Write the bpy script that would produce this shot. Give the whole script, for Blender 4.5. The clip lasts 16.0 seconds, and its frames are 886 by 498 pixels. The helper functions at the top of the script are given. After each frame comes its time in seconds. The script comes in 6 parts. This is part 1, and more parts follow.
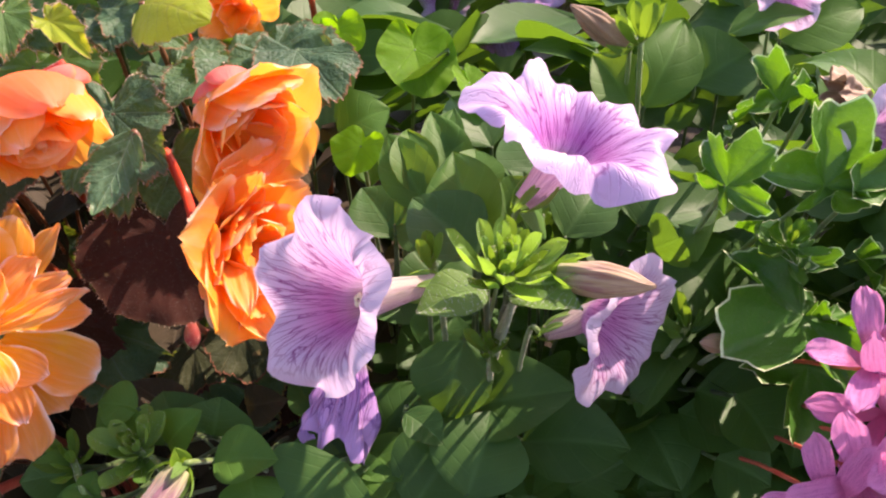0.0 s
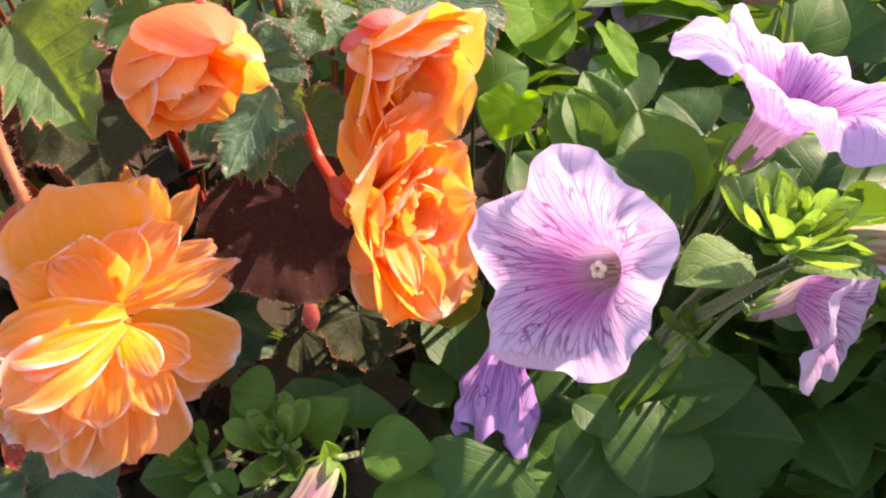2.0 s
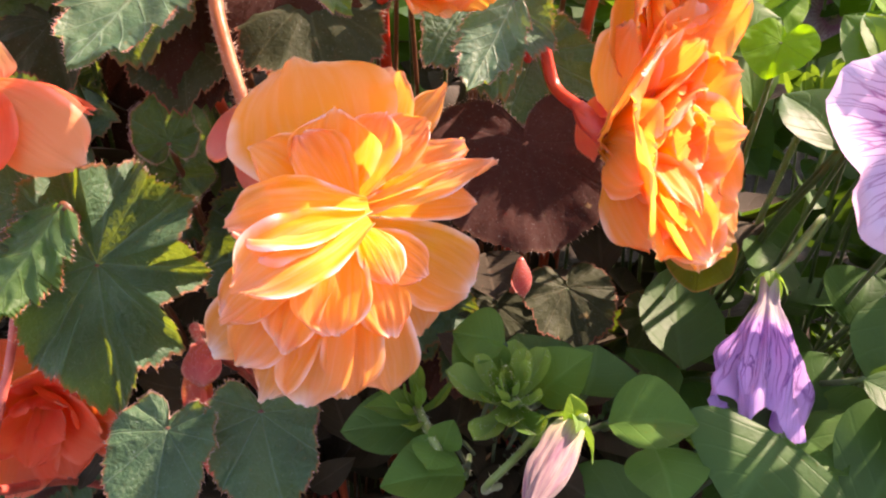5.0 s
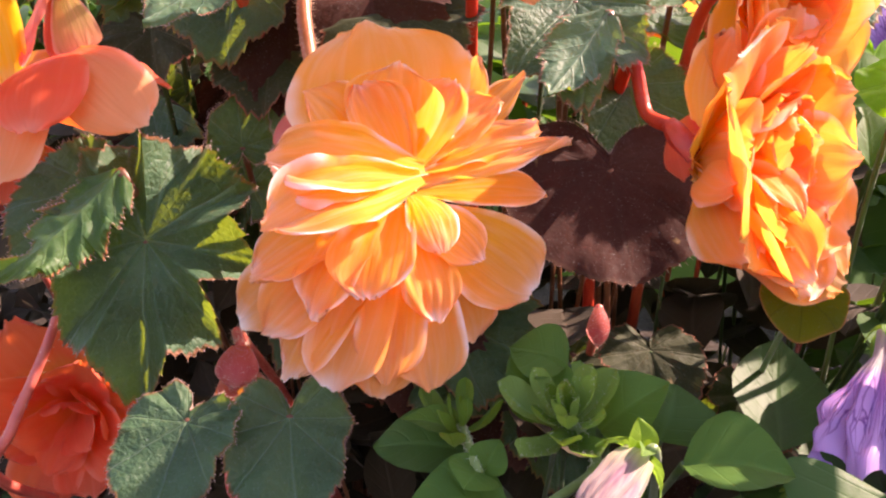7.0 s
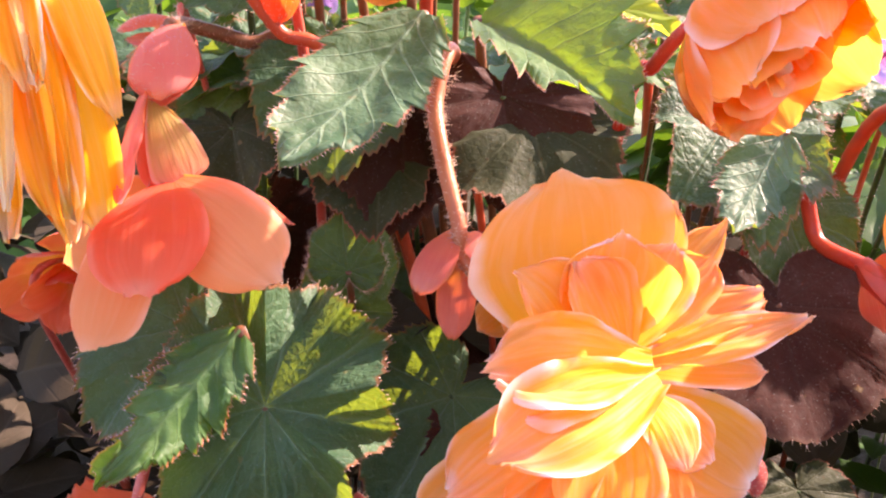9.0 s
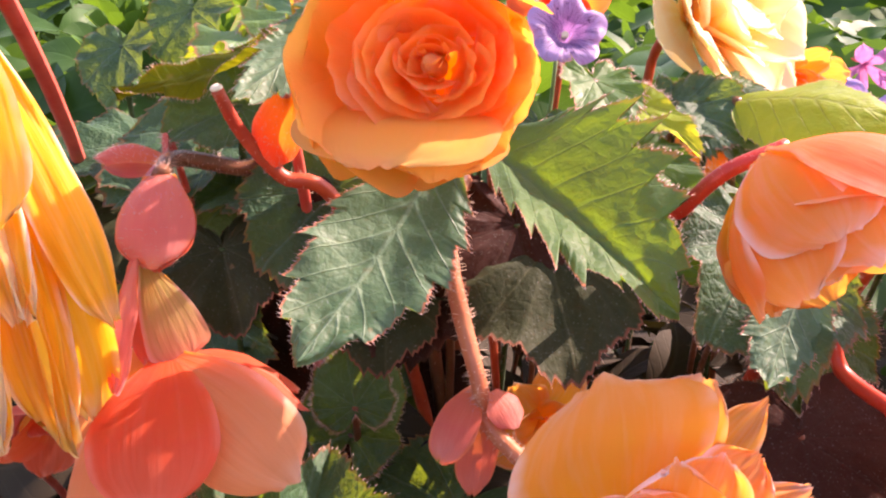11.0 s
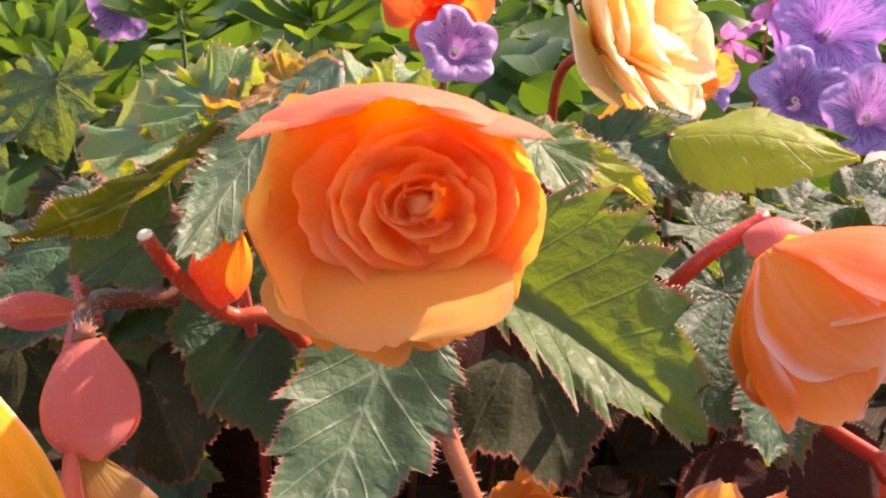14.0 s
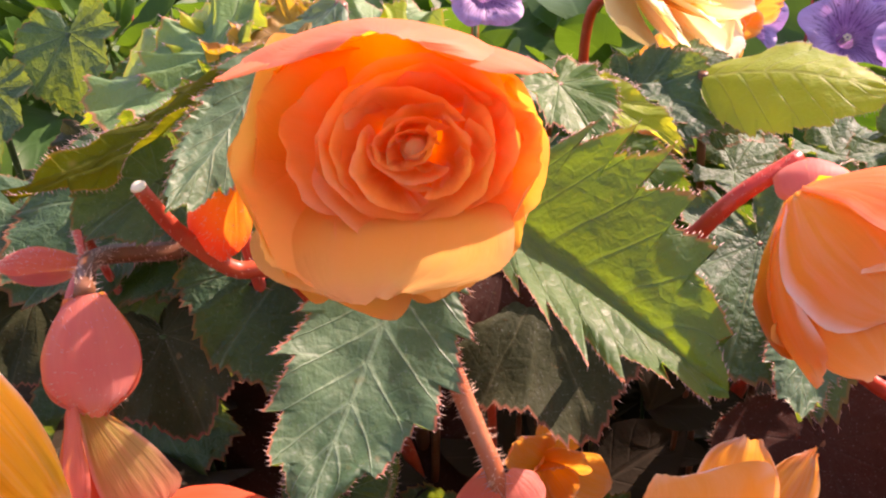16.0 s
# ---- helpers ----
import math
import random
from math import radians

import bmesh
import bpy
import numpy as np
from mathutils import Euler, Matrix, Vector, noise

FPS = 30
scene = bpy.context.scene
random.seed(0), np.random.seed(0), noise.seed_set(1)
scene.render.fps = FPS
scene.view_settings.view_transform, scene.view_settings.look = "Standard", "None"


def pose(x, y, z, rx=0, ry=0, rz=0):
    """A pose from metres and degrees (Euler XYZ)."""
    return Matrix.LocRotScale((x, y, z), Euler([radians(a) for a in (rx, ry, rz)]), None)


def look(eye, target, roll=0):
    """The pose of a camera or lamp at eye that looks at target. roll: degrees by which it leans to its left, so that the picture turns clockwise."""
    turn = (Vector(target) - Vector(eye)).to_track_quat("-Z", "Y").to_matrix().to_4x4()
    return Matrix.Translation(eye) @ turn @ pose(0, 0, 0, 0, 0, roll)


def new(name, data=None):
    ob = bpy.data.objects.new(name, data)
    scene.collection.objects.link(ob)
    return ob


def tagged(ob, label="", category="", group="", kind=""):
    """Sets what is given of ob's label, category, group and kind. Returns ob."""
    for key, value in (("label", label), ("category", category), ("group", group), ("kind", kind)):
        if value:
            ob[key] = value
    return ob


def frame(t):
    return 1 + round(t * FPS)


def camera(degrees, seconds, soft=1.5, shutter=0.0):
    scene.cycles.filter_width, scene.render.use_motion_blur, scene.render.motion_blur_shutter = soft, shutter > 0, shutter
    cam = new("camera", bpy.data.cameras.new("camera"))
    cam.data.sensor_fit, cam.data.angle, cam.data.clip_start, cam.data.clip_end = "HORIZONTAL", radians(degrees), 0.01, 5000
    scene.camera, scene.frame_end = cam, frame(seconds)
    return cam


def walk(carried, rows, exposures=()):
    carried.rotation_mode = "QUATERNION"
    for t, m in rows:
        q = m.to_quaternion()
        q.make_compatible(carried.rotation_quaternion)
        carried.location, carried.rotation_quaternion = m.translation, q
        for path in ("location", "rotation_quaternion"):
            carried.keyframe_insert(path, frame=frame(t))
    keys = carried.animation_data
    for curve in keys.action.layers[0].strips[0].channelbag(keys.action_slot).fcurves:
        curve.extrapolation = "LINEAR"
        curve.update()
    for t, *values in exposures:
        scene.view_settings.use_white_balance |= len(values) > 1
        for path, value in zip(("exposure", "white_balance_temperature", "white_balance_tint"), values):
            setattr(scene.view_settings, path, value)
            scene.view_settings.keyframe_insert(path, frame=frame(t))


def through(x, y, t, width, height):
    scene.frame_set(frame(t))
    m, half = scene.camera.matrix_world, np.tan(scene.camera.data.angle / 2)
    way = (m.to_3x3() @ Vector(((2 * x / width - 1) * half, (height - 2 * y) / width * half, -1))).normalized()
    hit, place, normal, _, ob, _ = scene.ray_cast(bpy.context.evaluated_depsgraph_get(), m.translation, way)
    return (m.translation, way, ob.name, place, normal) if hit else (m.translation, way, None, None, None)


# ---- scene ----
# ---------------------------------------------------------------- camera
cam = camera(55.0, 16.0, 2.2)
PATH = [
    (0, (0.00075, -0.00007, 0.50525), (0.00219, 0.17838, 0.41495), -0.91),
    (0.5, (-0.00516, 0.00572, 0.50155), (-0.00060, 0.18452, 0.41205), -1.21),
    (1, (-0.02327, 0.01699, 0.49729), (-0.01568, 0.19537, 0.40714), -0.58),
    (1.5, (-0.04893, 0.02695, 0.48992), (-0.03960, 0.20485, 0.39900), 0.08),
    (2, (-0.07258, 0.03201, 0.48063), (-0.06635, 0.20960, 0.38885), 0.19),
    (2.5, (-0.08995, 0.03706, 0.47512), (-0.09351, 0.21443, 0.38278), -0.83),
    (3, (-0.10050, 0.03700, 0.47042), (-0.10218, 0.21488, 0.37902), -0.15),
    (3.5, (-0.11752, 0.03974, 0.46641), (-0.12359, 0.21723, 0.37444), -0.34),
    (4, (-0.12778, 0.04021, 0.45994), (-0.14062, 0.21758, 0.36842), -0.16),
    (4.2, (-0.13058, 0.04036, 0.45175), (-0.14088, 0.21844, 0.36130), 0.68),
    (6.3, (-0.12139, 0.06312, 0.36345), (-0.15042, 0.25690, 0.32337), 4.11),
    (6.5, (-0.11942, 0.06209, 0.36047), (-0.15289, 0.25531, 0.32113), 4.30),
    (7, (-0.11543, 0.05948, 0.35781), (-0.15579, 0.25207, 0.32207), 4.58),
    (7.5, (-0.13468, 0.06659, 0.36078), (-0.17420, 0.26007, 0.32912), 4.84),
    (8, (-0.15769, 0.08077, 0.36973), (-0.19403, 0.27522, 0.34025), 4.95),
    (8.5, (-0.17143, 0.08831, 0.37595), (-0.20312, 0.28272, 0.34128), 5.12),
    (9, (-0.18555, 0.09061, 0.38825), (-0.21365, 0.28563, 0.35395), 5.02),
    (9.5, (-0.19621, 0.09572, 0.40320), (-0.22051, 0.29112, 0.36814), 4.84),
    (10, (-0.20554, 0.09903, 0.41515), (-0.22540, 0.29486, 0.37972), 4.80),
    (10.2, (-0.20845, 0.10263, 0.42075), (-0.22602, 0.29808, 0.38215), 4.85),
    (12.3, (-0.21077, 0.13307, 0.45825), (-0.22500, 0.32584, 0.40689), 4.30),
    (12.5, (-0.21077, 0.13821, 0.45967), (-0.22413, 0.33072, 0.40711), 3.76),
    (13, (-0.21713, 0.14556, 0.46002), (-0.22602, 0.33812, 0.40669), 1.56),
    (13.5, (-0.23165, 0.14320, 0.46519), (-0.21659, 0.33506, 0.41074), 1.00),
    (14, (-0.24045, 0.14457, 0.46940), (-0.22166, 0.33595, 0.41444), 0.36),
    (14.5, (-0.23265, 0.14890, 0.47198), (-0.22214, 0.33998, 0.41385), -0.54),
    (15, (-0.22686, 0.14074, 0.46861), (-0.22149, 0.33035, 0.40521), -0.60),
    (15.5, (-0.22580, 0.14146, 0.46252), (-0.21891, 0.33011, 0.39647), -0.99),
    (16, (-0.23099, 0.15171, 0.46605), (-0.22400, 0.34057, 0.40062), -1.46),
]
EXPOSURES = [(0, 1.51, 7650, 31), (2, 1.72, 7900, 33), (4, 2.0, 8100, 36), (7, 1.96, 7800, 42), (8, 1.98, 7700, 44), (9, 2.30, 7500, 39), (10, 2.22, 7300, 40), (12.5, 1.37, 8000, 45), (16, 1.50, 7950, 43)]

walk(cam, [(t, look(eye, target, roll)) for t, eye, target, roll in PATH], EXPOSURES)

# ---------------------------------------------------------------- daylight
SUN_ELEVATION, SUN_BEARING = 45.0, 60.0      # degrees up, and clockwise from +y
world = bpy.data.worlds.new("sky")
world.use_nodes = True
scene.world = world
sky = world.node_tree.nodes.new("ShaderNodeTexSky")
sky.sky_type, sky.sun_disc = "NISHITA", False
sky.sun_elevation, sky.sun_rotation = radians(SUN_ELEVATION), radians(SUN_BEARING)
back = world.node_tree.nodes["Background"]
back.inputs["Strength"].default_value = 0.15
world.node_tree.links.new(sky.outputs[0], back.inputs["Color"])
lamp = bpy.data.lights.new("sun", "SUN")
lamp.energy, lamp.angle, lamp.color = 4.2, radians(0.6), (1.0, 0.93, 0.82)
sun = new("sun", lamp)
toward_sun = Vector((math.sin(radians(SUN_BEARING)) * math.cos(radians(SUN_ELEVATION)),
                     math.cos(radians(SUN_BEARING)) * math.cos(radians(SUN_ELEVATION)), math.sin(radians(SUN_ELEVATION))))
sun.matrix_world = look(toward_sun * 30, (0, 0, 0))

# ---------------------------------------------------------------- materials


class Shade:
    """A node material under construction."""

    def __init__(self, name):
        self.mat = bpy.data.materials.new(name)
        self.mat.use_nodes = True
        self.t = self.mat.node_tree
        self.t.nodes.clear()

    def add(self, kind, **settings):
        node = self.t.nodes.new("ShaderNode" + kind)
        for key, value in settings.items():
            node.inputs[key.replace("_", " ")].default_value = value
        return node

    def link(self, a, b):
        self.t.links.new(a, b)
        return b

    def math(self, op, a, b=0.0, c=None):
        node = self.t.nodes.new("ShaderNodeMath")
        node.operation = op
        for k, v in enumerate((a, b) if c is None else (a, b, c)):
            if isinstance(v, (int, float)):
                node.inputs[k].default_value = v
            else:
                self.t.links.new(v, node.inputs[k])
        return node.outputs[0]

    def ramp(self, fac, stops, kind="LINEAR"):
        node = self.t.nodes.new("ShaderNodeValToRGB")
        node.color_ramp.interpolation = kind
        el = node.color_ramp.elements
        while len(el) < len(stops):
            el.new(0.5)
        for e, (p, c) in zip(el, stops):
            e.position = p
            e.color = (*c, 1) if not isinstance(c, (int, float)) else (c, c, c, 1)
        self.t.links.new(fac, node.inputs[0])
        return node.outputs[0]

    def mix(self, fac, a, b, mode="MIX"):
        node = self.t.nodes.new("ShaderNodeMix")
        node.data_type, node.blend_type = "RGBA", mode
        for sock, v in ((node.inputs[0], fac), (node.inputs[6], a), (node.inputs[7], b)):
            if isinstance(v, (int, float)):
                sock.default_value = v
            elif isinstance(v, tuple):
                sock.default_value = (*v, 1)
            else:
                self.t.links.new(v, sock)
        return node.outputs[2]

    def noise(self, scale, detail=3.0, vec=None, rough=0.55):
        node = self.add("TexNoise", Scale=scale, Detail=detail, Roughness=rough)
        self.t.links.new(vec or self.t.nodes.new("ShaderNodeTexCoord").outputs["Object"], node.inputs["Vector"])
        return node.outputs["Fac"]

    def uv(self):
        node = self.t.nodes.new("ShaderNodeUVMap")
        node.uv_map = "UVMap"
        sep = self.t.nodes.new("ShaderNodeSeparateXYZ")
        self.t.links.new(node.outputs[0], sep.inputs[0])
        return sep.outputs[0], sep.outputs[1]

    def vec(self, x, y, z=0.0):
        node = self.t.nodes.new("ShaderNodeCombineXYZ")
        for k, v in enumerate((x, y, z)):
            if isinstance(v, (int, float)):
                node.inputs[k].default_value = v
            else:
                self.t.links.new(v, node.inputs[k])
        return node.outputs[0]

    def random(self):
        return self.t.nodes.new("ShaderNodeObjectInfo").outputs["Random"]

    def finish(self, colour, through=None, share=0.0, rough=0.5, bump=None, depth=0.0004, spec=0.4, sheen=0.0):
        """Principled surface, mixed with translucency for thin leaves and petals."""
        out = self.t.nodes.new("ShaderNodeOutputMaterial")
        b = self.add("BsdfPrincipled", Roughness=rough if isinstance(rough, float) else 0.5)
        b.inputs["Specular IOR Level"].default_value = spec
        b.inputs["Sheen Weight"].default_value = sheen
        if not isinstance(rough, float):
            self.link(rough, b.inputs["Roughness"])
        if isinstance(colour, tuple):
            b.inputs["Base Color"].default_value = (*colour, 1)
        else:
            self.link(colour, b.inputs["Base Color"])
        normal = None
        if bump is not None:
            bn = self.add("Bump", Strength=0.6, Distance=depth)
            self.link(bump, bn.inputs["Height"])
            normal = bn.outputs[0]
            self.link(normal, b.inputs["Normal"])
        shader = b.outputs[0]
        if through is not None:
            tr = self.t.nodes.new("ShaderNodeBsdfTranslucent")
            if isinstance(through, tuple):
                tr.inputs[0].default_value = (*through, 1)
            else:
                self.link(through, tr.inputs[0])
            if normal is not None:
                self.link(normal, tr.inputs[1])
            m = self.t.nodes.new("ShaderNodeMixShader")
            m.inputs[0].default_value = share
            self.link(shader, m.inputs[1])
            self.link(tr.outputs[0], m.inputs[2])
            shader = m.outputs[0]
        self.link(shader, out.inputs[0])
        return self.mat


def petal_material(name, heart, body, rim, edge, lit, share=0.5):
    """Begonia petal: heart colour at the claw, body, flushed rim and a pale dried edge, with fine lengthwise streaks."""
    s = Shade(name)
    u, v = s.uv()
    streak = s.noise(1.0, 4.0, s.vec(s.math("MULTIPLY", u, 17.0), s.math("MULTIPLY", v, 1.8), s.math("MULTIPLY", s.random(), 30.0)))
    blotch = s.noise(70.0, 3.0)
    along = s.math("ADD", v, s.math("MULTIPLY", s.math("SUBTRACT", blotch, 0.5), 0.45))
    base = s.ramp(along, [(0.30, heart), (0.62, body), (0.95, rim)])
    base = s.mix(s.math("MULTIPLY", s.random(), 0.45), base, rim)
    base = s.mix(s.ramp(streak, [(0.45, 0.0), (0.70, 0.32)]), base, s.mix(0.5, rim, edge))
    side = s.math("ABSOLUTE", s.math("SUBTRACT", s.math("MULTIPLY", u, 2.0), 1.0))
    brink = s.math("MAXIMUM", side, v)
    brink = s.math("ADD", brink, s.math("MULTIPLY", s.math("SUBTRACT", blotch, 0.5), 0.28))
    base = s.mix(s.math("MULTIPLY", s.ramp(brink, [(0.82, 0.0), (0.98, 1.0)]), s.ramp(s.noise(60.0, 2.0), [(0.40, 0.0), (0.58, 1.0)])), base, edge)
    inner = s.ramp(along, [(0.05, (1.0, 0.55, 0.03)), (0.5, lit), (1.0, lit)])
    bump = s.math("ADD", s.math("MULTIPLY", streak, 0.35), s.math("MULTIPLY", blotch, 0.8))
    return s.finish(base, inner, share, 0.55, bump, 0.0009, 0.22, 0.06)


APRICOT = petal_material("apricot_petal", (0.98, 0.50, 0.008), (0.95, 0.36, 0.034), (0.93, 0.37, 0.152), (0.97, 0.90, 0.82), (1.0, 0.43, 0.05), 0.50)
YELLOW = petal_material("yellow_orange_petal", (0.98, 0.50, 0.008), (0.97, 0.46, 0.014), (0.97, 0.52, 0.035), (0.97, 0.86, 0.66), (1.0, 0.50, 0.02), 0.46)
ORANGE = petal_material("orange_petal", (0.96, 0.44, 0.012), (0.94, 0.35, 0.035), (0.93, 0.38, 0.13), (0.97, 0.86, 0.72), (1.0, 0.43, 0.05), 0.52)
DEEP = petal_material("rose_orange_petal", (0.93, 0.32, 0.03), (0.94, 0.39, 0.06), (0.94, 0.44, 0.11), (0.95, 0.54, 0.22), (1.0, 0.48, 0.05), 0.58)
HOOD = petal_material("salmon_hood_petal", (0.90, 0.34, 0.07), (0.88, 0.27, 0.11), (0.86, 0.25, 0.14), (0.84, 0.20, 0.11), (1.0, 0.42, 0.05), 0.5)
EMBER = petal_material("ember_orange_petal", (0.94, 0.28, 0.03), (0.95, 0.34, 0.05), (0.95, 0.42, 0.10), (0.96, 0.58, 0.27), (1.0, 0.40, 0.04), 0.60)
CORAL = petal_material("coral_petal", (0.80, 0.09, 0.025), (0.82, 0.115, 0.045), (0.85, 0.17, 0.09), (0.9, 0.32, 0.2), (1.0, 0.17, 0.03))
SALMON = petal_material("salmon_petal", (0.90, 0.22, 0.05), (0.90, 0.23, 0.08), (0.90, 0.26, 0.12), (0.93, 0.45, 0.28), (1.0, 0.30, 0.06), 0.54)
GOLD = petal_material("golden_orange_petal", (0.97, 0.50, 0.015), (0.95, 0.41, 0.03), (0.93, 0.38, 0.08), (0.96, 0.72, 0.45), (1.0, 0.47, 0.06), 0.54)
ROSY = petal_material("pale_salmon_petal", (0.90, 0.20, 0.06), (0.92, 0.29, 0.11), (0.93, 0.37, 0.17), (0.95, 0.58, 0.40), (1.0, 0.42, 0.10), 0.5)
PEACH = petal_material("peach_orange_petal", (0.93, 0.41, 0.03), (0.94, 0.49, 0.09), (0.94, 0.52, 0.15), (0.93, 0.42, 0.15), (1.0, 0.54, 0.07))
CREAM = petal_material("cream_yellow_petal", (0.98, 0.42, 0.012), (0.98, 0.68, 0.22), (0.98, 0.92, 0.78), (0.97, 0.94, 0.86), (1.0, 0.84, 0.42), 0.62)
BLUSH = petal_material("blush_bud_petal", (0.64, 0.09, 0.055), (0.66, 0.13, 0.095), (0.74, 0.29, 0.25), (0.80, 0.24, 0.10), (0.95, 0.16, 0.06), 0.35)
# Darkened BLUSH: the shade over three low buds is in the colour.
BLUSH_SHADE = petal_material("blush_bud_petal_darkened_for_shade", (0.40, 0.05, 0.05), (0.46, 0.08, 0.075), (0.52, 0.14, 0.12), (0.60, 0.25, 0.2), (0.70, 0.10, 0.06), 0.3)
WING = petal_material("ovary_wing", (0.36, 0.40, 0.08), (0.56, 0.36, 0.12), (0.70, 0.20, 0.15), (0.8, 0.4, 0.3), (0.9, 0.42, 0.10), 0.4)


def begonia_leaf_material(name, dark, pale, vein, lit, share, lobes=9.0, rim=(0.19, 0.07, 0.035), gloss=0.48, spec=0.42, relief=0.0007):
    """u runs round the leaf from its stalk notch, v from the stalk to the margin."""
    s = Shade(name)
    u, v = s.uv()
    around = s.math("PINGPONG", s.math("ADD", s.math("MULTIPLY", u, lobes), s.math("ADD", 0.52, s.math("MULTIPLY", s.noise(45.0, 2.0), 0.18))), 0.5)
    width = s.math("MULTIPLY", around, s.math("ADD", v, 0.12))
    ribs = s.math("MAXIMUM", s.ramp(width, [(0.0, 1.0), (0.012, 0.6), (0.034, 0.0)]), s.ramp(v, [(0.018, 0.9), (0.05, 0.0)]))
    cell = s.add("TexVoronoi", Scale=210.0)
    cell.feature = "DISTANCE_TO_EDGE"
    s.link(s.t.nodes.new("ShaderNodeTexCoord").outputs["Object"], cell.inputs["Vector"])
    net = s.ramp(cell.outputs[0], [(0.0, 1.0), (0.09, 0.0)])
    fine = s.noise(420.0, 2.0)
    blotch = s.noise(38.0, 4.0)
    base = s.mix(s.ramp(blotch, [(0.35, 0.0), (0.7, 1.0)]), dark, pale)
    base = s.mix(s.math("MULTIPLY", net, 0.10), base, vein)
    base = s.mix(s.math("MULTIPLY", ribs, 0.55), base, vein)
    base = s.mix(s.ramp(s.math("ADD", v, s.math("MULTIPLY", blotch, 0.04)), [(0.980, 0.0), (1.010, 1.0)]), base, rim)
    spots = s.ramp(s.noise(160.0, 2.0), [(0.70, 0.0), (0.76, 0.6)])
    base = s.mix(spots, base, (0.20, 0.13, 0.05))
    speck = s.ramp(s.noise(1500.0, 1.0), [(0.67, 0.0), (0.74, 0.32)])
    base = s.mix(speck, base, tuple(0.4 * c + 0.22 for c in vein))
    bump = s.math("SUBTRACT", s.math("ADD", s.math("MULTIPLY", fine, 0.9), s.math("MULTIPLY", blotch, 0.6)), s.math("ADD", s.math("MULTIPLY", net, 0.10), s.math("MULTIPLY", ribs, 0.40)))
    rough = s.ramp(fine, [(0.3, gloss - 0.04), (0.7, gloss + 0.2)])
    seen_through = s.mix(s.math("MULTIPLY", ribs, 0.6), lit, tuple(0.5 * c for c in lit))
    return s.finish(base, seen_through, share, rough, bump, relief, spec, 0.02)


LEAF_DARK = begonia_leaf_material("begonia_leaf_green", (0.018, 0.060, 0.028), (0.046, 0.116, 0.052), (0.16, 0.26, 0.14), (0.34, 0.48, 0.03), 0.26, gloss=0.52, spec=0.32, relief=0.0019)
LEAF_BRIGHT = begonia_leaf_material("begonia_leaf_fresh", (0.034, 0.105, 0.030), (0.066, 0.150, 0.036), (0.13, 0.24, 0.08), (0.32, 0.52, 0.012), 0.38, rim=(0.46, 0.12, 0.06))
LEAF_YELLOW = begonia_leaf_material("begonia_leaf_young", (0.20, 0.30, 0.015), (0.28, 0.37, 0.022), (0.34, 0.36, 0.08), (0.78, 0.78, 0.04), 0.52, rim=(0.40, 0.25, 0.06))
LEAF_OLIVE = begonia_leaf_material("begonia_leaf_olive_underside", (0.055, 0.080, 0.006), (0.085, 0.110, 0.008), (0.11, 0.13, 0.02), (0.36, 0.34, 0.008), 0.50, rim=(0.36, 0.12, 0.06), gloss=0.65, spec=0.15)
# Paler begonia greens that paint in the silvery sheen of grazing light.
LEAF_SHEEN = begonia_leaf_material("begonia_leaf_painted_sheen", (0.030, 0.100, 0.042), (0.080, 0.178, 0.088), (0.21, 0.33, 0.19), (0.34, 0.48, 0.03), 0.26, rim=(0.40, 0.10, 0.06), gloss=0.50, spec=0.55)
LEAF_FRESH = begonia_leaf_material("begonia_leaf_crinkled", (0.070, 0.18, 0.065), (0.15, 0.29, 0.12), (0.28, 0.40, 0.20), (0.50, 0.62, 0.02), 0.38, rim=(0.46, 0.17, 0.10), gloss=0.5, spec=0.45, relief=0.0012)
LEAF_RUSSET = begonia_leaf_material("begonia_leaf_russet", (0.24, 0.10, 0.045), (0.36, 0.26, 0.04), (0.40, 0.30, 0.12), (0.75, 0.45, 0.03), 0.45, rim=(0.50, 0.17, 0.12))
# Dark olive underside, darkened further so that shade is in the colour.
LEAF_SHADE_TONE = begonia_leaf_material("begonia_leaf_underside_shade_tone", (0.026, 0.034, 0.013), (0.040, 0.046, 0.018), (0.075, 0.075, 0.035), (0.10, 0.10, 0.015), 0.10, rim=(0.20, 0.07, 0.04), gloss=0.65, spec=0.2, relief=0.0006)
# Maroon underside; on leaves in the hollows its darkness stands for shade.
LEAF_MAROON = begonia_leaf_material("begonia_leaf_maroon_underside_shade", (0.036, 0.011, 0.007), (0.052, 0.017, 0.011), (0.046, 0.022, 0.016), (0.08, 0.02, 0.010), 0.05, rim=(0.06, 0.025, 0.015), gloss=0.7, spec=0.15, relief=0.0003)
CLOVER = begonia_leaf_material("clover_leaf_green", (0.07, 0.20, 0.008), (0.12, 0.29, 0.012), (0.16, 0.34, 0.03), (0.36, 0.76, 0.01), 0.55, 7.0, (0.14, 0.30, 0.02), 0.6, 0.2, 0.0004)
IVY_LEAF = begonia_leaf_material("ivy_geranium_leaf_green", (0.022, 0.095, 0.010), (0.040, 0.145, 0.014), (0.10, 0.23, 0.05), (0.20, 0.52, 0.012), 0.26, 5.0, (0.66, 0.74, 0.45), 0.40, 0.36, 0.0007)


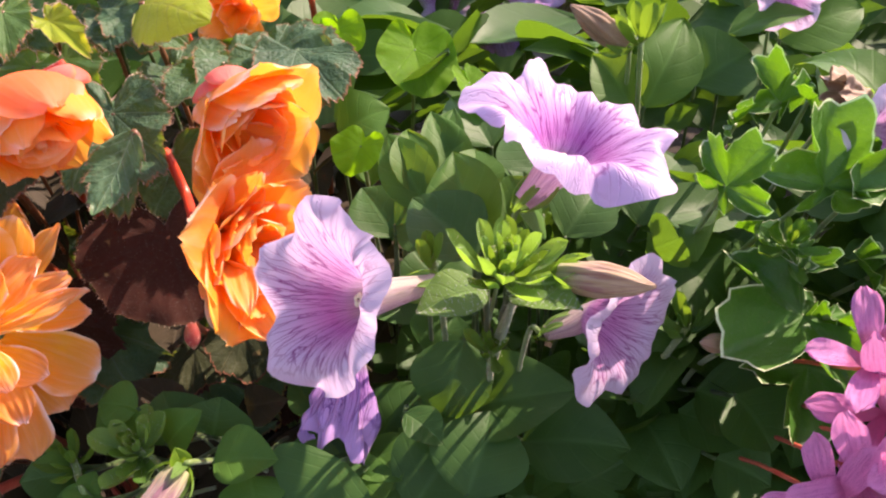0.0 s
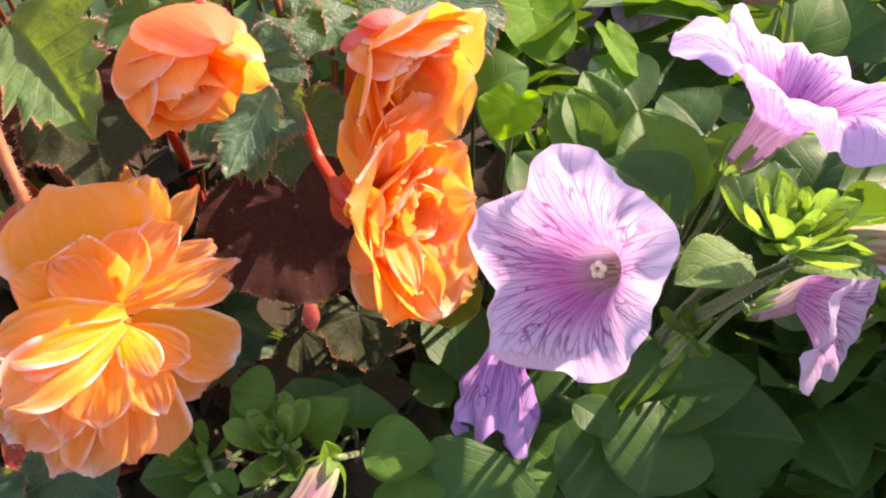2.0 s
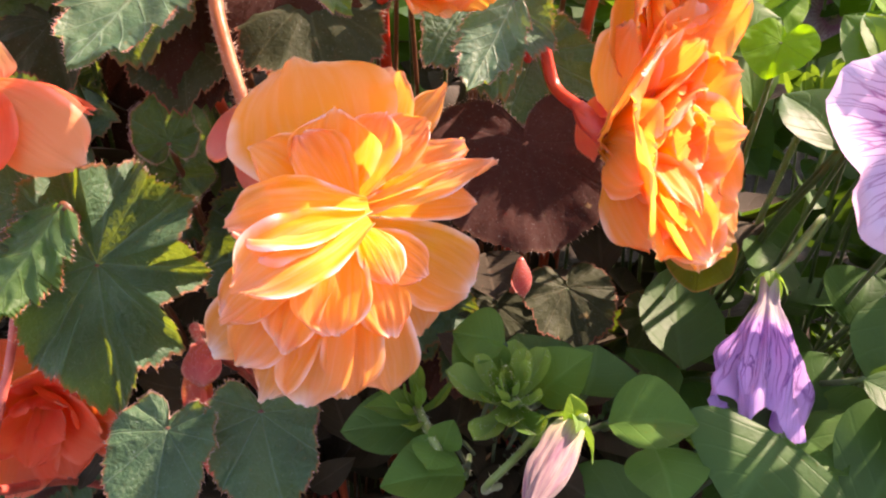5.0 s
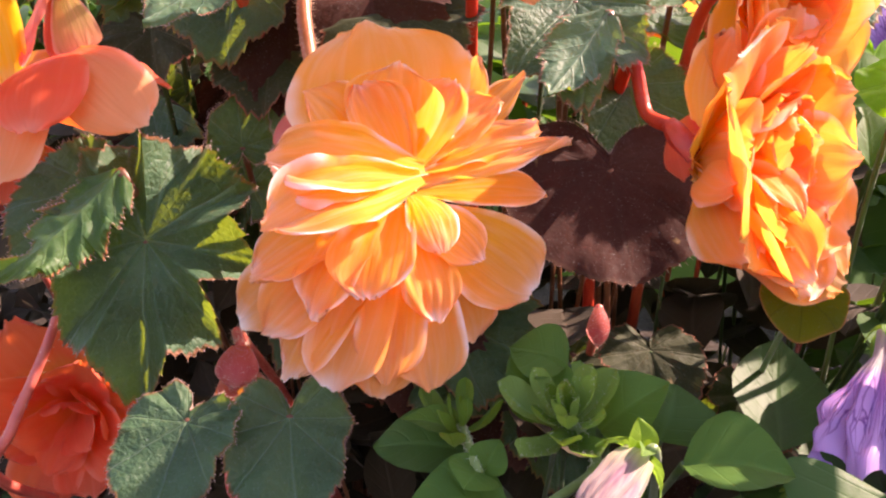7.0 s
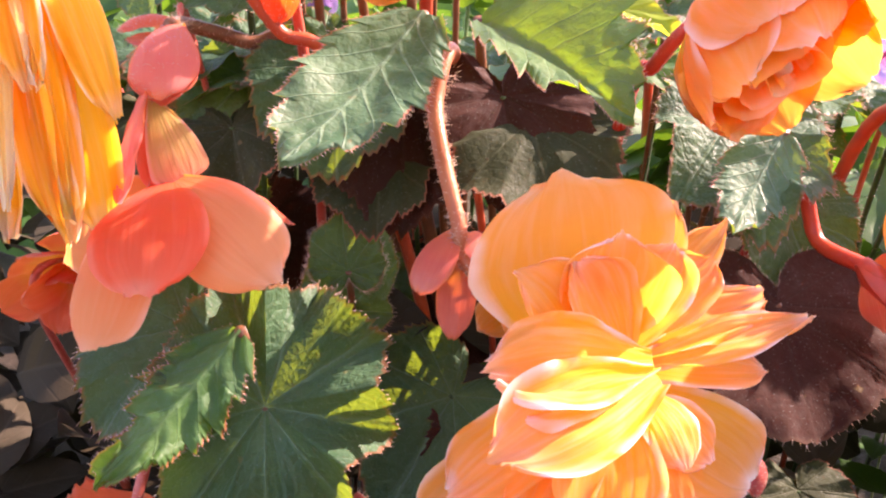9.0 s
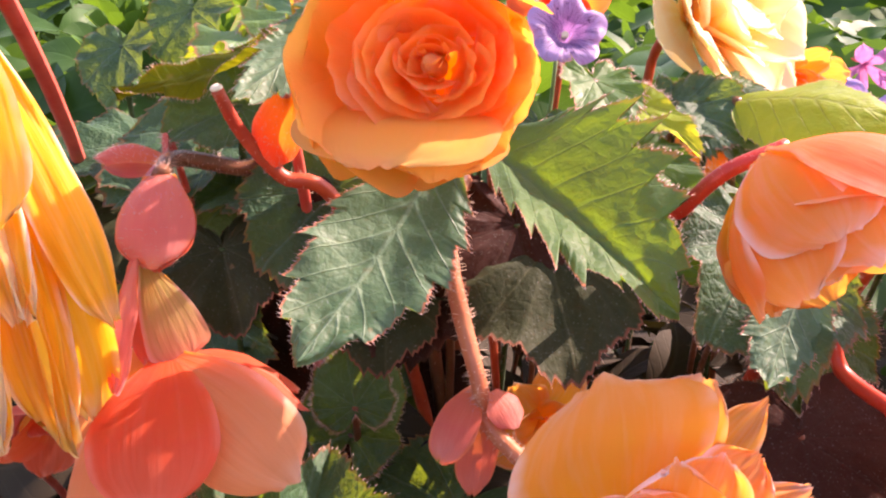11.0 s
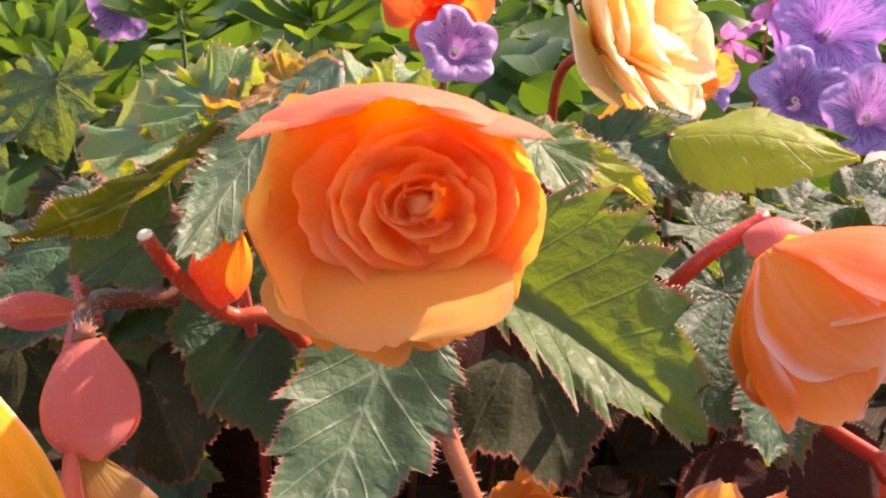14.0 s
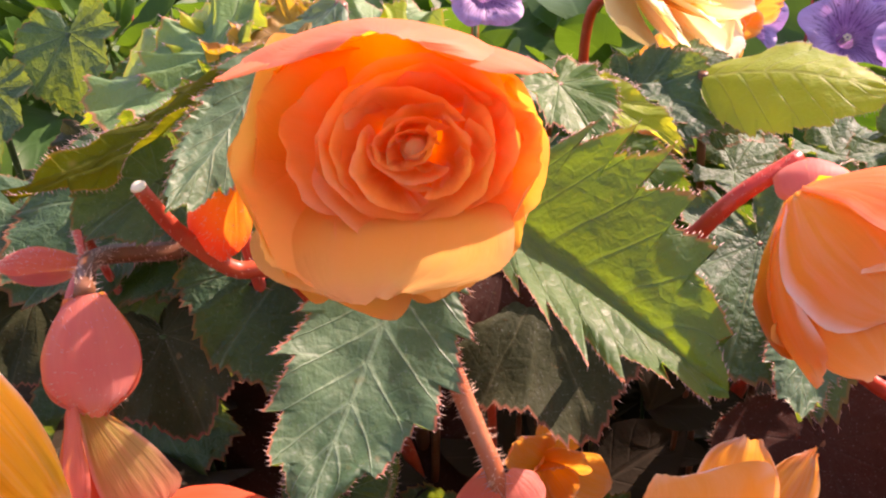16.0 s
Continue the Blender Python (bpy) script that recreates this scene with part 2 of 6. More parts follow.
def soft_leaf_material(name, dark, pale, lit, share, rough=0.5):
    """Oval petunia leaf: midrib and arching side veins, felted with fine down."""
    s = Shade(name)
    u, v = s.uv()
    side = s.math("ABSOLUTE", s.math("SUBTRACT", s.math("MULTIPLY", u, 2.0), 1.0))
    rib = s.ramp(side, [(0.0, 1.0), (0.05, 0.6), (0.10, 0.0)])
    arcs = s.math("PINGPONG", s.math("SUBTRACT", s.math("MULTIPLY", v, 5.0), s.math("MULTIPLY", side, 1.5)), 0.5)
    arcs = s.ramp(arcs, [(0.0, 0.8), (0.10, 0.0)])
    blotch, fine = s.noise(60.0, 3.0), s.noise(600.0, 2.0)
    base = s.mix(s.ramp(blotch, [(0.3, 0.0), (0.7, 1.0)]), dark, pale)
    base = s.mix(s.math("MULTIPLY", s.random(), 0.4), base, pale)
    veins = s.math("MAXIMUM", rib, s.math("MULTIPLY", arcs, 0.5))
    base = s.mix(s.math("MULTIPLY", veins, 0.20), base, tuple(min(1, c * 2.2 + 0.03) for c in pale))
    bump = s.math("SUBTRACT", s.math("ADD", s.math("MULTIPLY", fine, 0.3), s.math("MULTIPLY", blotch, 0.5)), s.math("MULTIPLY", veins, 0.6))
    return s.finish(base, lit, share, rough, bump, 0.0006, 0.20, 0.03)


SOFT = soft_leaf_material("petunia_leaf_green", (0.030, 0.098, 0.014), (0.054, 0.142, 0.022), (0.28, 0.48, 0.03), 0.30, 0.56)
# Darker copy of SOFT: shade is put into the leaf colour.
SOFT_DARK = soft_leaf_material("petunia_leaf_green_darkened_for_shade", (0.022, 0.072, 0.016), (0.038, 0.102, 0.022), (0.18, 0.38, 0.02), 0.25)
SOFT_PALE = soft_leaf_material("petunia_leaf_downy", (0.085, 0.185, 0.042), (0.14, 0.25, 0.068), (0.32, 0.58, 0.05), 0.42, 0.6)
# Near-black brown that paints the deep shade between begonia stems onto leaves.
SHADE_BROWN = soft_leaf_material("leaf_coloured_as_shade", (0.026, 0.020, 0.010), (0.042, 0.030, 0.016), (0.06, 0.05, 0.01), 0.10, 0.7)
LIME = soft_leaf_material("clover_leaf_lime", (0.12, 0.24, 0.02), (0.19, 0.33, 0.03), (0.45, 0.75, 0.03), 0.45)


def petunia_material(name, pale, flush, vein, throat, lit, share=0.42):
    """u runs round the flower, v from the tube's foot to the rim: magenta veins branch outwards from the throat."""
    s = Shade(name)
    u, v = s.uv()
    a = s.math("MULTIPLY", u, 6.28318)
    warp = s.math("MULTIPLY", s.math("SUBTRACT", s.noise(110.0, 3.0), 0.5), 0.7)

    def lines(k, along, width):
        cell = s.add("TexVoronoi", Scale=1.0)
        cell.feature = "DISTANCE_TO_EDGE"
        s.link(s.vec(s.math("ADD", s.math("MULTIPLY", s.math("COSINE", a), k), warp), s.math("ADD", s.math("MULTIPLY", s.math("SINE", a), k), warp),
                     s.math("MULTIPLY", v, along)), cell.inputs["Vector"])
        return s.ramp(cell.outputs[0], [(0.0, 1.0), (width, 0.0)])

    veins = s.math("MAXIMUM", lines(4.6, 0.8, 0.030), s.math("MULTIPLY", lines(10.0, 2.0, 0.062), 0.9))
    fade = s.ramp(v, [(0.30, 1.0), (0.70, 1.0), (0.86, 0.40), (0.96, 0.0)])
    glow = s.ramp(v, [(0.30, 0.4), (0.42, 0.95), (0.54, 0.62), (0.68, 0.22), (0.84, 0.0)])
    blotch = s.noise(50.0, 3.0)
    base = s.mix(s.math("MULTIPLY", glow, s.math("ADD", 0.5, s.math("MULTIPLY", blotch, 0.6))), pale, flush)
    base = s.mix(s.math("MULTIPLY", veins, fade), base, vein)
    ridge = s.ramp(s.noise(1.0, 2.0, s.vec(s.math("MULTIPLY", s.math("COSINE", a), 4.5), s.math("MULTIPLY", s.math("SINE", a), 4.5), s.math("MULTIPLY", v, 1.2))), [(0.47, 0.0), (0.60, 0.65)])
    base = s.mix(s.ramp(v, [(0.27, 1.0), (0.36, 0.0)]), base, s.mix(ridge, throat, tuple(0.5 * c + 0.08 for c in vein)))
    bump = s.math("SUBTRACT", s.math("MULTIPLY", blotch, 0.9), s.math("MULTIPLY", veins, 0.25))
    glass = s.mix(s.math("MULTIPLY", glow, 0.5), lit, flush)
    glass = s.mix(s.math("MULTIPLY", veins, s.math("MULTIPLY", fade, 0.85)), glass, tuple(0.8 * c for c in vein))
    return s.finish(base, glass, share, 0.5, bump, 0.0008, 0.3, 0.1)


LILAC = petunia_material("lilac_petunia", (0.60, 0.48, 0.64), (0.54, 0.09, 0.42), (0.24, 0.006, 0.17), (0.58, 0.50, 0.40), (0.72, 0.54, 0.76))
LAVENDER = petunia_material("lavender_petunia", (0.60, 0.45, 0.70), (0.52, 0.06, 0.44), (0.26, 0.008, 0.22), (0.56, 0.36, 0.36), (0.68, 0.48, 0.78), 0.38)
VIOLET = petunia_material("violet_petunia", (0.54, 0.37, 0.66), (0.22, 0.06, 0.26), (0.08, 0.01, 0.10), (0.10, 0.05, 0.10), (0.54, 0.28, 0.64))
MAUVE = petunia_material("mauve_petunia", (0.58, 0.36, 0.68), (0.48, 0.22, 0.58), (0.14, 0.02, 0.22), (0.5, 0.45, 0.4), (0.50, 0.22, 0.70))
PINK = petunia_material("pink_geranium_petal", (0.90, 0.34, 0.66), (0.88, 0.26, 0.58), (0.42, 0.02, 0.22), (0.6, 0.10, 0.26), (0.94, 0.36, 0.66))


def stem_material(name, a, b, hairy=0.0, rough=0.38):
    s = Shade(name)
    blotch, fine = s.noise(90.0, 3.0), s.noise(500.0, 2.0)
    base = s.mix(s.ramp(blotch, [(0.3, 0.0), (0.7, 1.0)]), a, b)
    return s.finish(base, b, 0.12, rough, s.math("ADD", s.math("MULTIPLY", fine, 0.5), blotch), 0.0006, 0.45, hairy)


RED_STEM = stem_material("red_stem", (0.42, 0.05, 0.025), (0.55, 0.11, 0.045))
CRIMSON_STEM = stem_material("crimson_stem", (0.50, 0.030, 0.018), (0.64, 0.075, 0.030))
ORANGE_STEM = stem_material("salmon_stem", (0.42, 0.11, 0.045), (0.54, 0.20, 0.10))
BROWN_STEM = stem_material("russet_stem", (0.14, 0.055, 0.024), (0.24, 0.10, 0.05))
ROSY_STEM = stem_material("rosy_stem", (0.52, 0.075, 0.055), (0.66, 0.16, 0.11))
GREEN_STEM = stem_material("green_stem", (0.11, 0.19, 0.04), (0.17, 0.26, 0.07), 0.3)
# Stem green darkened in its colour, so back stalks sink into shade.
DARKENED_STEM = stem_material("darkened_green_stem", (0.030, 0.070, 0.014), (0.050, 0.10, 0.022), 0.1, 0.6)
WITHERED = stem_material("withered_brown", (0.22, 0.13, 0.07), (0.34, 0.21, 0.13), 0.2, 0.7)


def furled_material(name, a, b, ridge):
    """Folded petals of a closed bud: dark lengthwise ridges over a mottled skin."""
    s = Shade(name)
    u, v = s.uv()
    fold = s.noise(1.0, 3.0, s.vec(s.math("MULTIPLY", u, 22.0), s.math("MULTIPLY", v, 1.5), 3.0))
    blotch = s.noise(120.0, 3.0)
    base = s.mix(s.ramp(blotch, [(0.3, 0.0), (0.7, 1.0)]), a, b)
    base = s.mix(s.ramp(fold, [(0.48, 0.0), (0.62, 0.85)]), base, ridge)
    base = s.mix(s.ramp(v, [(0.05, 0.8), (0.35, 0.0)]), base, (0.30, 0.33, 0.14))
    return s.finish(base, b, 0.2, 0.6, s.math("ADD", fold, s.math("MULTIPLY", blotch, 0.4)), 0.0012, 0.3, 0.3)


FADED_BUD = furled_material("faded_petunia_bud", (0.36, 0.24, 0.13), (0.50, 0.34, 0.22), (0.22, 0.08, 0.09))
ROSE_BUD = furled_material("rose_petunia_bud", (0.27, 0.17, 0.16), (0.36, 0.24, 0.21), (0.18, 0.07, 0.11))
HAIR = stem_material("plant_hair", (0.62, 0.38, 0.28), (0.76, 0.56, 0.44), 0.0, 0.5)
DOWN = stem_material("plant_down", (0.66, 0.70, 0.50), (0.75, 0.78, 0.62), 0.0, 0.5)
STAMEN = stem_material("stamen_cream", (0.72, 0.66, 0.42), (0.80, 0.74, 0.50))


def soil_material():
    s = Shade("dark_soil")
    big, small = s.noise(9.0, 5.0), s.noise(120.0, 4.0)
    base = s.mix(s.ramp(small, [(0.3, 0.0), (0.7, 1.0)]), (0.012, 0.009, 0.006), (0.036, 0.025, 0.018))
    base = s.mix(s.ramp(big, [(0.4, 0.0), (0.65, 0.6)]), base, (0.05, 0.036, 0.026))
    return s.finish(base, None, 0.0, 0.9, s.math("ADD", small, s.math("MULTIPLY", big, 2.0)), 0.006, 0.2)


SOIL = soil_material()

# ---------------------------------------------------------------- shapes
ORIGIN = {}
rnd = random.Random(7)


def thing(name, origin, label, category, group="", kind=""):
    ob = new(name)
    ob.empty_display_size = 0.01
    ob.location = origin
    ORIGIN[ob.name] = Vector(origin)
    return tagged(ob, label, category, group, kind)


def part(name, shape, material, parent, label="", smooth=True):
    """Links vertices, faces and uvs, given in world metres, as one mesh under a thing or a part."""
    verts, faces, uvs = shape
    o = ORIGIN[parent.name] if parent else Vector((0, 0, 0))
    me = bpy.data.meshes.new(name)
    me.from_pydata([(p[0] - o.x, p[1] - o.y, p[2] - o.z) for p in verts], [], faces)
    if uvs:
        layer = me.uv_layers.new(name="UVMap")
        index = np.empty(len(me.loops), dtype=np.int32)
        me.loops.foreach_get("vertex_index", index)
        layer.data.foreach_set("uv", np.asarray(uvs, dtype=np.float32)[index].ravel())
    if smooth:
        me.polygons.foreach_set("use_smooth", [True] * len(me.polygons))
    me.materials.append(material)
    ob = new(name, me)
    if parent:
        ob.parent = parent
        ORIGIN[ob.name] = o
    if name.endswith("hairs") or name.endswith("down"):
        return tagged(ob, label, "", "", "stuff")
    return tagged(ob, label)


def joined(shapes):
    verts, faces, uvs = [], [], []
    for v, f, w in shapes:
        n = len(verts)
        verts += v
        faces += [tuple(i + n for i in q) for q in f]
        uvs += w if w else [(0.0, 0.0)] * len(v)
    return verts, faces, uvs


def sheet(f, nu, nv, wrap=False):
    """A grid of f(u, v), u and v from 0 to 1."""
    cols = nu + 1
    verts = [f(i / nu, j / nv) for j in range(nv + 1) for i in range(cols)]
    uvs = [(i / nu, j / nv) for j in range(nv + 1) for i in range(cols)]
    faces = [(j * cols + i, j * cols + i + 1, (j + 1) * cols + i + 1, (j + 1) * cols + i) for j in range(nv) for i in range(nu)]
    return verts, faces, uvs


def axes(base, tip, normal):
    """Length, and the unit ways along, across and out of a blade."""
    a = Vector(tip) - Vector(base)
    size = a.length
    a.normalize()
    n = Vector(normal)
    n = (n - a * n.dot(a))
    if n.length < 1e-4:
        n = a.orthogonal()
    n.normalize()
    return size, a, a.cross(n), n


def petal(base, tip, normal, width, arch=0.15, cup=0.25, ruffle=0.06, curl=0.0, point=0.0, seed=0, claw=0.25, full=0.62, nu=18, nv=18, torn=1.0):
    """A petal from its claw to its tip. arch, cup and curl in parts of its length or width; full: where it is widest."""
    size, a, b, n = axes(base, tip, normal)
    base = Vector(base)
    k = Vector((seed * 7.31 + 1.7, seed * 3.17, seed * 5.71))

    def f(u, v):
        s = 2 * u - 1
        v = 1 - (1 - v) ** 1.35
        if v < full:
            w = claw + (1 - claw) * math.sin(0.5 * math.pi * v / full) ** 1.15
        else:
            w = max(0.10, 1 - ((v - full) / (1 - full)) ** (2.6 - point)) ** (0.5 + 0.3 * point)
        w *= 1 - 0.35 * point * v ** 3
        half = width * 0.5 * w
        edge = max(abs(s) ** 2, v ** 3)
        wob = noise.noise(Vector((s * 2.1, v * 2.6, 0.0)) + k) * 0.7 + noise.noise(Vector((s * 5.5, v * 5.0, 3.0)) + k) * 0.6 + noise.noise(Vector((s * 11.0, v * 6.0, 5.0)) + k) * 0.25
        side = noise.noise(Vector((v * 4.0, s * 1.2, 9.0)) + k)
        out = arch * size * math.sin(math.pi * v * 0.9) + curl * size * v ** 3 + cup * half * s * s * (0.4 + 0.6 * v) + ruffle * size * wob * edge
        tear = noise.noise(Vector((s * 6.5, 2.0, 1.0)) + k)
        along = size * (v - 0.04 * s * s * v * v + 0.05 * side * v * v + torn * (0.035 * tear + 0.02 * noise.noise(Vector((s * 15, 4, 1)) + k)) * v ** 5)
        return base + a * along + b * (half * s * (1 + 0.12 * side * v)) + n * out

    return sheet(f, nu, nv)


def oval_leaf(base, tip, normal, width, arch=0.1, fold=0.25, seed=0, nu=10, nv=14, full=0.45, blunt=0.0):
    """An oval, entire leaf with a sunken midrib. blunt: how far its tip is rounded like a tongue."""
    size, a, b, n = axes(base, tip, normal)
    base = Vector(base)
    k = Vector((seed * 3.3, 1.1, seed * 1.9))

    def f(u, v):
        s = 2 * u - 1
        rise = v ** (math.log(0.5) / math.log(full))
        w = max(0.0, math.sin(math.pi * rise)) ** 0.72 * (1 - 0.25 * v ** 4) + 0.06 * (1 - v)
        w += blunt * ((0.42 + 0.58 * math.sin(1.75 * v) ** 2) * math.sqrt(max(0.0, 1 - v ** 5)) - w)
        half = width * 0.5 * w
        wob = noise.noise(Vector((s * 1.8, v * 2.5, 0)) + k)
        out = arch * size * math.sin(math.pi * v) - 0.10 * size * v * v * arch * 4 + fold * half * abs(s) ** 1.3 + 0.05 * size * wob * abs(s)
        out -= 0.012 * size * math.exp(-(s * 9) ** 2) + 0.006 * size * math.cos(v * 31 - abs(s) * 9) * abs(s)
        return base + a * size * v + b * half * s + n * out

    return sheet(f, nu, nv)


def lobed_leaf(base, tip, normal, wide=1.0, lobes=9, lobe=0.05, teeth=72, tooth=0.06, notch=0.75, point=0.30, fold=0.18, arch=0.12, seed=0, rings=9, slant=0.0, waves=0.05, cut=1.0, rounded=False, lean=0.14):
    """A palmate leaf spread round its stalk. Returns the blade and its margin points with outward ways."""
    size, a, b, n = axes(base, tip, normal)
    base = Vector(base)
    k = Vector((seed * 2.7, seed * 1.3, 4.4))
    steps = teeth * 4
    margin = []

    def radius(q):
        c = math.cos(q)
        r = 0.56 + lean * c + point * max(0.0, c) ** 5
        r *= 1 - notch * max(0.0, -c) ** 14
        phase = (q / (2 * math.pi) + 0.5) * lobes + 0.5
        tri = abs(phase - math.floor(phase) - 0.5) * 2
        tri = 1 - (1 - tri) ** 2.4 if rounded else tri ** cut
        r *= 1 - lobe + lobe * 2.0 * tri * (0.7 + 0.3 * c)
        x = abs(q) / (2 * math.pi) * teeth + 0.8 * noise.noise(Vector((q * 4, seed, 1)))
        big, small = (math.pi * 9 - x / 3) % 1.0, (math.pi * 5 - x) % 1.0
        uneven = 1.0 + 0.7 * noise.noise(Vector((q * 7, seed, 4)))
        r *= 1 + tooth * (1.1 * (big ** 1.6 - 0.4) + 0.9 * (small ** 1.8 - 0.35) * uneven)
        return r * (1 + 0.10 * noise.noise(Vector((math.cos(q) * 1.5, math.sin(q) * 1.5, seed * 1.7))) + slant * math.sin(q) * 0.35)

    def f(u, v):
        q = (u - 0.5) * 2 * math.pi
        r = v * radius(q)
        x, y = r * math.cos(q), r * math.sin(q) * wide
        phase = (q / (2 * math.pi) + 0.5) * lobes + 0.5
        tri = abs(phase - math.floor(phase) - 0.5) * 2
        wob = noise.noise(Vector((x * 2.4, y * 2.4, 0)) + k)
        out = fold * abs(y) - arch * x * abs(x) + 0.12 * wob * v
        pucker = min(0.016, 0.3 * lobe) * v * (1 - v * 0.5) * math.cos(phase * 2 * math.pi) * math.cos(v * 17 + 2 * math.sin(phase * 6.283))
        out += pucker + waves * v * v * (1 - 2 * tri) + 0.018 * v * noise.noise(Vector((x * 11, y * 11, 2)) + k) + 0.6 * waves * v ** 3 * noise.noise(Vector((q * 3.1, v * 2, 7)) + k)
        return base + (a * x + b * y + n * out) * size

    made = sheet(f, steps, rings)
    top = len(made[0]) - steps - 1
    for i in range(0, steps, 2):
        p = made[0][top + i]
        margin.append((p, (p - made[0][top + i - steps - 1]).normalized()))
    return made, margin


def ribbed_leaf(base, tip, left, right, arch=0.08, teeth=26, tooth=0.10, seed=0, pucker=0.004, wave=0.09, early=0.38, coarse=2.2, fine=0.85):
    """A pointed, jagged leaf along its midrib; left and right: the ways from the midrib to the margins where it is widest."""
    base, tip, left, right = Vector(base), Vector(tip), Vector(left), Vector(right)
    a = tip - base
    size = a.length
    a.normalize()
    n = (right - a * right.dot(a)).cross(a).normalized() + a.cross(left - a * left.dot(a)).normalized()
    n = n.normalized() if n.length > 0.1 else right.cross(a).normalized()
    k = Vector((seed * 2.1, seed * 0.7, 3.0))
    margin = []

    def f(u, v):
        s = 2 * u - 1
        e = abs(s)
        rise = v ** (math.log(0.5) / math.log(early))
        w = max(0.0, math.sin(math.pi * min(1.0, 0.10 + 0.90 * rise))) ** 0.85
        x = v * teeth * (1.1 - 0.2 * v) + (0.37 if s > 0 else 0.0) + 0.7 * noise.noise(Vector((v * 6, seed, 1 if s > 0 else 2)))
        big, small = (x / 4.3) % 1.0, x % 1.0
        jag = tooth * (coarse * (big ** 1.3 - 0.42) * (1 + 0.5 * noise.noise(Vector((v * 5, seed, s * 3)))) + fine * (small ** 1.7 - 0.35) * (1 + 0.6 * noise.noise(Vector((v * 9, seed, s)))))
        reach = e * w * (1 + jag * e ** 3 + 0.08 * noise.noise(Vector((v * 3, s, seed))))
        side = right if s > 0 else left
        ribs = math.cos((v * 5 - 1.3 * e + 0.5 * noise.noise(Vector((v * 4, s * 2, seed)))) * 2 * math.pi)
        out = arch * size * math.sin(math.pi * v) + pucker * size * ribs * e * (1.2 - e) + wave * size * e * e * noise.noise(Vector((v * 4.5, s * 1.5, 0)) + k) + 0.010 * size * noise.noise(Vector((v * 9, s * 4, 1)) + k) + 0.003 * size * noise.noise(Vector((v * 24, s * 11, 1)) + k)
        out -= 0.02 * size * math.exp(-(s * 8) ** 2)
        return base + a * size * (v + 0.10 * jag * e ** 3 + 0.06 * e * w) + side * reach + n * out

    nu, nv = 18, teeth * 5
    verts, faces, _ = sheet(f, nu, nv)
    uvs = [(j / nv * 0.8 - 0.16 * abs(2 * i / nu - 1), abs(2 * i / nu - 1)) for j in range(nv + 1) for i in range(nu + 1)]
    for j in range(0, nv, 2):
        for i, m in ((0, 1), (nu, nu - 1)):
            p = verts[j * (nu + 1) + i]
            margin.append((p, (p - verts[j * (nu + 1) + m]).normalized()))
    return (verts, faces, uvs), margin


def bend_path(points, steps):
    """A smooth line through the points."""
    pts = [Vector(p) for p in points]
    pts = [pts[0] * 2 - pts[1]] + pts + [pts[-1] * 2 - pts[-2]]
    line = []
    for i in range(1, len(pts) - 2):
        p0, p1, p2, p3 = pts[i - 1:i + 3]
        for j in range(steps):
            t = j / steps
            line.append(0.5 * ((2 * p1) + (p2 - p0) * t + (2 * p0 - 5 * p1 + 4 * p2 - p3) * t * t + (3 * p1 - p0 - 3 * p2 + p3) * t ** 3))
    return line + [pts[-2]]


def tube(points, r0, r1, steps=6, sides=8, swell=0.0, lump=0.05, close=True):
    """A tapered stalk along the points. swell: how much thicker it is midway."""
    line = bend_path(points, steps)
    verts, uvs, faces = [], [], []
    up = (line[1] - line[0]).orthogonal().normalized()
    for i, p in enumerate(line):
        v = i / (len(line) - 1)
        d = (line[min(i + 1, len(line) - 1)] - line[max(i - 1, 0)]).normalized()
        up = (up - d * up.dot(d)).normalized()
        w = d.cross(up)
        r = (r0 + (r1 - r0) * v) * (1 + swell * math.sin(math.pi * v)) * (1 + lump * noise.noise(p * 90))
        for k in range(sides + 1):
            q = 2 * math.pi * k / sides
            verts.append(p + (up * math.cos(q) + w * math.sin(q)) * r)
            uvs.append((k / sides, v))
    n = sides + 1
    faces = [(i * n + k, i * n + k + 1, (i + 1) * n + k + 1, (i + 1) * n + k) for i in range(len(line) - 1) for k in range(sides)]
    if close:
        faces += [tuple(range(sides))[::-1], tuple((len(line) - 1) * n + k for k in range(sides))]
    return verts, faces, uvs


def hairs(roots, length, thick=0.00011):
    """Fine hairs: three-sided spikes at roots of (place, way)."""
    verts, faces = [], []
    for p, way in roots:
        w = (way + Vector((rnd.uniform(-.35, .35), rnd.uniform(-.35, .35), rnd.uniform(-.35, .35)))).normalized()
        s = w.orthogonal().normalized()
        t = w.cross(s)
        n = len(verts)
        verts += [p + s * thick, p - s * thick * .5 + t * thick, p - s * thick * .5 - t * thick, p + w * length * rnd.uniform(0.5, 1.2)]
        faces += [(n, n + 1, n + 3), (n + 1, n + 2, n + 3), (n + 2, n, n + 3)]
    return verts, faces, None


def tube_hairs(points, r, count, length, r1=None):
    line = bend_path(points, 8)
    roots = []
    for _ in range(count):
        x = rnd.random() * (len(line) - 1.001)
        i = int(x)
        p = line[i].lerp(line[i + 1], x - i)
        d = (line[i + 1] - line[i]).normalized()
        w = Vector((rnd.gauss(0, 1), rnd.gauss(0, 1), rnd.gauss(0, 1)))
        w = (w - d * w.dot(d)).normalized()
        rr = r + ((r if r1 is None else r1) - r) * x / len(line)
        roots.append((p + w * rr * 0.9, w))
    return hairs(roots, length)


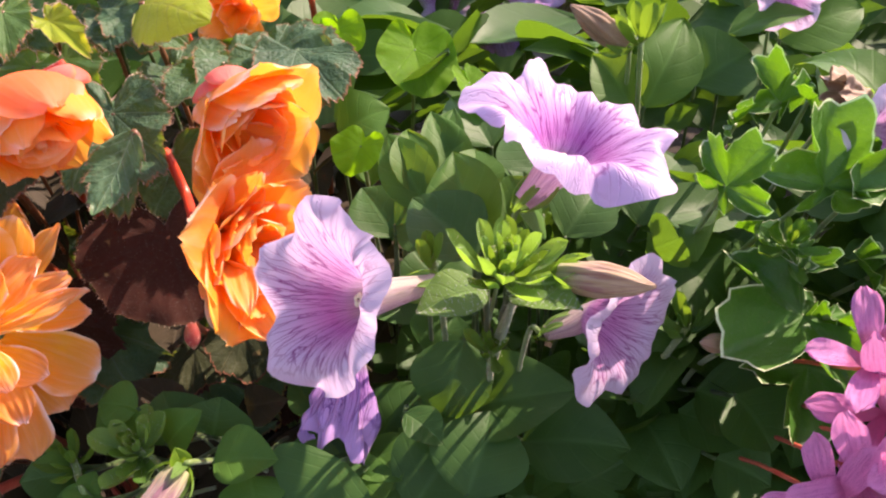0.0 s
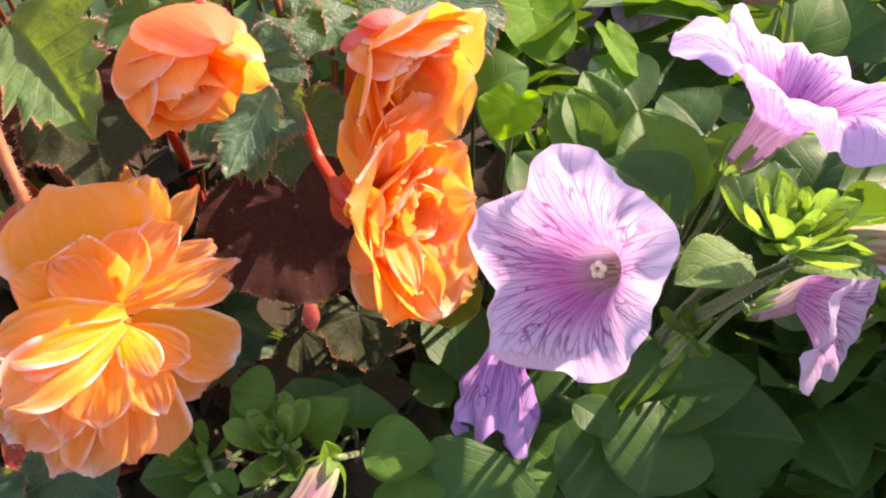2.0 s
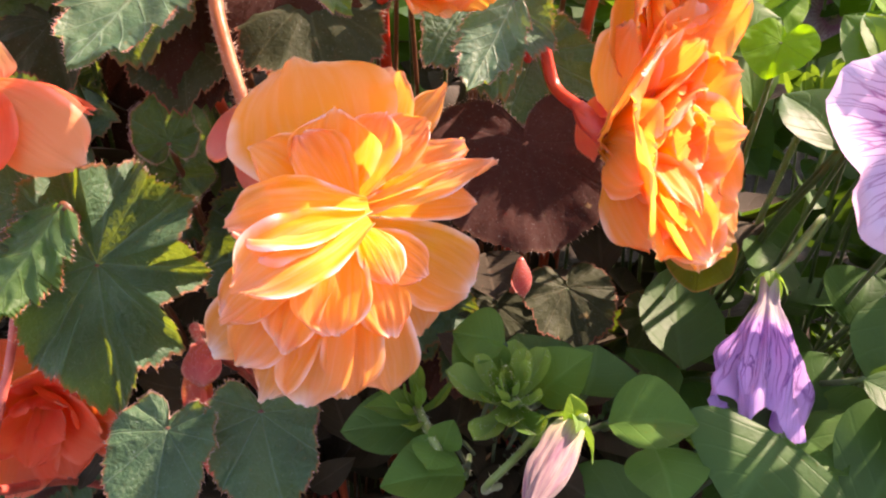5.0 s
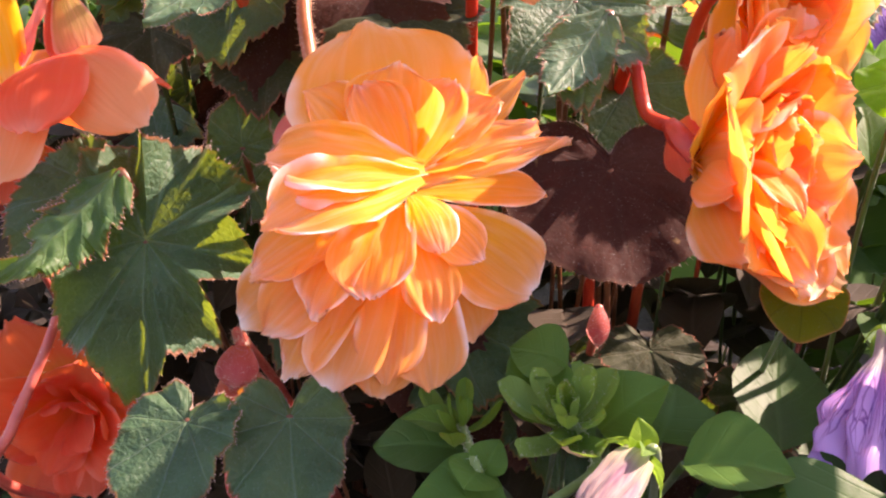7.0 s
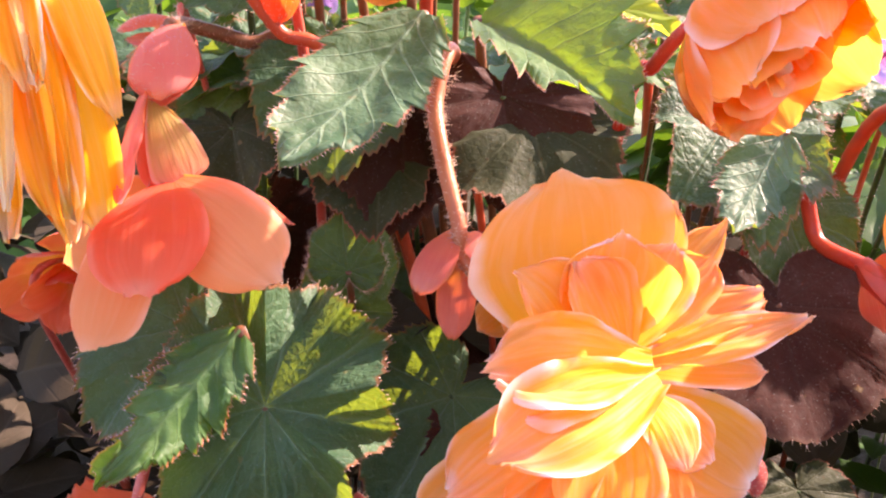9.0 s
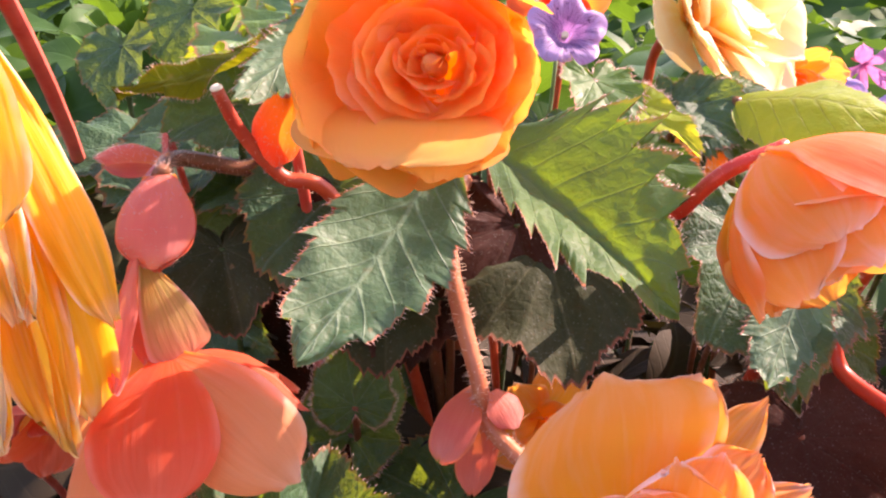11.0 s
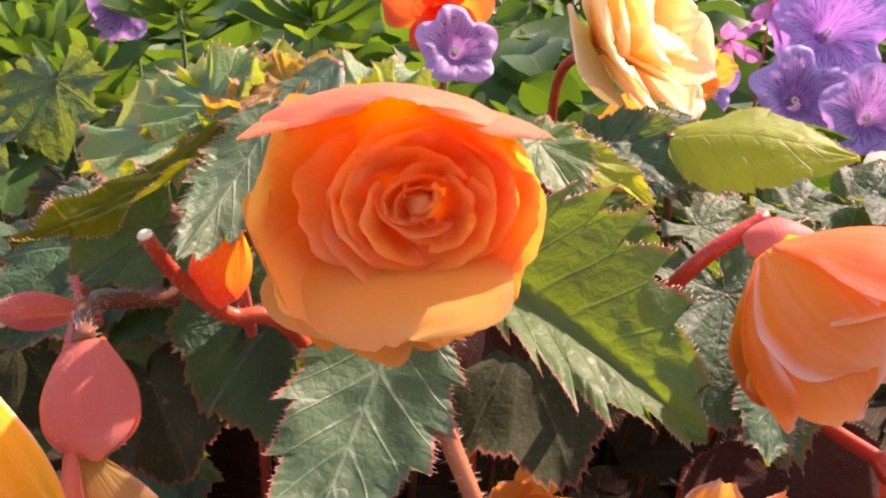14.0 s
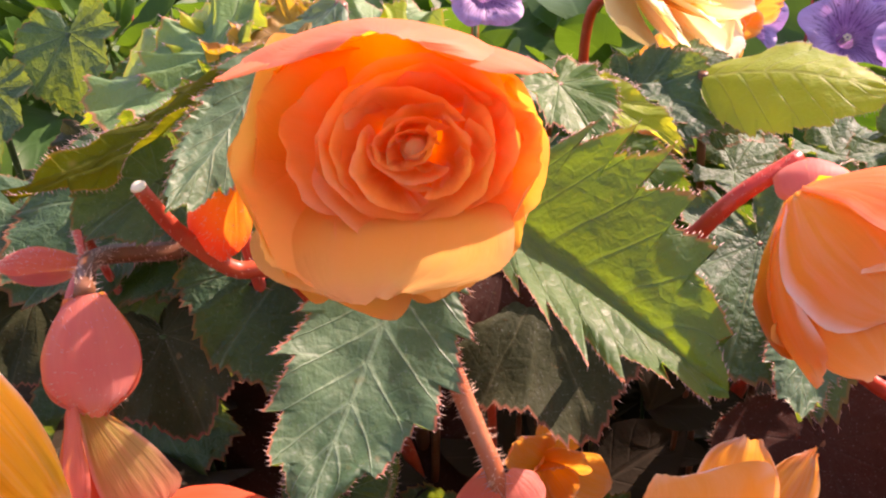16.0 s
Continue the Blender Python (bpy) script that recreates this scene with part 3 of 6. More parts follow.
def mesh_roots(shape, count, lift):
    """Places on a surface, with the way out of it."""
    verts, faces, _ = shape
    roots = []
    for _ in range(count):
        q = faces[rnd.randrange(len(faces))]
        ws = [rnd.random() + 0.02 for _ in q]
        p = sum((Vector(verts[i]) * w for i, w in zip(q, ws)), Vector()) / sum(ws)
        n = (Vector(verts[q[1]]) - Vector(verts[q[0]])).cross(Vector(verts[q[2]]) - Vector(verts[q[0]]))
        if n.length > 1e-14:
            roots.append((p, n.normalized() * lift))
    return roots


def mesh_hairs(shape, count, length, lift=1.0, thick=0.00006):
    """Down over a surface."""
    return hairs(mesh_roots(shape, count, lift), length, thick)


def lerp(a, b, t):
    return Vector(a).lerp(Vector(b), t)


# ---------------------------------------------------------------- kinds of plant parts
def stalk_down(p, foot, drop=0.5):
    """Points of a stalk that leaves p, sinks and reaches the soil at foot (x, y)."""
    p, f = Vector(p), Vector((foot[0], foot[1], -0.01))
    return [p, Vector((p.x * 0.85 + f.x * 0.15, p.y * 0.65 + f.y * 0.35, p.z * 0.80)), Vector((p.x * 0.4 + f.x * 0.6, p.y * 0.2 + f.y * 0.8, p.z * 0.40)), f]


def begonia_leaf(base, tip, normal, stalk, material=LEAF_DARK, label="dark green begonia leaf with a toothed reddish margin", stem_mat=BROWN_STEM, hair=1.3, r=0.0012, **shape):
    stem_mat = stem_mat if hair else DARKENED_STEM
    ob = thing("begonia_leaf", stalk[-1], label, "leaf", "begonia leaves")
    made, margin = lobed_leaf(base, tip, normal, **shape)
    blade = part("blade", made, material, ob)
    if hair:
        part("margin_hairs", hairs([m for m in margin for _ in range(2)], 0.0014 * hair, 0.00009), HAIR, blade, "short reddish hairs along the margin")
    pts = [base] + list(stalk)
    part("leaf_stalk", tube(pts, r, r * 0.45, 6, 8), stem_mat, ob, "hairy reddish leaf stalk")
    part("stalk_hairs", tube_hairs(pts[:3], r, 90, 0.0013), HAIR, ob)
    return ob


def jagged_leaf(base, tip, left, right, stalk, material=LEAF_DARK, label="dark green begonia leaf with a jagged red-tinged margin", r=0.0016, **shape):
    ob = thing("begonia_leaf", stalk[-1], label, "leaf", "begonia leaves")
    made, margin = ribbed_leaf(base, tip, left, right, **shape)
    blade = part("blade", made, material, ob)
    part("margin_hairs", hairs([m for m in margin for _ in range(2)], 0.0013, 0.00009), HAIR, blade, "short reddish hairs along the margin")
    pts = [base] + list(stalk)
    part("leaf_stalk", tube(pts, r, r * 0.7, 6, 8), BROWN_STEM, ob, "hairy reddish leaf stalk")
    return ob


def across(a, b):
    """The way from a to b."""
    return tuple(q - p for p, q in zip(a, b))


def soft_leaf(name, base, tip, normal, width, stalk, material=SOFT, label="oval green petunia leaf with a soft matt surface", category="leaf", group="petunia leaves", down=0, **shape):
    ob = thing(name, stalk[-1], label, category, group)
    made = oval_leaf(base, tip, normal, width, **shape)
    blade = part("blade", made, material, ob)
    if down:
        part("down", mesh_hairs(made, down, 0.0009), DOWN, blade, "pale downy hairs")
    part("leaf_stalk", tube([base] + list(stalk), 0.0011, 0.0006, 6, 7), DARKENED_STEM, ob)
    return ob


def petal_of(ob, material, base, tip, normal, width, label="", name="petal", **shape):
    shape.setdefault("seed", rnd.randrange(1000))
    return part(name, petal(base, tip, normal, width, **shape), material, ob, label)


def rose(ob, centre, axis, up, size, material, layers, seed, squash=1.0, dome=0.5, start=0.10, loose=1.0, heart=None):
    """Nested cupped petals round an axis, as in a double begonia; layers of (radius, count)."""
    n = Vector(axis).normalized()
    u = Vector(up)
    u = (u - n * u.dot(n)).normalized()
    w = u.cross(n)
    c = Vector(centre)
    r_ = random.Random(seed)
    turn = 0.0
    for rad, count in layers:
        for i in range(count):
            turn += 2.399 if count < 3 else 2 * math.pi / count
            q0, span = turn + r_.uniform(-.45, .45), (1.25 if count < 4 else 4.4 / count) * r_.uniform(0.85, 1.15)
            rr, key = rad * size * r_.uniform(0.93, 1.07), r_.random() * 50
            lift = dome * size * (1 - rad * rad) + size * r_.uniform(-0.10, 0.10) * loose
            move = (u * r_.uniform(-1, 1) + w * r_.uniform(-1, 1)) * size * 0.13 * loose

            def f(s_, v, q0=q0, span=span, rr=rr, key=key, lift=lift, rad=rad, move=move):
                s = 2 * s_ - 1
                taper = 1 - 0.55 * (1 - v) ** 2
                q = q0 + s * span * taper
                wob = noise.noise(Vector((s * 2.4, v * 2.0, key)))
                wob2 = noise.noise(Vector((s * 6.0, v * 3.0, key + 8)))
                r = rr * (0.35 + 0.65 * v ** 0.6) * (1 + (0.14 * wob + 0.035 * wob2) * v * (0.4 + 0.6 * loose)) + 0.05 * size * (1 - s * s) * v * v * rad
                z = -0.42 * size * (1 - v) + lift * v - 0.30 * size * rad * v * s * s - 0.05 * size * wob * v
                return c + move + (u * math.cos(q) + w * math.sin(q) * squash) * r + n * z

            part("petal", sheet(f, 24, 10), heart if heart and (i + int(rad * 20)) % 2 else material, ob)
    part("inner_bud", tube([c - n * size * 0.4, c - n * size * 0.2, c + n * size * (dome - 0.10)], 0.15 * size, 0.09 * size, 4, 10, 0.2, 0.3), material, ob)


def petunia(name, throat, axis, up, size, tube_foot, material, label, stalk, ruffle=0.10, flare=0.30, seed=0, calyx=True, stretch=(1, 1), group="petunia flowers", lobe=0.085, funnel=0.62):
    """A trumpet flower: narrow tube, wide five-lobed limb, stamens in the throat, and a green calyx."""
    ob = thing(name, stalk[-1], label, "flower", group)
    n = Vector(axis).normalized()
    u = Vector(up)
    u = (u - n * u.dot(n)).normalized()
    w = u.cross(n)
    t0, foot = Vector(throat), Vector(tube_foot)
    k = Vector((seed * 2.3, seed * 1.1, 0.7))

    def f(a, v):
        q = a * 2 * math.pi
        if v < 0.34:
            x = v / 0.34
            c = foot.lerp(t0, x)
            d = (t0 - foot).normalized().lerp(n, x * x).normalized()
            uu = (u - d * u.dot(d)).normalized()
            ww = uu.cross(d)
            r = size * (0.10 + 0.095 * x + 0.03 * x ** 3)
            return c + (uu * math.cos(q) + ww * math.sin(q)) * r * (1 + 0.05 * math.cos(5 * q))
        x = (v - 0.34) / 0.66
        five = math.cos(5 * q)
        rim = 1 + lobe * five - 0.6 * lobe * max(0.0, -five) ** 6 + 0.05 * noise.noise(Vector((math.cos(q) * 2, math.sin(q) * 2, 5)) + k)
        r = size * (0.225 + 0.775 * x ** 0.95) * (1 + (rim - 1) * x)
        wob = noise.noise(Vector((math.cos(q) * 2.2, math.sin(q) * 2.2, x)) + k) + 0.5 * noise.noise(Vector((math.cos(q) * 5.5, math.sin(q) * 5.5, x * 2)) + k)
        z = size * (funnel * (1 - (1 - x) ** 2.1) - flare * x ** 4 + ruffle * 2.0 * wob * x * x - 0.08 * five * x * (1 - x) - 0.10 * math.exp(-((1 + five) * 2.2) ** 2) * x)
        return t0 + u * math.cos(q) * r * stretch[0] + w * math.sin(q) * r * stretch[1] + n * z

    made = sheet(f, 80, 26)
    part("corolla", made, material, ob)
    d = (t0 - foot).normalized()
    side = [u * math.cos(i * 1.2566) + w * math.sin(i * 1.2566) for i in range(5)]
    for i in range(5):
        p = t0 + side[i] * size * 0.05
        st = part("stamen", tube([p - n * size * 0.25, p + n * size * 0.03], 0.0004, 0.0004, 3, 6), GREEN_STEM, ob)
        part("anther", tube([p + n * size * 0.02, p + n * size * 0.05 + side[i] * size * 0.012], 0.0009, 0.0008, 3, 6, 0.4), STAMEN, st, "cream anther")
    if calyx:
        for i in range(5):
            b = foot + side[i] * size * 0.05
            part("sepal", oval_leaf(b - d * size * 0.1, b + side[i] * size * 0.13 + d * size * 0.36, side[i], size * 0.10, 0.12, 0.2, i, blunt=0.7), SOFT_PALE, ob, "downy green sepal")
    part("tube_hairs", mesh_hairs((made[0], made[1][:640], None), 420, 0.0012), DOWN, ob)
    pts = [foot - d * size * 0.05] + list(stalk)
    part("flower_stalk", tube(pts, 0.0012, 0.0007, 6, 7), GREEN_STEM, ob)
    return ob


def shoot_tip(name, at, axis, size, count, stalk, label, seed=0, material=SOFT_PALE, spread=1.0, down=0, broad=1.0):
    """A tuft of young tongue-shaped leaves and buds at a shoot's end."""
    ob = thing(name, stalk[-1], label, "plant shoot", "petunia shoots")
    r_ = random.Random(seed)
    n = Vector(axis).normalized()
    u = n.orthogonal().normalized()
    w = n.cross(u)
    at = Vector(at)
    for i in range(count):
        q = i * 2.399 + r_.uniform(-.3, .3)
        tilt = spread * (0.15 + 1.15 * (i / count) ** 0.8)
        side = u * math.cos(q) + w * math.sin(q)
        d = n * math.cos(tilt) + side * math.sin(tilt)
        length = size * (0.5 + 0.55 * i / count) * r_.uniform(0.8, 1.2)
        b = at + side * size * 0.12 * i / count - n * size * 0.25 * i / count
        made = oval_leaf(b, b + d * length, n * 0.7 - side * 0.7, length * r_.uniform(0.36, 0.50) * broad, -0.12, 0.6, i + seed, 8, 12, 0.58, 0.85)
        leaf = part("young_leaf", made, material if i % 3 else SOFT, ob)
        if down:
            part("down", mesh_hairs(made, down // 3, 0.0012, 1.0, 0.00004), DOWN, leaf)
    part("shoot_stem", tube([at] + list(stalk), 0.0015, 0.0008, 6, 8), GREEN_STEM, ob)
    part("stem_down", tube_hairs(([at] + list(stalk))[:3], 0.0015, 160, 0.0012), DOWN, ob)
    return ob


def bud_heart(name, top, tip, normal, width, stalk, label, material=BLUSH, stem_mat=ROSY_STEM, r=0.0016, point=0.5, full=0.60):
    """A closed begonia bud: two rounded valves pressed together."""
    ob = thing(name, stalk[-1], label, "flower bud", "begonia buds")
    size, a, b, n = axes(top, tip, normal)
    valves = [petal(Vector(top) + n * sign * 0.0004, Vector(tip) + n * sign * 0.0005, n * sign, width, 0.17, -0.55, 0.02, 0.0, point, 3 + sign, 0.40, full) for sign in (1, -1)]
    for shape in valves:
        part("valve", shape, material, ob)
    part("bud_hairs", hairs(mesh_roots(valves[0], 130, 1) + mesh_roots(valves[1], 130, 1), 0.0012, 0.00007), HAIR, ob)
    pts = [top] + list(stalk)
    part("flower_stalk", tube(pts, r, r * 1.2, 6, 8), stem_mat, ob)
    part("stalk_hairs", tube_hairs(pts[:4], r, 320, 0.0019), HAIR, ob)
    return ob


def stem(name, points, r0, r1, material, label, hair=160, length=0.0015, category="plant shoot"):
    ob = thing(name, points[-1], label, category, "begonia stems")
    part("stem", tube(points, r0, r1, 8, 10), material, ob)
    if hair:
        part("stem_hairs", tube_hairs(points, r0, hair, length, r1), HAIR, ob, "fine pale hairs")
    return ob


# ---------------------------------------------------------------- ground
CROWNS = ((-0.42, 0.52), (-0.30, 0.47), (-0.22, 0.50), (-0.13, 0.47), (-0.05, 0.50), (0.04, 0.47), (0.12, 0.50), (0.22, 0.48))


def root(p, dx=0.0, dy=0.05):
    """A stalk's way from p back into the plant and down to the soil at the nearest crown."""
    near = min(CROWNS, key=lambda c: abs(c[0] - p[0] - dx))
    foot = (0.45 * near[0] + 0.55 * p[0] + 0.03 * math.sin(p[0] * 900), max(near[1], p[1] + dy) + 0.03 * math.sin(p[2] * 700))
    return stalk_down(p, foot)[1:]


def ground_sheet():
    def f(u, v):
        x, y = (2 * u - 1), (2 * v - 1)
        px, py = 0.8 * x + 260 * x ** 9, 0.6 + 0.9 * y + 260 * y ** 9
        near = math.exp(-(px * px + (py - 0.6) ** 2) / 4)
        return Vector((px, py, near * (0.02 * noise.noise(Vector((px * 9, py * 9, 0))) + 0.008 * noise.noise(Vector((px * 40, py * 40, 2))))))
    return sheet(f, 120, 120)


tagged(part("ground", ground_sheet(), SOIL, None), "dark damp soil of the flower bed", "soil", "", "structure")

# ---------------------------------------------------------------- begonias: the open apricot flower on the hanging stem
C0 = (-0.1762, 0.2905, 0.3283)
flower = thing("begonia_flower", (-0.2207, 0.3337, 0.3594), "large open apricot begonia flower with ruffled pale-edged petals", "flower", "begonia flowers")
for base, tip, nrm, wide, opts in (
        ((-0.1784, 0.2885, 0.3314), (-0.1875, 0.2822, 0.3746), (0.27, -0.88, 0.38), 0.0503, dict(arch=-.05, cup=.2, ruffle=.035, full=.60)),
        ((-0.1758, 0.2912, 0.3315), (-0.1623, 0.3033, 0.3702), (0.17, -0.91, 0.37), 0.0201, dict(arch=-.04, ruffle=.05)),
        ((-0.1724, 0.2902, 0.3335), (-0.1466, 0.3093, 0.3627), (0.01, -0.75, 0.66), 0.0123, dict(arch=.04, curl=.10, point=.4)),
        ((-0.1711, 0.2858, 0.3308), (-0.1361, 0.2915, 0.3331), (0.17, -0.57, 0.8), 0.0146, dict(arch=.03, ruffle=.06, full=.7)),
        ((-0.1698, 0.2852, 0.3263), (-0.1367, 0.2864, 0.3064), (0.28, -0.9, 0.33), 0.0262, dict(arch=.06, full=.74, ruffle=.04)),
        ((-0.1716, 0.2866, 0.3244), (-0.1523, 0.2844, 0.2911), (0.39, -0.9, 0.19), 0.0219, dict(arch=.05, full=.70, ruffle=.04)),
        ((-0.1715, 0.2802, 0.3236), (-0.1583, 0.2649, 0.2823), (0.33, -0.9, 0.29), 0.0205, dict(arch=.10, full=.78, ruffle=.05)),
        ((-0.174, 0.2837, 0.3229), (-0.1739, 0.267, 0.2772), (0.2, -0.95, 0.23), 0.0225, dict(arch=.06, full=.72)),
        ((-0.1734, 0.2757, 0.324), (-0.1812, 0.2537, 0.2813), (0.08, -0.93, 0.36), 0.0205, dict(arch=.12, full=.74, ruffle=.05)),
        ((-0.1756, 0.2752, 0.3238), (-0.2002, 0.254, 0.2933), (-0.07, -0.95, 0.3), 0.0190, dict(arch=.12, full=.72, ruffle=.06)),
        ((-0.178, 0.2785, 0.3216), (-0.2094, 0.2586, 0.2946), (-0.18, -0.96, 0.24), 0.0199, dict(arch=.10, full=.70, ruffle=.05))):
    petal_of(flower, APRICOT, base, tip, nrm, wide, torn=.3, **opts)
for base, tip, nrm, wide, opts in (
        ((-0.1719, 0.2688, 0.3295), (-0.1709, 0.2463, 0.3078), (-0.08, -0.92, 0.39), 0.0219, dict(arch=.14, cup=.35, ruffle=.10, full=.74)),
        ((-0.1728, 0.2724, 0.3275), (-0.1584, 0.2622, 0.3012), (0.51, -0.77, 0.39), 0.0163, dict(arch=.16, cup=.3, ruffle=.09, full=.70)),
        ((-0.1684, 0.2679, 0.3321), (-0.1566, 0.2576, 0.3191), (0.45, -0.78, 0.44), 0.0130, dict(arch=.24, cup=-.2, ruffle=.06, full=.64)),
        ((-0.1702, 0.2721, 0.3344), (-0.131, 0.2844, 0.3452), (0.06, -0.56, 0.83), 0.0111, dict(arch=.04, cup=.4, curl=.08, ruffle=.10, point=.4)),
        ((-0.1708, 0.2743, 0.3357), (-0.1402, 0.2894, 0.3489), (-0.02, -0.64, 0.77), 0.0144, dict(arch=.04, cup=.35, curl=.04, ruffle=.12)),
        ((-0.1729, 0.276, 0.3361), (-0.1519, 0.2906, 0.3576), (-0.05, -0.7, 0.71), 0.0168, dict(arch=.03, cup=.35, ruffle=.12, full=.7)),
        ((-0.1766, 0.2754, 0.3372), (-0.1744, 0.2686, 0.365), (0.22, -0.88, 0.42), 0.0246, dict(arch=.06, cup=.55, ruffle=.10, full=.74)),
        ((-0.1802, 0.2723, 0.3356), (-0.1948, 0.2584, 0.3554), (0.39, -0.76, 0.53), 0.0193, dict(arch=.08, cup=.65, ruffle=.10, full=.72)),
        ((-0.1650, 0.2660, 0.3391), (-0.1975, 0.2440, 0.3390), (-0.10, -0.88, 0.46), 0.0200, dict(arch=.04, cup=.5, ruffle=.10, full=.62)),
        ((-0.1669, 0.2645, 0.3340), (-0.1930, 0.2438, 0.3310), (-0.10, -0.62, 0.78), 0.0145, dict(arch=.10, cup=.1, ruffle=.08, full=.66)),
        ((-0.1640, 0.2610, 0.3370), (-0.1945, 0.2370, 0.3240), (-0.22, -0.90, 0.38), 0.0215, dict(arch=.06, cup=.6, ruffle=.10, full=.60)),
        ((-0.1720, 0.2700, 0.3290), (-0.1860, 0.2490, 0.3010), (-0.25, -0.88, 0.39), 0.0170, dict(arch=.14, cup=.3, ruffle=.10, full=.72)),
        ((-0.1700, 0.2720, 0.3290), (-0.1500, 0.2720, 0.3160), (0.40, -0.80, 0.44), 0.0150, dict(arch=.14, cup=.2, ruffle=.08, full=.68)),
        ((-0.1720, 0.2790, 0.3240), (-0.1680, 0.2560, 0.2850), (0.15, -0.93, 0.33), 0.0180, dict(arch=.10, cup=.2, ruffle=.06, full=.74)),
        ((-0.1740, 0.2760, 0.3270), (-0.2030, 0.2510, 0.3090), (-0.30, -0.85, 0.43), 0.0190, dict(arch=.10, cup=.2, ruffle=.08, full=.70)),
        ((-0.1740, 0.2790, 0.3230), (-0.1930, 0.2530, 0.2840), (-0.05, -0.95, 0.30), 0.0170, dict(arch=.12, cup=.2, ruffle=.07, full=.74)),
        ((-0.1700, 0.2700, 0.3370), (-0.1830, 0.2640, 0.3590), (0.25, -0.85, 0.46), 0.0170, dict(arch=.06, cup=.5, ruffle=.12, full=.7)),
        ((-0.1710, 0.2740, 0.3370), (-0.1620, 0.2800, 0.3620), (0.05, -0.80, 0.60), 0.0170, dict(arch=.04, cup=.4, ruffle=.12, full=.7))):
    petal_of(flower, APRICOT, base, tip, nrm, wide, nu=24, nv=22, torn=.45, **opts)
pts = [C0, (-.2095, .3150, .3440), (-.2150, .3190, .3560), (-.2262, .3330, .3856), (-0.2247, 0.3536, 0.3996), *root((-0.2240, 0.3752, 0.3988), .01, .05)]
part("flower_stalk", tube(pts, .0022, .0026, 8, 10), ORANGE_STEM, flower, "hairy salmon flower stalk")
part("stalk_hairs", tube_hairs(pts[:5], .0023, 700, .0022), HAIR, flower)
for top, tip, nrm, w in (((-0.2154, 0.3202, 0.3539), (-0.2224, 0.3080, 0.3365), (-0.36, -0.91, 0.20), .012), ((-0.2109, 0.3188, 0.3538), (-0.2043, 0.3143, 0.3460), (0.39, -0.79, 0.48), .010), ((-0.2137, 0.3224, 0.3530), (-0.2140, 0.3211, 0.3224), (0.14, -0.98, 0.17), .012)):
    petal_of(flower, BLUSH, top, tip, nrm, w, "rosy ovary wing", "ovary_wing", arch=.10, cup=-.3, ruffle=.03, full=.5)

# ---------------------------------------------------------------- begonias: the nodding orange rose by the toothed leaves
D0 = (-0.2300, 0.2905, 0.4356)
DN, DU = (-0.04, -0.98, 0.17), (0.07, 0.19, 0.98)
flower = thing("begonia_flower", (-0.2513, 0.3277, 0.4027), "orange rose-shaped begonia flower with tightly nested petals", "flower", "begonia flowers")
rose(flower, D0, DN, DU, .0182, DEEP, ((.03, 2), (.08, 2), (.15, 2), (.23, 3), (.31, 3), (.39, 3), (.47, 3), (.56, 4), (.66, 3), (.78, 4), (.92, 4)), 5, 1.18, .10, loose=.95, heart=EMBER)
DB = (-0.2331, 0.3113, 0.4276)
for base, tip, nrm, wide, opts in (
        (DB, (-0.2377, 0.2759, 0.4138), (-0.14, -0.75, 0.65), .046, dict(arch=.10, cup=-.05, ruffle=.03, full=.66)),
        (DB, (-0.2268, 0.2829, 0.4113), (0.16, -0.75, 0.64), .032, dict(arch=.10, cup=.1, ruffle=.03, full=.66)),
        (DB, (-0.2582, 0.2857, 0.4352), (0.52, -0.79, 0.33), .046, dict(arch=-.18, cup=.35, ruffle=.02, full=.6)),
        (DB, (-0.2531, 0.2801, 0.4213), (0.32, -0.74, 0.59), .040, dict(arch=-.12, cup=.2, ruffle=.02, full=.62)),
        (DB, (-0.2149, 0.2858, 0.4195), (-0.39, -0.70, 0.59), .036, dict(arch=-.12, cup=.2, ruffle=.02, full=.62)),
        (DB, (-0.2547, 0.2924, 0.4442), (0.35, -0.94, 0.07), .036, dict(arch=-.14, cup=.2, ruffle=.02, full=.6)),
        (DB, (-0.2098, 0.2889, 0.4341), (-0.74, -0.60, 0.31), .034, dict(arch=-.14, cup=.3, ruffle=.03, full=.6)),
        ((-0.2400, 0.3030, 0.4510), (-0.2600, 0.2800, 0.4485), (-0.16, -0.05, 0.98), .013, dict(arch=.06, cup=-.1, ruffle=.03, point=.6, full=.45)),
        ((-0.2290, 0.3100, 0.4520), (-0.2100, 0.2830, 0.4480), (0.23, -0.05, 0.97), .022, dict(arch=.06, cup=-.2, ruffle=.02, full=.62)),
        (DB, (-0.2325, 0.2981, 0.4534), (-0.06, -1.00, 0.05), .046, dict(arch=-.14, cup=.3, ruffle=.03, full=.62)),
        ((-0.2380, 0.3235, 0.4500), (-0.2345, 0.2770, 0.4545), (0.00, 0.06, 1.00), .043, dict(arch=.08, cup=-.36, ruffle=.02, full=.68))):
    petal_of(flower, HOOD if nrm[2] > .8 else PEACH, base, tip, nrm, wide, torn=.3, **opts)
pts = [DB, (-0.2341, 0.3412, 0.4329), *root((-0.2391, 0.3541, 0.4057))]
part("flower_stalk", tube(pts, .0020, .0024, 6, 9), RED_STEM, flower)

# ---------------------------------------------------------------- begonias: two hooded orange blooms
A0, AN = (-0.1435, 0.2960, 0.4040), (.50, -.50, -.70)
flower = thing("begonia_flower", (-0.1403, 0.3372, 0.4196), "orange half-open begonia flower under a pinkish hood petal", "flower", "begonia flowers")


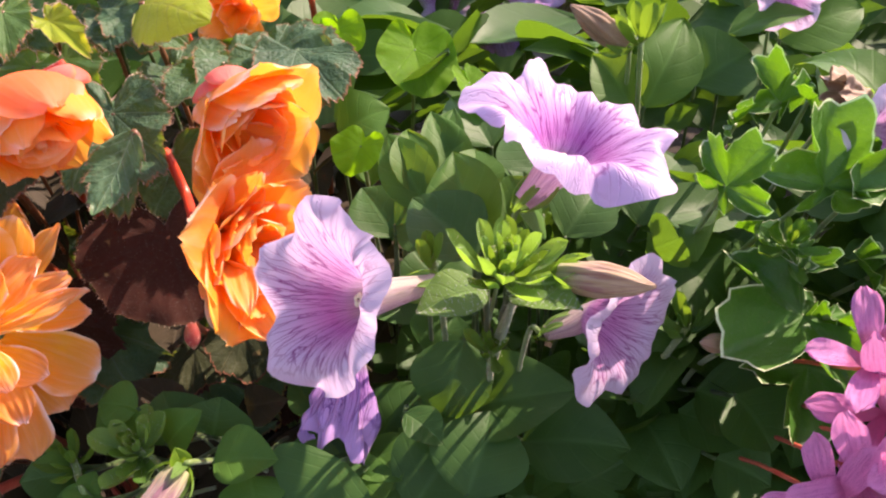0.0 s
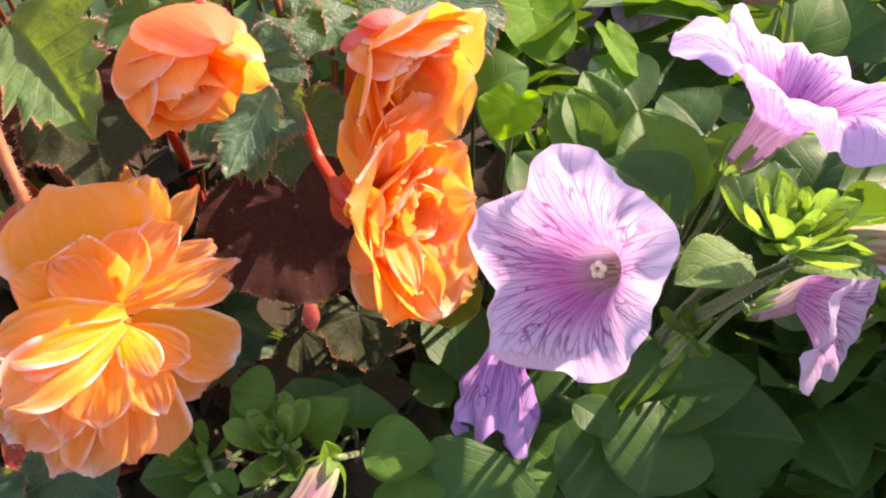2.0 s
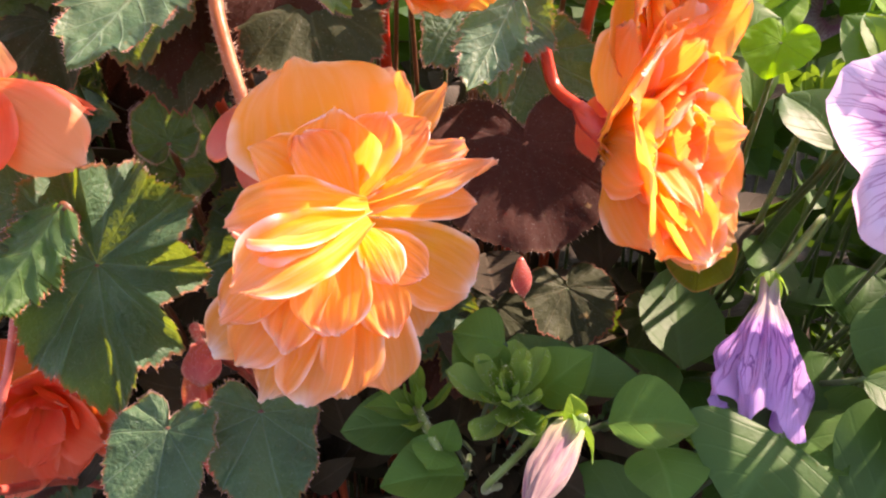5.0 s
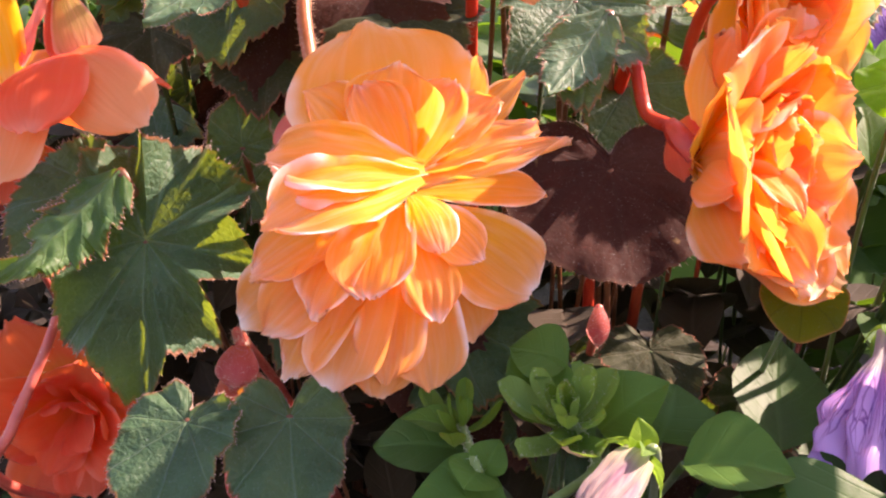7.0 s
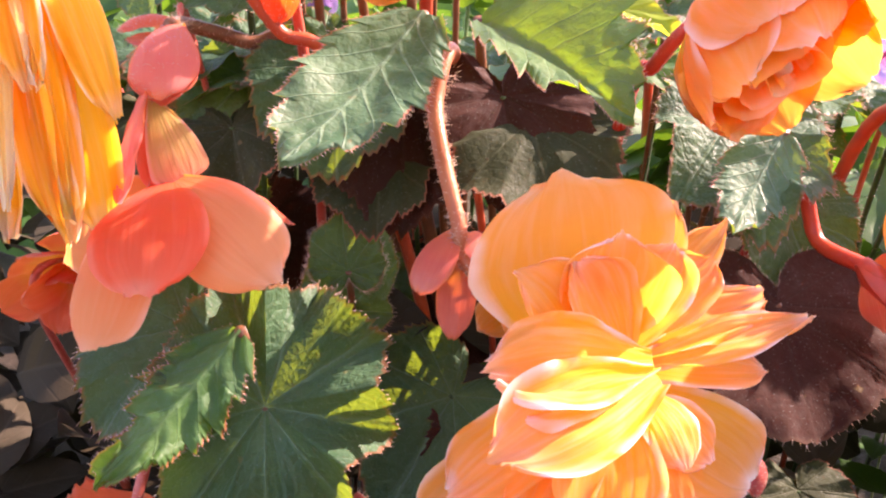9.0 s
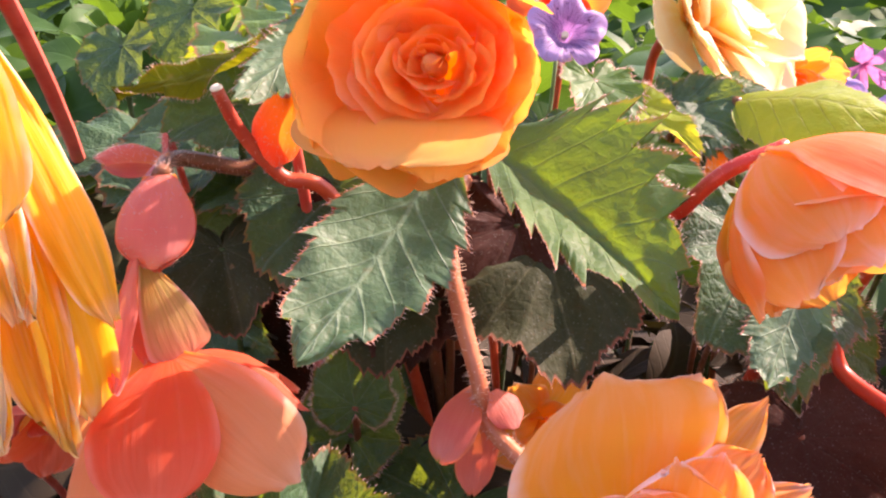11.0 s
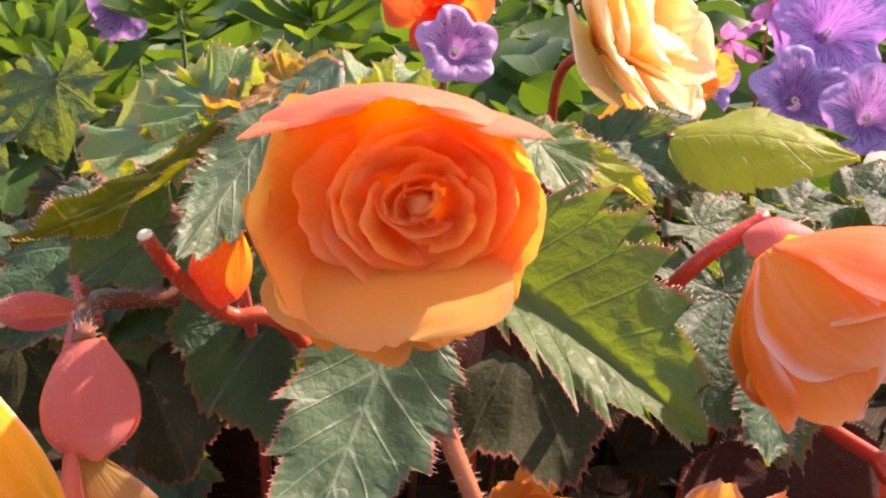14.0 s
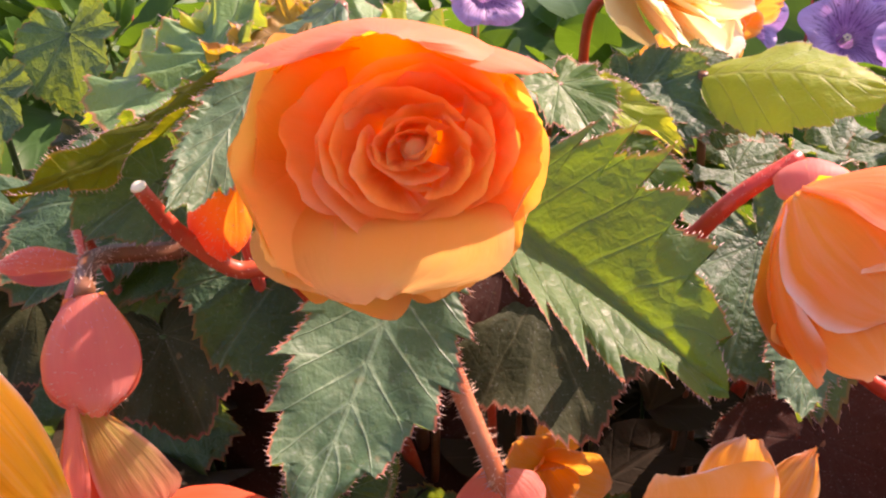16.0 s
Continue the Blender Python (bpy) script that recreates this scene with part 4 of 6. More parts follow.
def loose_bloom(centre, axis, up, size, material, count, label, seed, stalk, open_=1.25, ruffle=.08, squash=1.0, wide=(.55, .8), heart=None, stem_mat=RED_STEM):
    """An open double begonia: rings of spreading petals, longest outside."""
    ob = thing("begonia_flower", stalk[-1], label, "flower", "begonia flowers")
    n = Vector(axis).normalized()
    u = Vector(up)
    u = (u - n * u.dot(n)).normalized()
    w = u.cross(n)
    r_ = random.Random(seed)
    c = Vector(centre)
    for i in range(count):
        x = (i + 1) / count
        q = i * 2.399 + r_.uniform(-.2, .2)
        tilt = open_ * (0.25 + 0.75 * x) * r_.uniform(0.9, 1.1)
        side = u * math.cos(q) + w * math.sin(q) * squash
        d = side * math.sin(tilt) + n * math.cos(tilt)
        length = size * (0.55 + 0.45 * x) * r_.uniform(0.88, 1.1)
        petal_of(ob, material if heart is None or i % 2 else heart, c, c + d * length, n * math.sin(tilt) - side * math.cos(tilt), length * r_.uniform(*wide), arch=r_.uniform(-.1, .12), cup=r_.uniform(.1, .5), ruffle=ruffle, full=.68, seed=seed * 40 + i, torn=min(1.0, ruffle * 12))
    part("flower_stalk", tube([c - n * size * 0.1] + list(stalk), .0022, .0025, 6, 8), stem_mat, ob)
    return ob


def nodding_bloom(ob, centre, axis, size, material, hood, seed, inner):
    """A half-closed double flower: a rosette inside a ring of cupped guard petals, and a spread hood petal on its upper side."""
    n = Vector(axis).normalized()
    u = (Vector((0, 0, 1)) - n * n.z).normalized()
    w = u.cross(n)
    c = Vector(centre)
    rose(ob, c, n, u, size * 0.84, GOLD, inner, seed, 1.05, .30)
    back = c - n * size * 0.95
    for i in range(11):
        q = 0.45 + i * 2.4
        side = u * math.cos(q) + w * math.sin(q)
        k = 1.0 + 0.10 * math.sin(i * 2.3 + seed) - 0.018 * i
        petal_of(ob, GOLD if i % 3 == 0 else material, back + side * size * 0.10, c + side * size * 0.86 * k + n * size * (0.30 + 0.16 * math.cos(i * 1.9)), side * 0.8 - n * 0.35, size * (1.15 - 0.02 * i), arch=.20, cup=-.40, ruffle=.04, full=.60, seed=seed * 11 + i, torn=.25)
    petal_of(ob, hood, back + u * size * 0.1, c + u * size * 1.02 + n * size * 0.26, u * 0.8 - n * 0.5, size * 1.45, arch=.22, cup=-.55, ruffle=.05, full=.58, point=.4, seed=seed * 11 + 9)
    return back


nodding_bloom(flower, A0, AN, .0255, ORANGE, SALMON, 8, ((.08, 2), (.20, 2), (.36, 3), (.52, 3), (.70, 4), (.90, 4)))
for tip, nrm in (((-0.1462, 0.3204, 0.4147), (-0.32, -0.78, 0.53)), ((-0.1382, 0.3256, 0.4161), (0.56, -0.27, 0.78))):
    petal_of(flower, BLUSH, (-0.1426, 0.3327, 0.4215), tip, nrm, .016, "rosy sepal at the flower's back", "sepal", arch=.25, cup=-.6, ruffle=.02, full=.5)
pts = [(-0.1441, 0.3338, 0.4213), (-0.1588, 0.3307, 0.4136), (-0.167, 0.3355, 0.4025), (-0.1729, 0.3480, 0.3900), *root((-0.1780, 0.3867, 0.3613), -.01, .04)]
part("flower_stalk", tube(pts, .0020, .0023, 8, 9), CRIMSON_STEM, flower, "red hairy flower stalk")
part("stalk_hairs", tube_hairs(pts[:3], .0019, 160, .0014), HAIR, flower)

flower = loose_bloom((-0.0880, 0.3465, 0.3985), (0.66, -0.70, -0.25), (0.10, 0.10, 0.98), .0465, ORANGE, 18, "orange hooded begonia flower with overlapping petals", 15, [(-0.0906, 0.3560, 0.3990), (-0.0990, 0.3790, 0.3840), *root((-0.1045, 0.3994, 0.3623))], 1.00, .04, .95, (.75, 1.0), GOLD)
for base, tip, nrm, wide in (((-0.0930, 0.3560, 0.4040), (-0.0560, 0.3200, 0.4110), (-0.10, -0.10, 0.98), .036), ((-0.0930, 0.3560, 0.4040), (-0.0700, 0.3150, 0.4050), (-0.20, -0.30, 0.93), .034)):
    petal_of(flower, ORANGE, base, tip, nrm, wide, arch=.12, cup=-.30, ruffle=.03, full=.66)
for tip, nrm in (((-0.0790, 0.3300, 0.4120), (0.05, -0.30, 0.95)), ((-0.0930, 0.3360, 0.4040), (-0.52, -0.49, 0.70))):
    petal_of(flower, BLUSH, (-0.0880, 0.3560, 0.4060), tip, nrm, .018, "rosy sepal at the flower's back", "sepal", arch=.28, cup=-.5, ruffle=.02, full=.55)
# ---------------------------------------------------------------- begonias: coral flower hanging from a winged ovary
L0 = (-0.2900, 0.2984, 0.3611)
flower = thing("begonia_flower", (-0.3116, 0.3413, 0.4010), "coral begonia flower hanging beneath a winged ovary", "flower", "begonia flowers")
for tip, nrm, wide, opts in (
        ((-0.2796, 0.2700, 0.3365), (0.01, -0.90, 0.44), .030, dict(arch=.20, cup=-.3, ruffle=.02, full=.58)),
        ((-0.2531, 0.2838, 0.3409), (0.30, -0.88, 0.37), .026, dict(arch=.16, cup=-.25, ruffle=.02, full=.62)),
        ((-0.2588, 0.3074, 0.3517), (0.03, -0.11, 0.99), .014, dict(arch=.12, cup=-.2, ruffle=.03, full=.55, point=.5)),
        ((-0.2961, 0.2761, 0.3207), (-0.17, -0.93, 0.32), .024, dict(arch=.12, cup=-.3, ruffle=.02, full=.7)),
        ((-0.2878, 0.3079, 0.3374), (0.14, -0.98, 0.17), .030, dict(arch=.05, cup=-.2, ruffle=.02)),
        ((-0.3200, 0.3028, 0.3346), (-0.08, -0.90, 0.42), .026, dict(arch=.10, cup=-.2, ruffle=.02))):
    petal_of(flower, ROSY if wide in (.026, .024) else CORAL, L0, tip, nrm, wide, torn=.25, **opts)
petal_of(flower, WING, (-0.2994, 0.3072, 0.3834), (-0.2840, 0.2983, 0.3612), (0.21, -0.91, 0.37), .0150, "greenish ovary wing flushed pink", "ovary_wing", arch=.05, cup=-.1, ruffle=.03, full=.85, claw=.10)
petal_of(flower, BLUSH, (-0.2998, 0.3066, 0.3863), (-0.2957, 0.2863, 0.3553), (-0.44, -0.88, 0.18), .0085, "rosy twisted ovary wing", "ovary_wing", arch=.05, cup=-.4, ruffle=.06, full=.72)
petal_of(flower, CORAL, (-0.3007, 0.3084, 0.3856), (-0.2933, 0.2976, 0.3589), (0.13, -0.95, 0.27), .0075, "coral ovary wing", "ovary_wing", arch=.04, cup=-.3, ruffle=.03, full=.7)
petal_of(flower, CORAL, (-0.2840, 0.2983, 0.3612), (-0.2537, 0.2932, 0.3538), (0.04, -0.17, 0.98), .0120, arch=.10, cup=-.25, ruffle=.03, full=.45, point=.6)
part("flower_stalk", tube([L0, (-0.2987, 0.3074, 0.3782), (-0.3003, 0.3087, 0.3871), (-0.3018, 0.3169, 0.3996), (-0.3039, 0.3347, 0.4034)], .0015, .0016, 6, 8), ROSY_STEM, flower)
bud_heart("begonia_bud", (-.2985, .3160, .4020), (-.2945, .3030, .3812), (0.02, -0.94, 0.35), .0205, [(-0.3022, 0.3349, 0.4036), (-0.2883, 0.3467, 0.4006), (-0.2747, 0.3612, 0.3966), *root((-0.2672, 0.3763, 0.3886))], "rosy closed begonia bud with fine hairs", r=.0022, stem_mat=BROWN_STEM, point=.15, full=.62)
bud_heart("begonia_bud", (-0.3041, 0.3325, 0.4032), (-0.3271, 0.3409, 0.3995), (-0.05, -0.70, 0.71), .0075, [(-0.3069, 0.3446, 0.4042), *root((-0.3110, 0.3574, 0.4046))], "rosy closed begonia bud beside its twin", r=.0010)

# the big yellow-orange flower hanging at the bed's corner
F0 = (-0.3156, 0.2613, 0.4440)
flower = thing("begonia_flower", (-0.3157, 0.2666, 0.4450), "big hanging yellow-orange begonia flower with long petals", "flower", "begonia flowers")
for tip, nrm, wide, opts in (
        ((-0.2902, 0.2750, 0.3772), (0.62, -0.66, 0.42), .0125, dict(arch=.05, cup=-.3, ruffle=.05, full=.66)),
        ((-0.2977, 0.2555, 0.3831), (0.77, -0.57, 0.28), .0052, dict(arch=.03, cup=.6, ruffle=.08, full=.7)),
        ((-0.2924, 0.2595, 0.3558), (0.83, -0.54, 0.18), .0046, dict(arch=.03, cup=.6, ruffle=.08, full=.7)),
        ((-0.3031, 0.2542, 0.3566), (0.68, -0.68, 0.29), .0050, dict(arch=.03, cup=.6, ruffle=.08, full=.7)),
        ((-0.3039, 0.2923, 0.3470), (0.44, -0.85, 0.30), .020, dict(arch=.05, cup=.3, ruffle=.04, full=.68)),
        ((-0.3045, 0.2801, 0.3476), (0.27, -0.92, 0.30), .016, dict(arch=.05, cup=.3, ruffle=.04, full=.72)),
        ((-0.3068, 0.2824, 0.3500), (0.70, -0.65, 0.30), .011, dict(arch=.05, cup=.4, ruffle=.05, full=.72)),
        ((-0.3129, 0.2694, 0.3489), (0.18, -0.94, 0.30), .013, dict(arch=.08, cup=.5, ruffle=.06, full=.72)),
        ((-0.2999, 0.2567, 0.3824), (0.34, -0.85, 0.39), .011, dict(arch=.05, cup=.5, ruffle=.05, full=.72)),
        ((-0.3252, 0.2824, 0.3478), (-0.02, -0.96, 0.28), .022, dict(arch=.05, cup=.3, ruffle=.05, full=.7)),
        ((-0.3324, 0.2788, 0.3536), (-0.12, -0.96, 0.27), .022, dict(arch=.05, cup=.3, ruffle=.05, full=.7)),
        ((-0.2980, 0.2464, 0.4021), (0.24, -0.85, 0.47), .020, dict(arch=.06, cup=.4, ruffle=.06, full=.7)),
        ((-0.3147, 0.2496, 0.3843), (-0.04, -0.89, 0.46), .024, dict(arch=.06, cup=.3, ruffle=.06, full=.7)),
        ((-0.3184, 0.2900, 0.3575), (0.18, -0.94, 0.30), .024, dict(arch=.08, cup=.2, ruffle=.05, full=.7))):
    petal_of(flower, CREAM if wide in (.0052, .0050) else YELLOW, F0, tip, nrm, wide, torn=.4, **opts)
part("flower_stalk", tube([F0, (-0.3224, 0.2828, 0.4522), *root((-0.3616, 0.3617, 0.4552))], .0022, .0024, 6, 8), ROSY_STEM, flower)


# the tall orange flower turned to the side, below the hooded one
pts = [(-0.0975, 0.3325, 0.3470), (-0.1030, 0.3330, 0.3530), (-0.1119, 0.3546, 0.3568), (-0.1201, 0.3615, 0.3726), *root((-0.1300, 0.3800, 0.3850))]
flower = loose_bloom((-0.0955, 0.3325, 0.3435), (0.82, -0.54, 0.16), (0.08, 0.30, 0.95), .0570, ORANGE, 24, "tall orange begonia flower seen from its side, petals edged with white", 33, pts, 1.00, .055, .85, (.62, .90), GOLD, CRIMSON_STEM)
for tip, nrm, wide, opts in (
        ((-0.0894, 0.3279, 0.3841), (-0.49, -0.72, 0.49), 0.0249, dict(arch=.10, cup=-.15)),
        ((-0.0807, 0.2946, 0.3196), (-0.39, -0.86, 0.34), 0.0259, dict(arch=.12, cup=-.15)),
        ((-0.0859, 0.2916, 0.3402), (-0.59, -0.72, 0.38), 0.0220, dict(arch=.14, cup=-.2)),
        ((-0.064, 0.2974, 0.3157), (0.02, -0.96, 0.27), 0.0222, dict(arch=.08, cup=.2)),
        ((-0.0692, 0.3213, 0.3793), (0.22, -0.75, 0.62), 0.0157, dict(arch=.04, cup=.5)),
        ((-0.0722, 0.2841, 0.3338), (0.33, -0.84, 0.43), 0.0132, dict(arch=.10, cup=.5))):
    petal_of(flower, ORANGE, (-0.0911, 0.3309, 0.3421), tip, nrm, wide, ruffle=.07, full=.66, **opts)
part("ovary", tube([(-0.1050, 0.3360, 0.3545), (-0.1010, 0.3330, 0.3500), (-0.0955, 0.3315, 0.3450)], .0024, .0052, 6, 10, 0.15), CRIMSON_STEM, flower, "swollen crimson ovary")
for tip, nrm in (((-0.0985, 0.3280, 0.3375), (-0.34, -0.90, 0.26)), ((-0.0930, 0.3330, 0.3560), (-0.30, -0.65, 0.70))):
    petal_of(flower, CORAL, (-0.1035, 0.3340, 0.3530), tip, nrm, .0095, "red ovary wing", "ovary_wing", arch=.12, cup=-.3, ruffle=.03, point=.4)

loose_bloom((-0.1480, 0.4800, 0.4560), (0.66, -0.62, 0.42), (0.00, 0.27, 0.96), .058, CREAM, 30, "pale cream-yellow begonia flower, fully open in the sun", 21, [(-0.1558, 0.5146, 0.4298), *root((-0.1520, 0.5307, 0.4140))], ruffle=.04, wide=(.6, .9))
loose_bloom((-0.0819, 0.5717, 0.4369), (0.32, -0.90, -0.28), (0.00, 0.27, 0.96), .030, ORANGE, 12, "small orange begonia flower behind the cream one", 22, root((-0.0780, 0.5890, 0.4255)))
loose_bloom((-0.1908, 0.6304, 0.4667), (-0.27, -0.92, -0.28), (0.00, 0.27, 0.96), .040, CORAL, 12, "coral begonia flower nodding among far leaves", 23, root((-0.1891, 0.6467, 0.4511)))
loose_bloom((-0.3060, 0.3291, 0.2330), (0.33, -0.89, -0.11), (-0.11, 0.16, 0.98), .046, CORAL, 16, "red-orange begonia flower low among the leaves", 24, root((-0.3284, 0.3486, 0.2258)))
loose_bloom((-0.3405, 0.3390, 0.3278), (0.32, -0.77, -0.56), (-0.11, 0.16, 0.98), .030, CORAL, 9, "coral begonia flower half hidden behind stems", 25, root((-0.3574, 0.3636, 0.3392)))
loose_bloom((-0.1183, 0.5322, 0.4035), (0.08, -1.00, -0.04), (0.02, 0.45, 0.89), .035, ORANGE, 14, "orange begonia flower behind the clover leaves", 28, root((-0.1196, 0.5453, 0.3851)))
loose_bloom((-0.1961, 0.3583, 0.3297), (0.08, -0.99, 0.07), (-0.08, 0.26, 0.96), .024, ORANGE, 9, "orange begonia flower in the shade of leaves", 29, root((-0.1947, 0.3704, 0.3168)))

# ---------------------------------------------------------------- begonia stems
stem("begonia_shoot", [(-0.2840, 0.3151, 0.4245), (-0.2794, 0.3201, 0.4141), (-0.2707, 0.3267, 0.4030), (-0.2548, 0.3375, 0.3905), *root((-0.2363, 0.3525, 0.3750))], .0016, .0026, RED_STEM, "cut red begonia stem with a pale end")
part("cut_end", tube([(-0.2840, 0.3149, 0.4247), (-0.2841, 0.3146, 0.4252)], .0017, .0012, 2, 10), STAMEN, bpy.data.objects["begonia_shoot"], "pale cut face")
stem("begonia_shoot", [(-0.2970, 0.3090, 0.2848), (-0.2967, 0.2970, 0.2642), (-0.2979, 0.2822, 0.2419), (-0.2982, 0.2772, 0.2266), *root((-0.3080, 0.2836, 0.2160), 0, .02)], .0016, .0020, ROSY_STEM, "rosy begonia stem in the shade")
stem("begonia_shoot", [(-0.2343, 0.3125, 0.2609), (-0.2301, 0.3052, 0.2444), (-0.2259, 0.2982, 0.2244), *root((-0.2262, 0.3013, 0.2189), 0, .02)], .0026, .0028, ROSY_STEM, "rosy upright begonia stem")
stem("begonia_shoot", [(-0.2555, 0.3857, 0.3740), (-0.2376, 0.3851, 0.3559), *root((-0.2263, 0.3941, 0.3396))], .0024, .0026, BROWN_STEM, "russet begonia stem behind the leaves")
stem("begonia_shoot", [(-0.2185, 0.3514, 0.3705), (-0.2122, 0.3495, 0.3547), *root((-0.2085, 0.3566, 0.3452))], .0012, .0013, RED_STEM, "thin red begonia stem")
stem("begonia_shoot", [(-0.3053, 0.3868, 0.4210), (-0.2786, 0.3761, 0.3971), *root((-0.2638, 0.3960, 0.3812))], .0026, .0028, BROWN_STEM, "stout russet begonia stem")
stem("begonia_shoot", [(-0.3408, 0.3402, 0.3310), (-0.3496, 0.3313, 0.3168), *root((-0.3658, 0.3373, 0.3059))], .0013, .0014, ROSY_STEM, "slender rosy begonia stem")
stem("begonia_shoot", [(-0.0469, 0.4237, 0.4027), (-0.0668, 0.4236, 0.3967), (-0.0762, 0.4280, 0.3914), *root((-0.0778, 0.4316, 0.3852))], .0010, .0012, RED_STEM, "red begonia stem crossing the leaves")
bud_heart("begonia_bud", (-0.2290, 0.3006, 0.2744), (-0.2258, 0.2909, 0.2635), (0.25, -0.85, 0.46), .014, [(-0.2367, 0.3190, 0.2706), *root((-0.2433, 0.3377, 0.2668))], "rosy begonia bud coloured darker for the shade", BLUSH_SHADE)
bud_heart("begonia_bud", (-0.2326, 0.3034, 0.2659), (-0.2293, 0.2934, 0.2471), (-0.43, -0.88, 0.19), .013, [(-0.2359, 0.3178, 0.2630), *root((-0.2422, 0.3361, 0.2567))], "hanging rosy begonia bud wing coloured darker for shade", BLUSH_SHADE)
bud_heart("begonia_bud", (-0.1201, 0.3571, 0.2882), (-0.1189, 0.3509, 0.2756), (0.20, -0.96, 0.18), .008, root((-0.1202, 0.3676, 0.2889)), "small rosy begonia bud under the dark leaf, darkened for shade", BLUSH_SHADE)

bud_heart("begonia_bud", (-.2677, .3189, .4252), (-.2740, .3270, .4045), (-0.02, -0.96, 0.28), .0135, root((-.2660, .3260, .4260)), "plump coral begonia bud beside the cut stem", CORAL)

# ---------------------------------------------------------------- begonia leaves
jagged_leaf((-0.2297, 0.3209, 0.4107), (-0.2530, 0.2814, 0.3708), across((-0.2429, 0.2988, 0.3900), (-0.2580, 0.2954, 0.3966)), across((-0.2429, 0.2988, 0.3900), (-0.2253, 0.2935, 0.3891)), root((-0.2240, 0.3287, 0.3995)), LEAF_SHEEN, "green begonia leaf with a painted silvery sheen and jagged red margin", seed=1, teeth=28, tooth=.085, early=.44, coarse=2.8, fine=.7)
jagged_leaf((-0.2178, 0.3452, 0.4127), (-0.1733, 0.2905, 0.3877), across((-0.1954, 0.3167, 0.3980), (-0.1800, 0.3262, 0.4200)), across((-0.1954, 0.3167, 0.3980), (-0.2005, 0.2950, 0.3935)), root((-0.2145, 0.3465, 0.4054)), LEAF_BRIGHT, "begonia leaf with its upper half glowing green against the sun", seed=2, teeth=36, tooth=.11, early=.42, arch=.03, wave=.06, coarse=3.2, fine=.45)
begonia_leaf((-0.1997, 0.3524, 0.3850), (-0.1908, 0.3243, 0.3560), (0.15, -0.88, 0.45), root((-0.2008, 0.3673, 0.3830)), LEAF_SHADE_TONE, "large begonia leaf, coloured dark olive for the shade", wide=1.2, lobe=.08, tooth=.05, fold=.05, arch=.15, seed=3, point=.2)
begonia_leaf((-0.2571, 0.2913, 0.3067), (-0.2498, 0.2685, 0.2480), (0.16, -0.93, 0.33), root((-0.2602, 0.3053, 0.3071)), LEAF_DARK, "broad dark green begonia leaf with pale veins", hair=.8, wide=.92, lobe=.13, tooth=.04, teeth=96, fold=.08, arch=.06, seed=4, point=.24, notch=.12, lean=-.07, waves=.17)
jagged_leaf((-0.2628, 0.2862, 0.3276), (-0.2831, 0.2552, 0.2961), across((-0.2705, 0.2651, 0.3127), (-0.2825, 0.2730, 0.3152)), across((-0.2705, 0.2651, 0.3127), (-0.2615, 0.2685, 0.3072)), root((-0.2685, 0.3072, 0.3174)), LEAF_BRIGHT, "young crinkled olive begonia leaf folded along its rib", seed=5, teeth=30, tooth=.16, pucker=.045, wave=.24)
begonia_leaf((-0.2914, 0.3163, 0.3177), (-0.3125, 0.2982, 0.2889), (-0.03, -0.90, 0.43), root((-0.2936, 0.3260, 0.3166)), LEAF_DARK, wide=.9, seed=6)
begonia_leaf((-0.2541, 0.3574, 0.3179), (-0.2471, 0.3569, 0.3508), (-0.12, -0.90, 0.43), root((-0.2546, 0.3614, 0.3125)), LEAF_DARK, "dark begonia leaf flecked with sunlight", wide=.85, lobe=.05, tooth=.03, seed=7, fold=.25)
begonia_leaf((-0.2509, 0.3433, 0.3336), (-0.2537, 0.3431, 0.3524), (0.08, -0.93, 0.36), root((-0.2528, 0.3524, 0.3289)), LEAF_DARK, wide=1.1, seed=8, lobe=.06, tooth=.03)
begonia_leaf((-0.1215, 0.3494, 0.3375), (-0.1107, 0.3229, 0.2947), (0.28, -0.92, 0.28), root((-0.1286, 0.3945, 0.3316)), LEAF_MAROON, "dark maroon underside of a begonia leaf", wide=1.35, lobe=.03, tooth=.02, fold=.02, arch=.02, seed=9, point=.05, waves=.01)
# Added pale leaf in place of light on the large dark leaf's tip.
jagged_leaf((-0.1275, 0.3480, 0.3880), (-0.1420, 0.3240, 0.3600), across((-0.1350, 0.3370, 0.3730), (-0.1460, 0.3350, 0.3770)), across((-0.1350, 0.3370, 0.3730), (-0.1260, 0.3330, 0.3700)), root((-0.1244, 0.3754, 0.3914)), LEAF_SHEEN, "added pale begonia leaf standing for a leaf tip catching light", seed=10, teeth=22, tooth=.12)
begonia_leaf((-0.1195, 0.3717, 0.3661), (-0.1083, 0.3581, 0.3363), (0.24, -0.79, 0.57), root((-0.1179, 0.3985, 0.3691)), LEAF_DARK, wide=1.1, seed=11, lobe=.07, tooth=.05)
begonia_leaf((-0.1396, 0.3609, 0.3924), (-0.1329, 0.3240, 0.3572), (0.05, -0.68, 0.73), root((-0.1432, 0.3747, 0.3908)), LEAF_DARK, "green begonia leaf with toothed edges above the flowers", wide=.85, lobe=.10, tooth=.055, teeth=66, fold=.15, arch=.05, seed=12, point=.25)
begonia_leaf((-0.1799, 0.3833, 0.4073), (-0.1880, 0.3657, 0.3944), (-0.20, -0.53, 0.83), root((-0.1842, 0.3994, 0.4058)), LEAF_BRIGHT, wide=1.1, seed=14)
begonia_leaf((-0.1073, 0.3958, 0.3999), (-0.1188, 0.3766, 0.3950), (0.01, -0.31, 0.95), root((-0.1073, 0.4069, 0.3997)), LEAF_DARK, wide=1.1, seed=15)
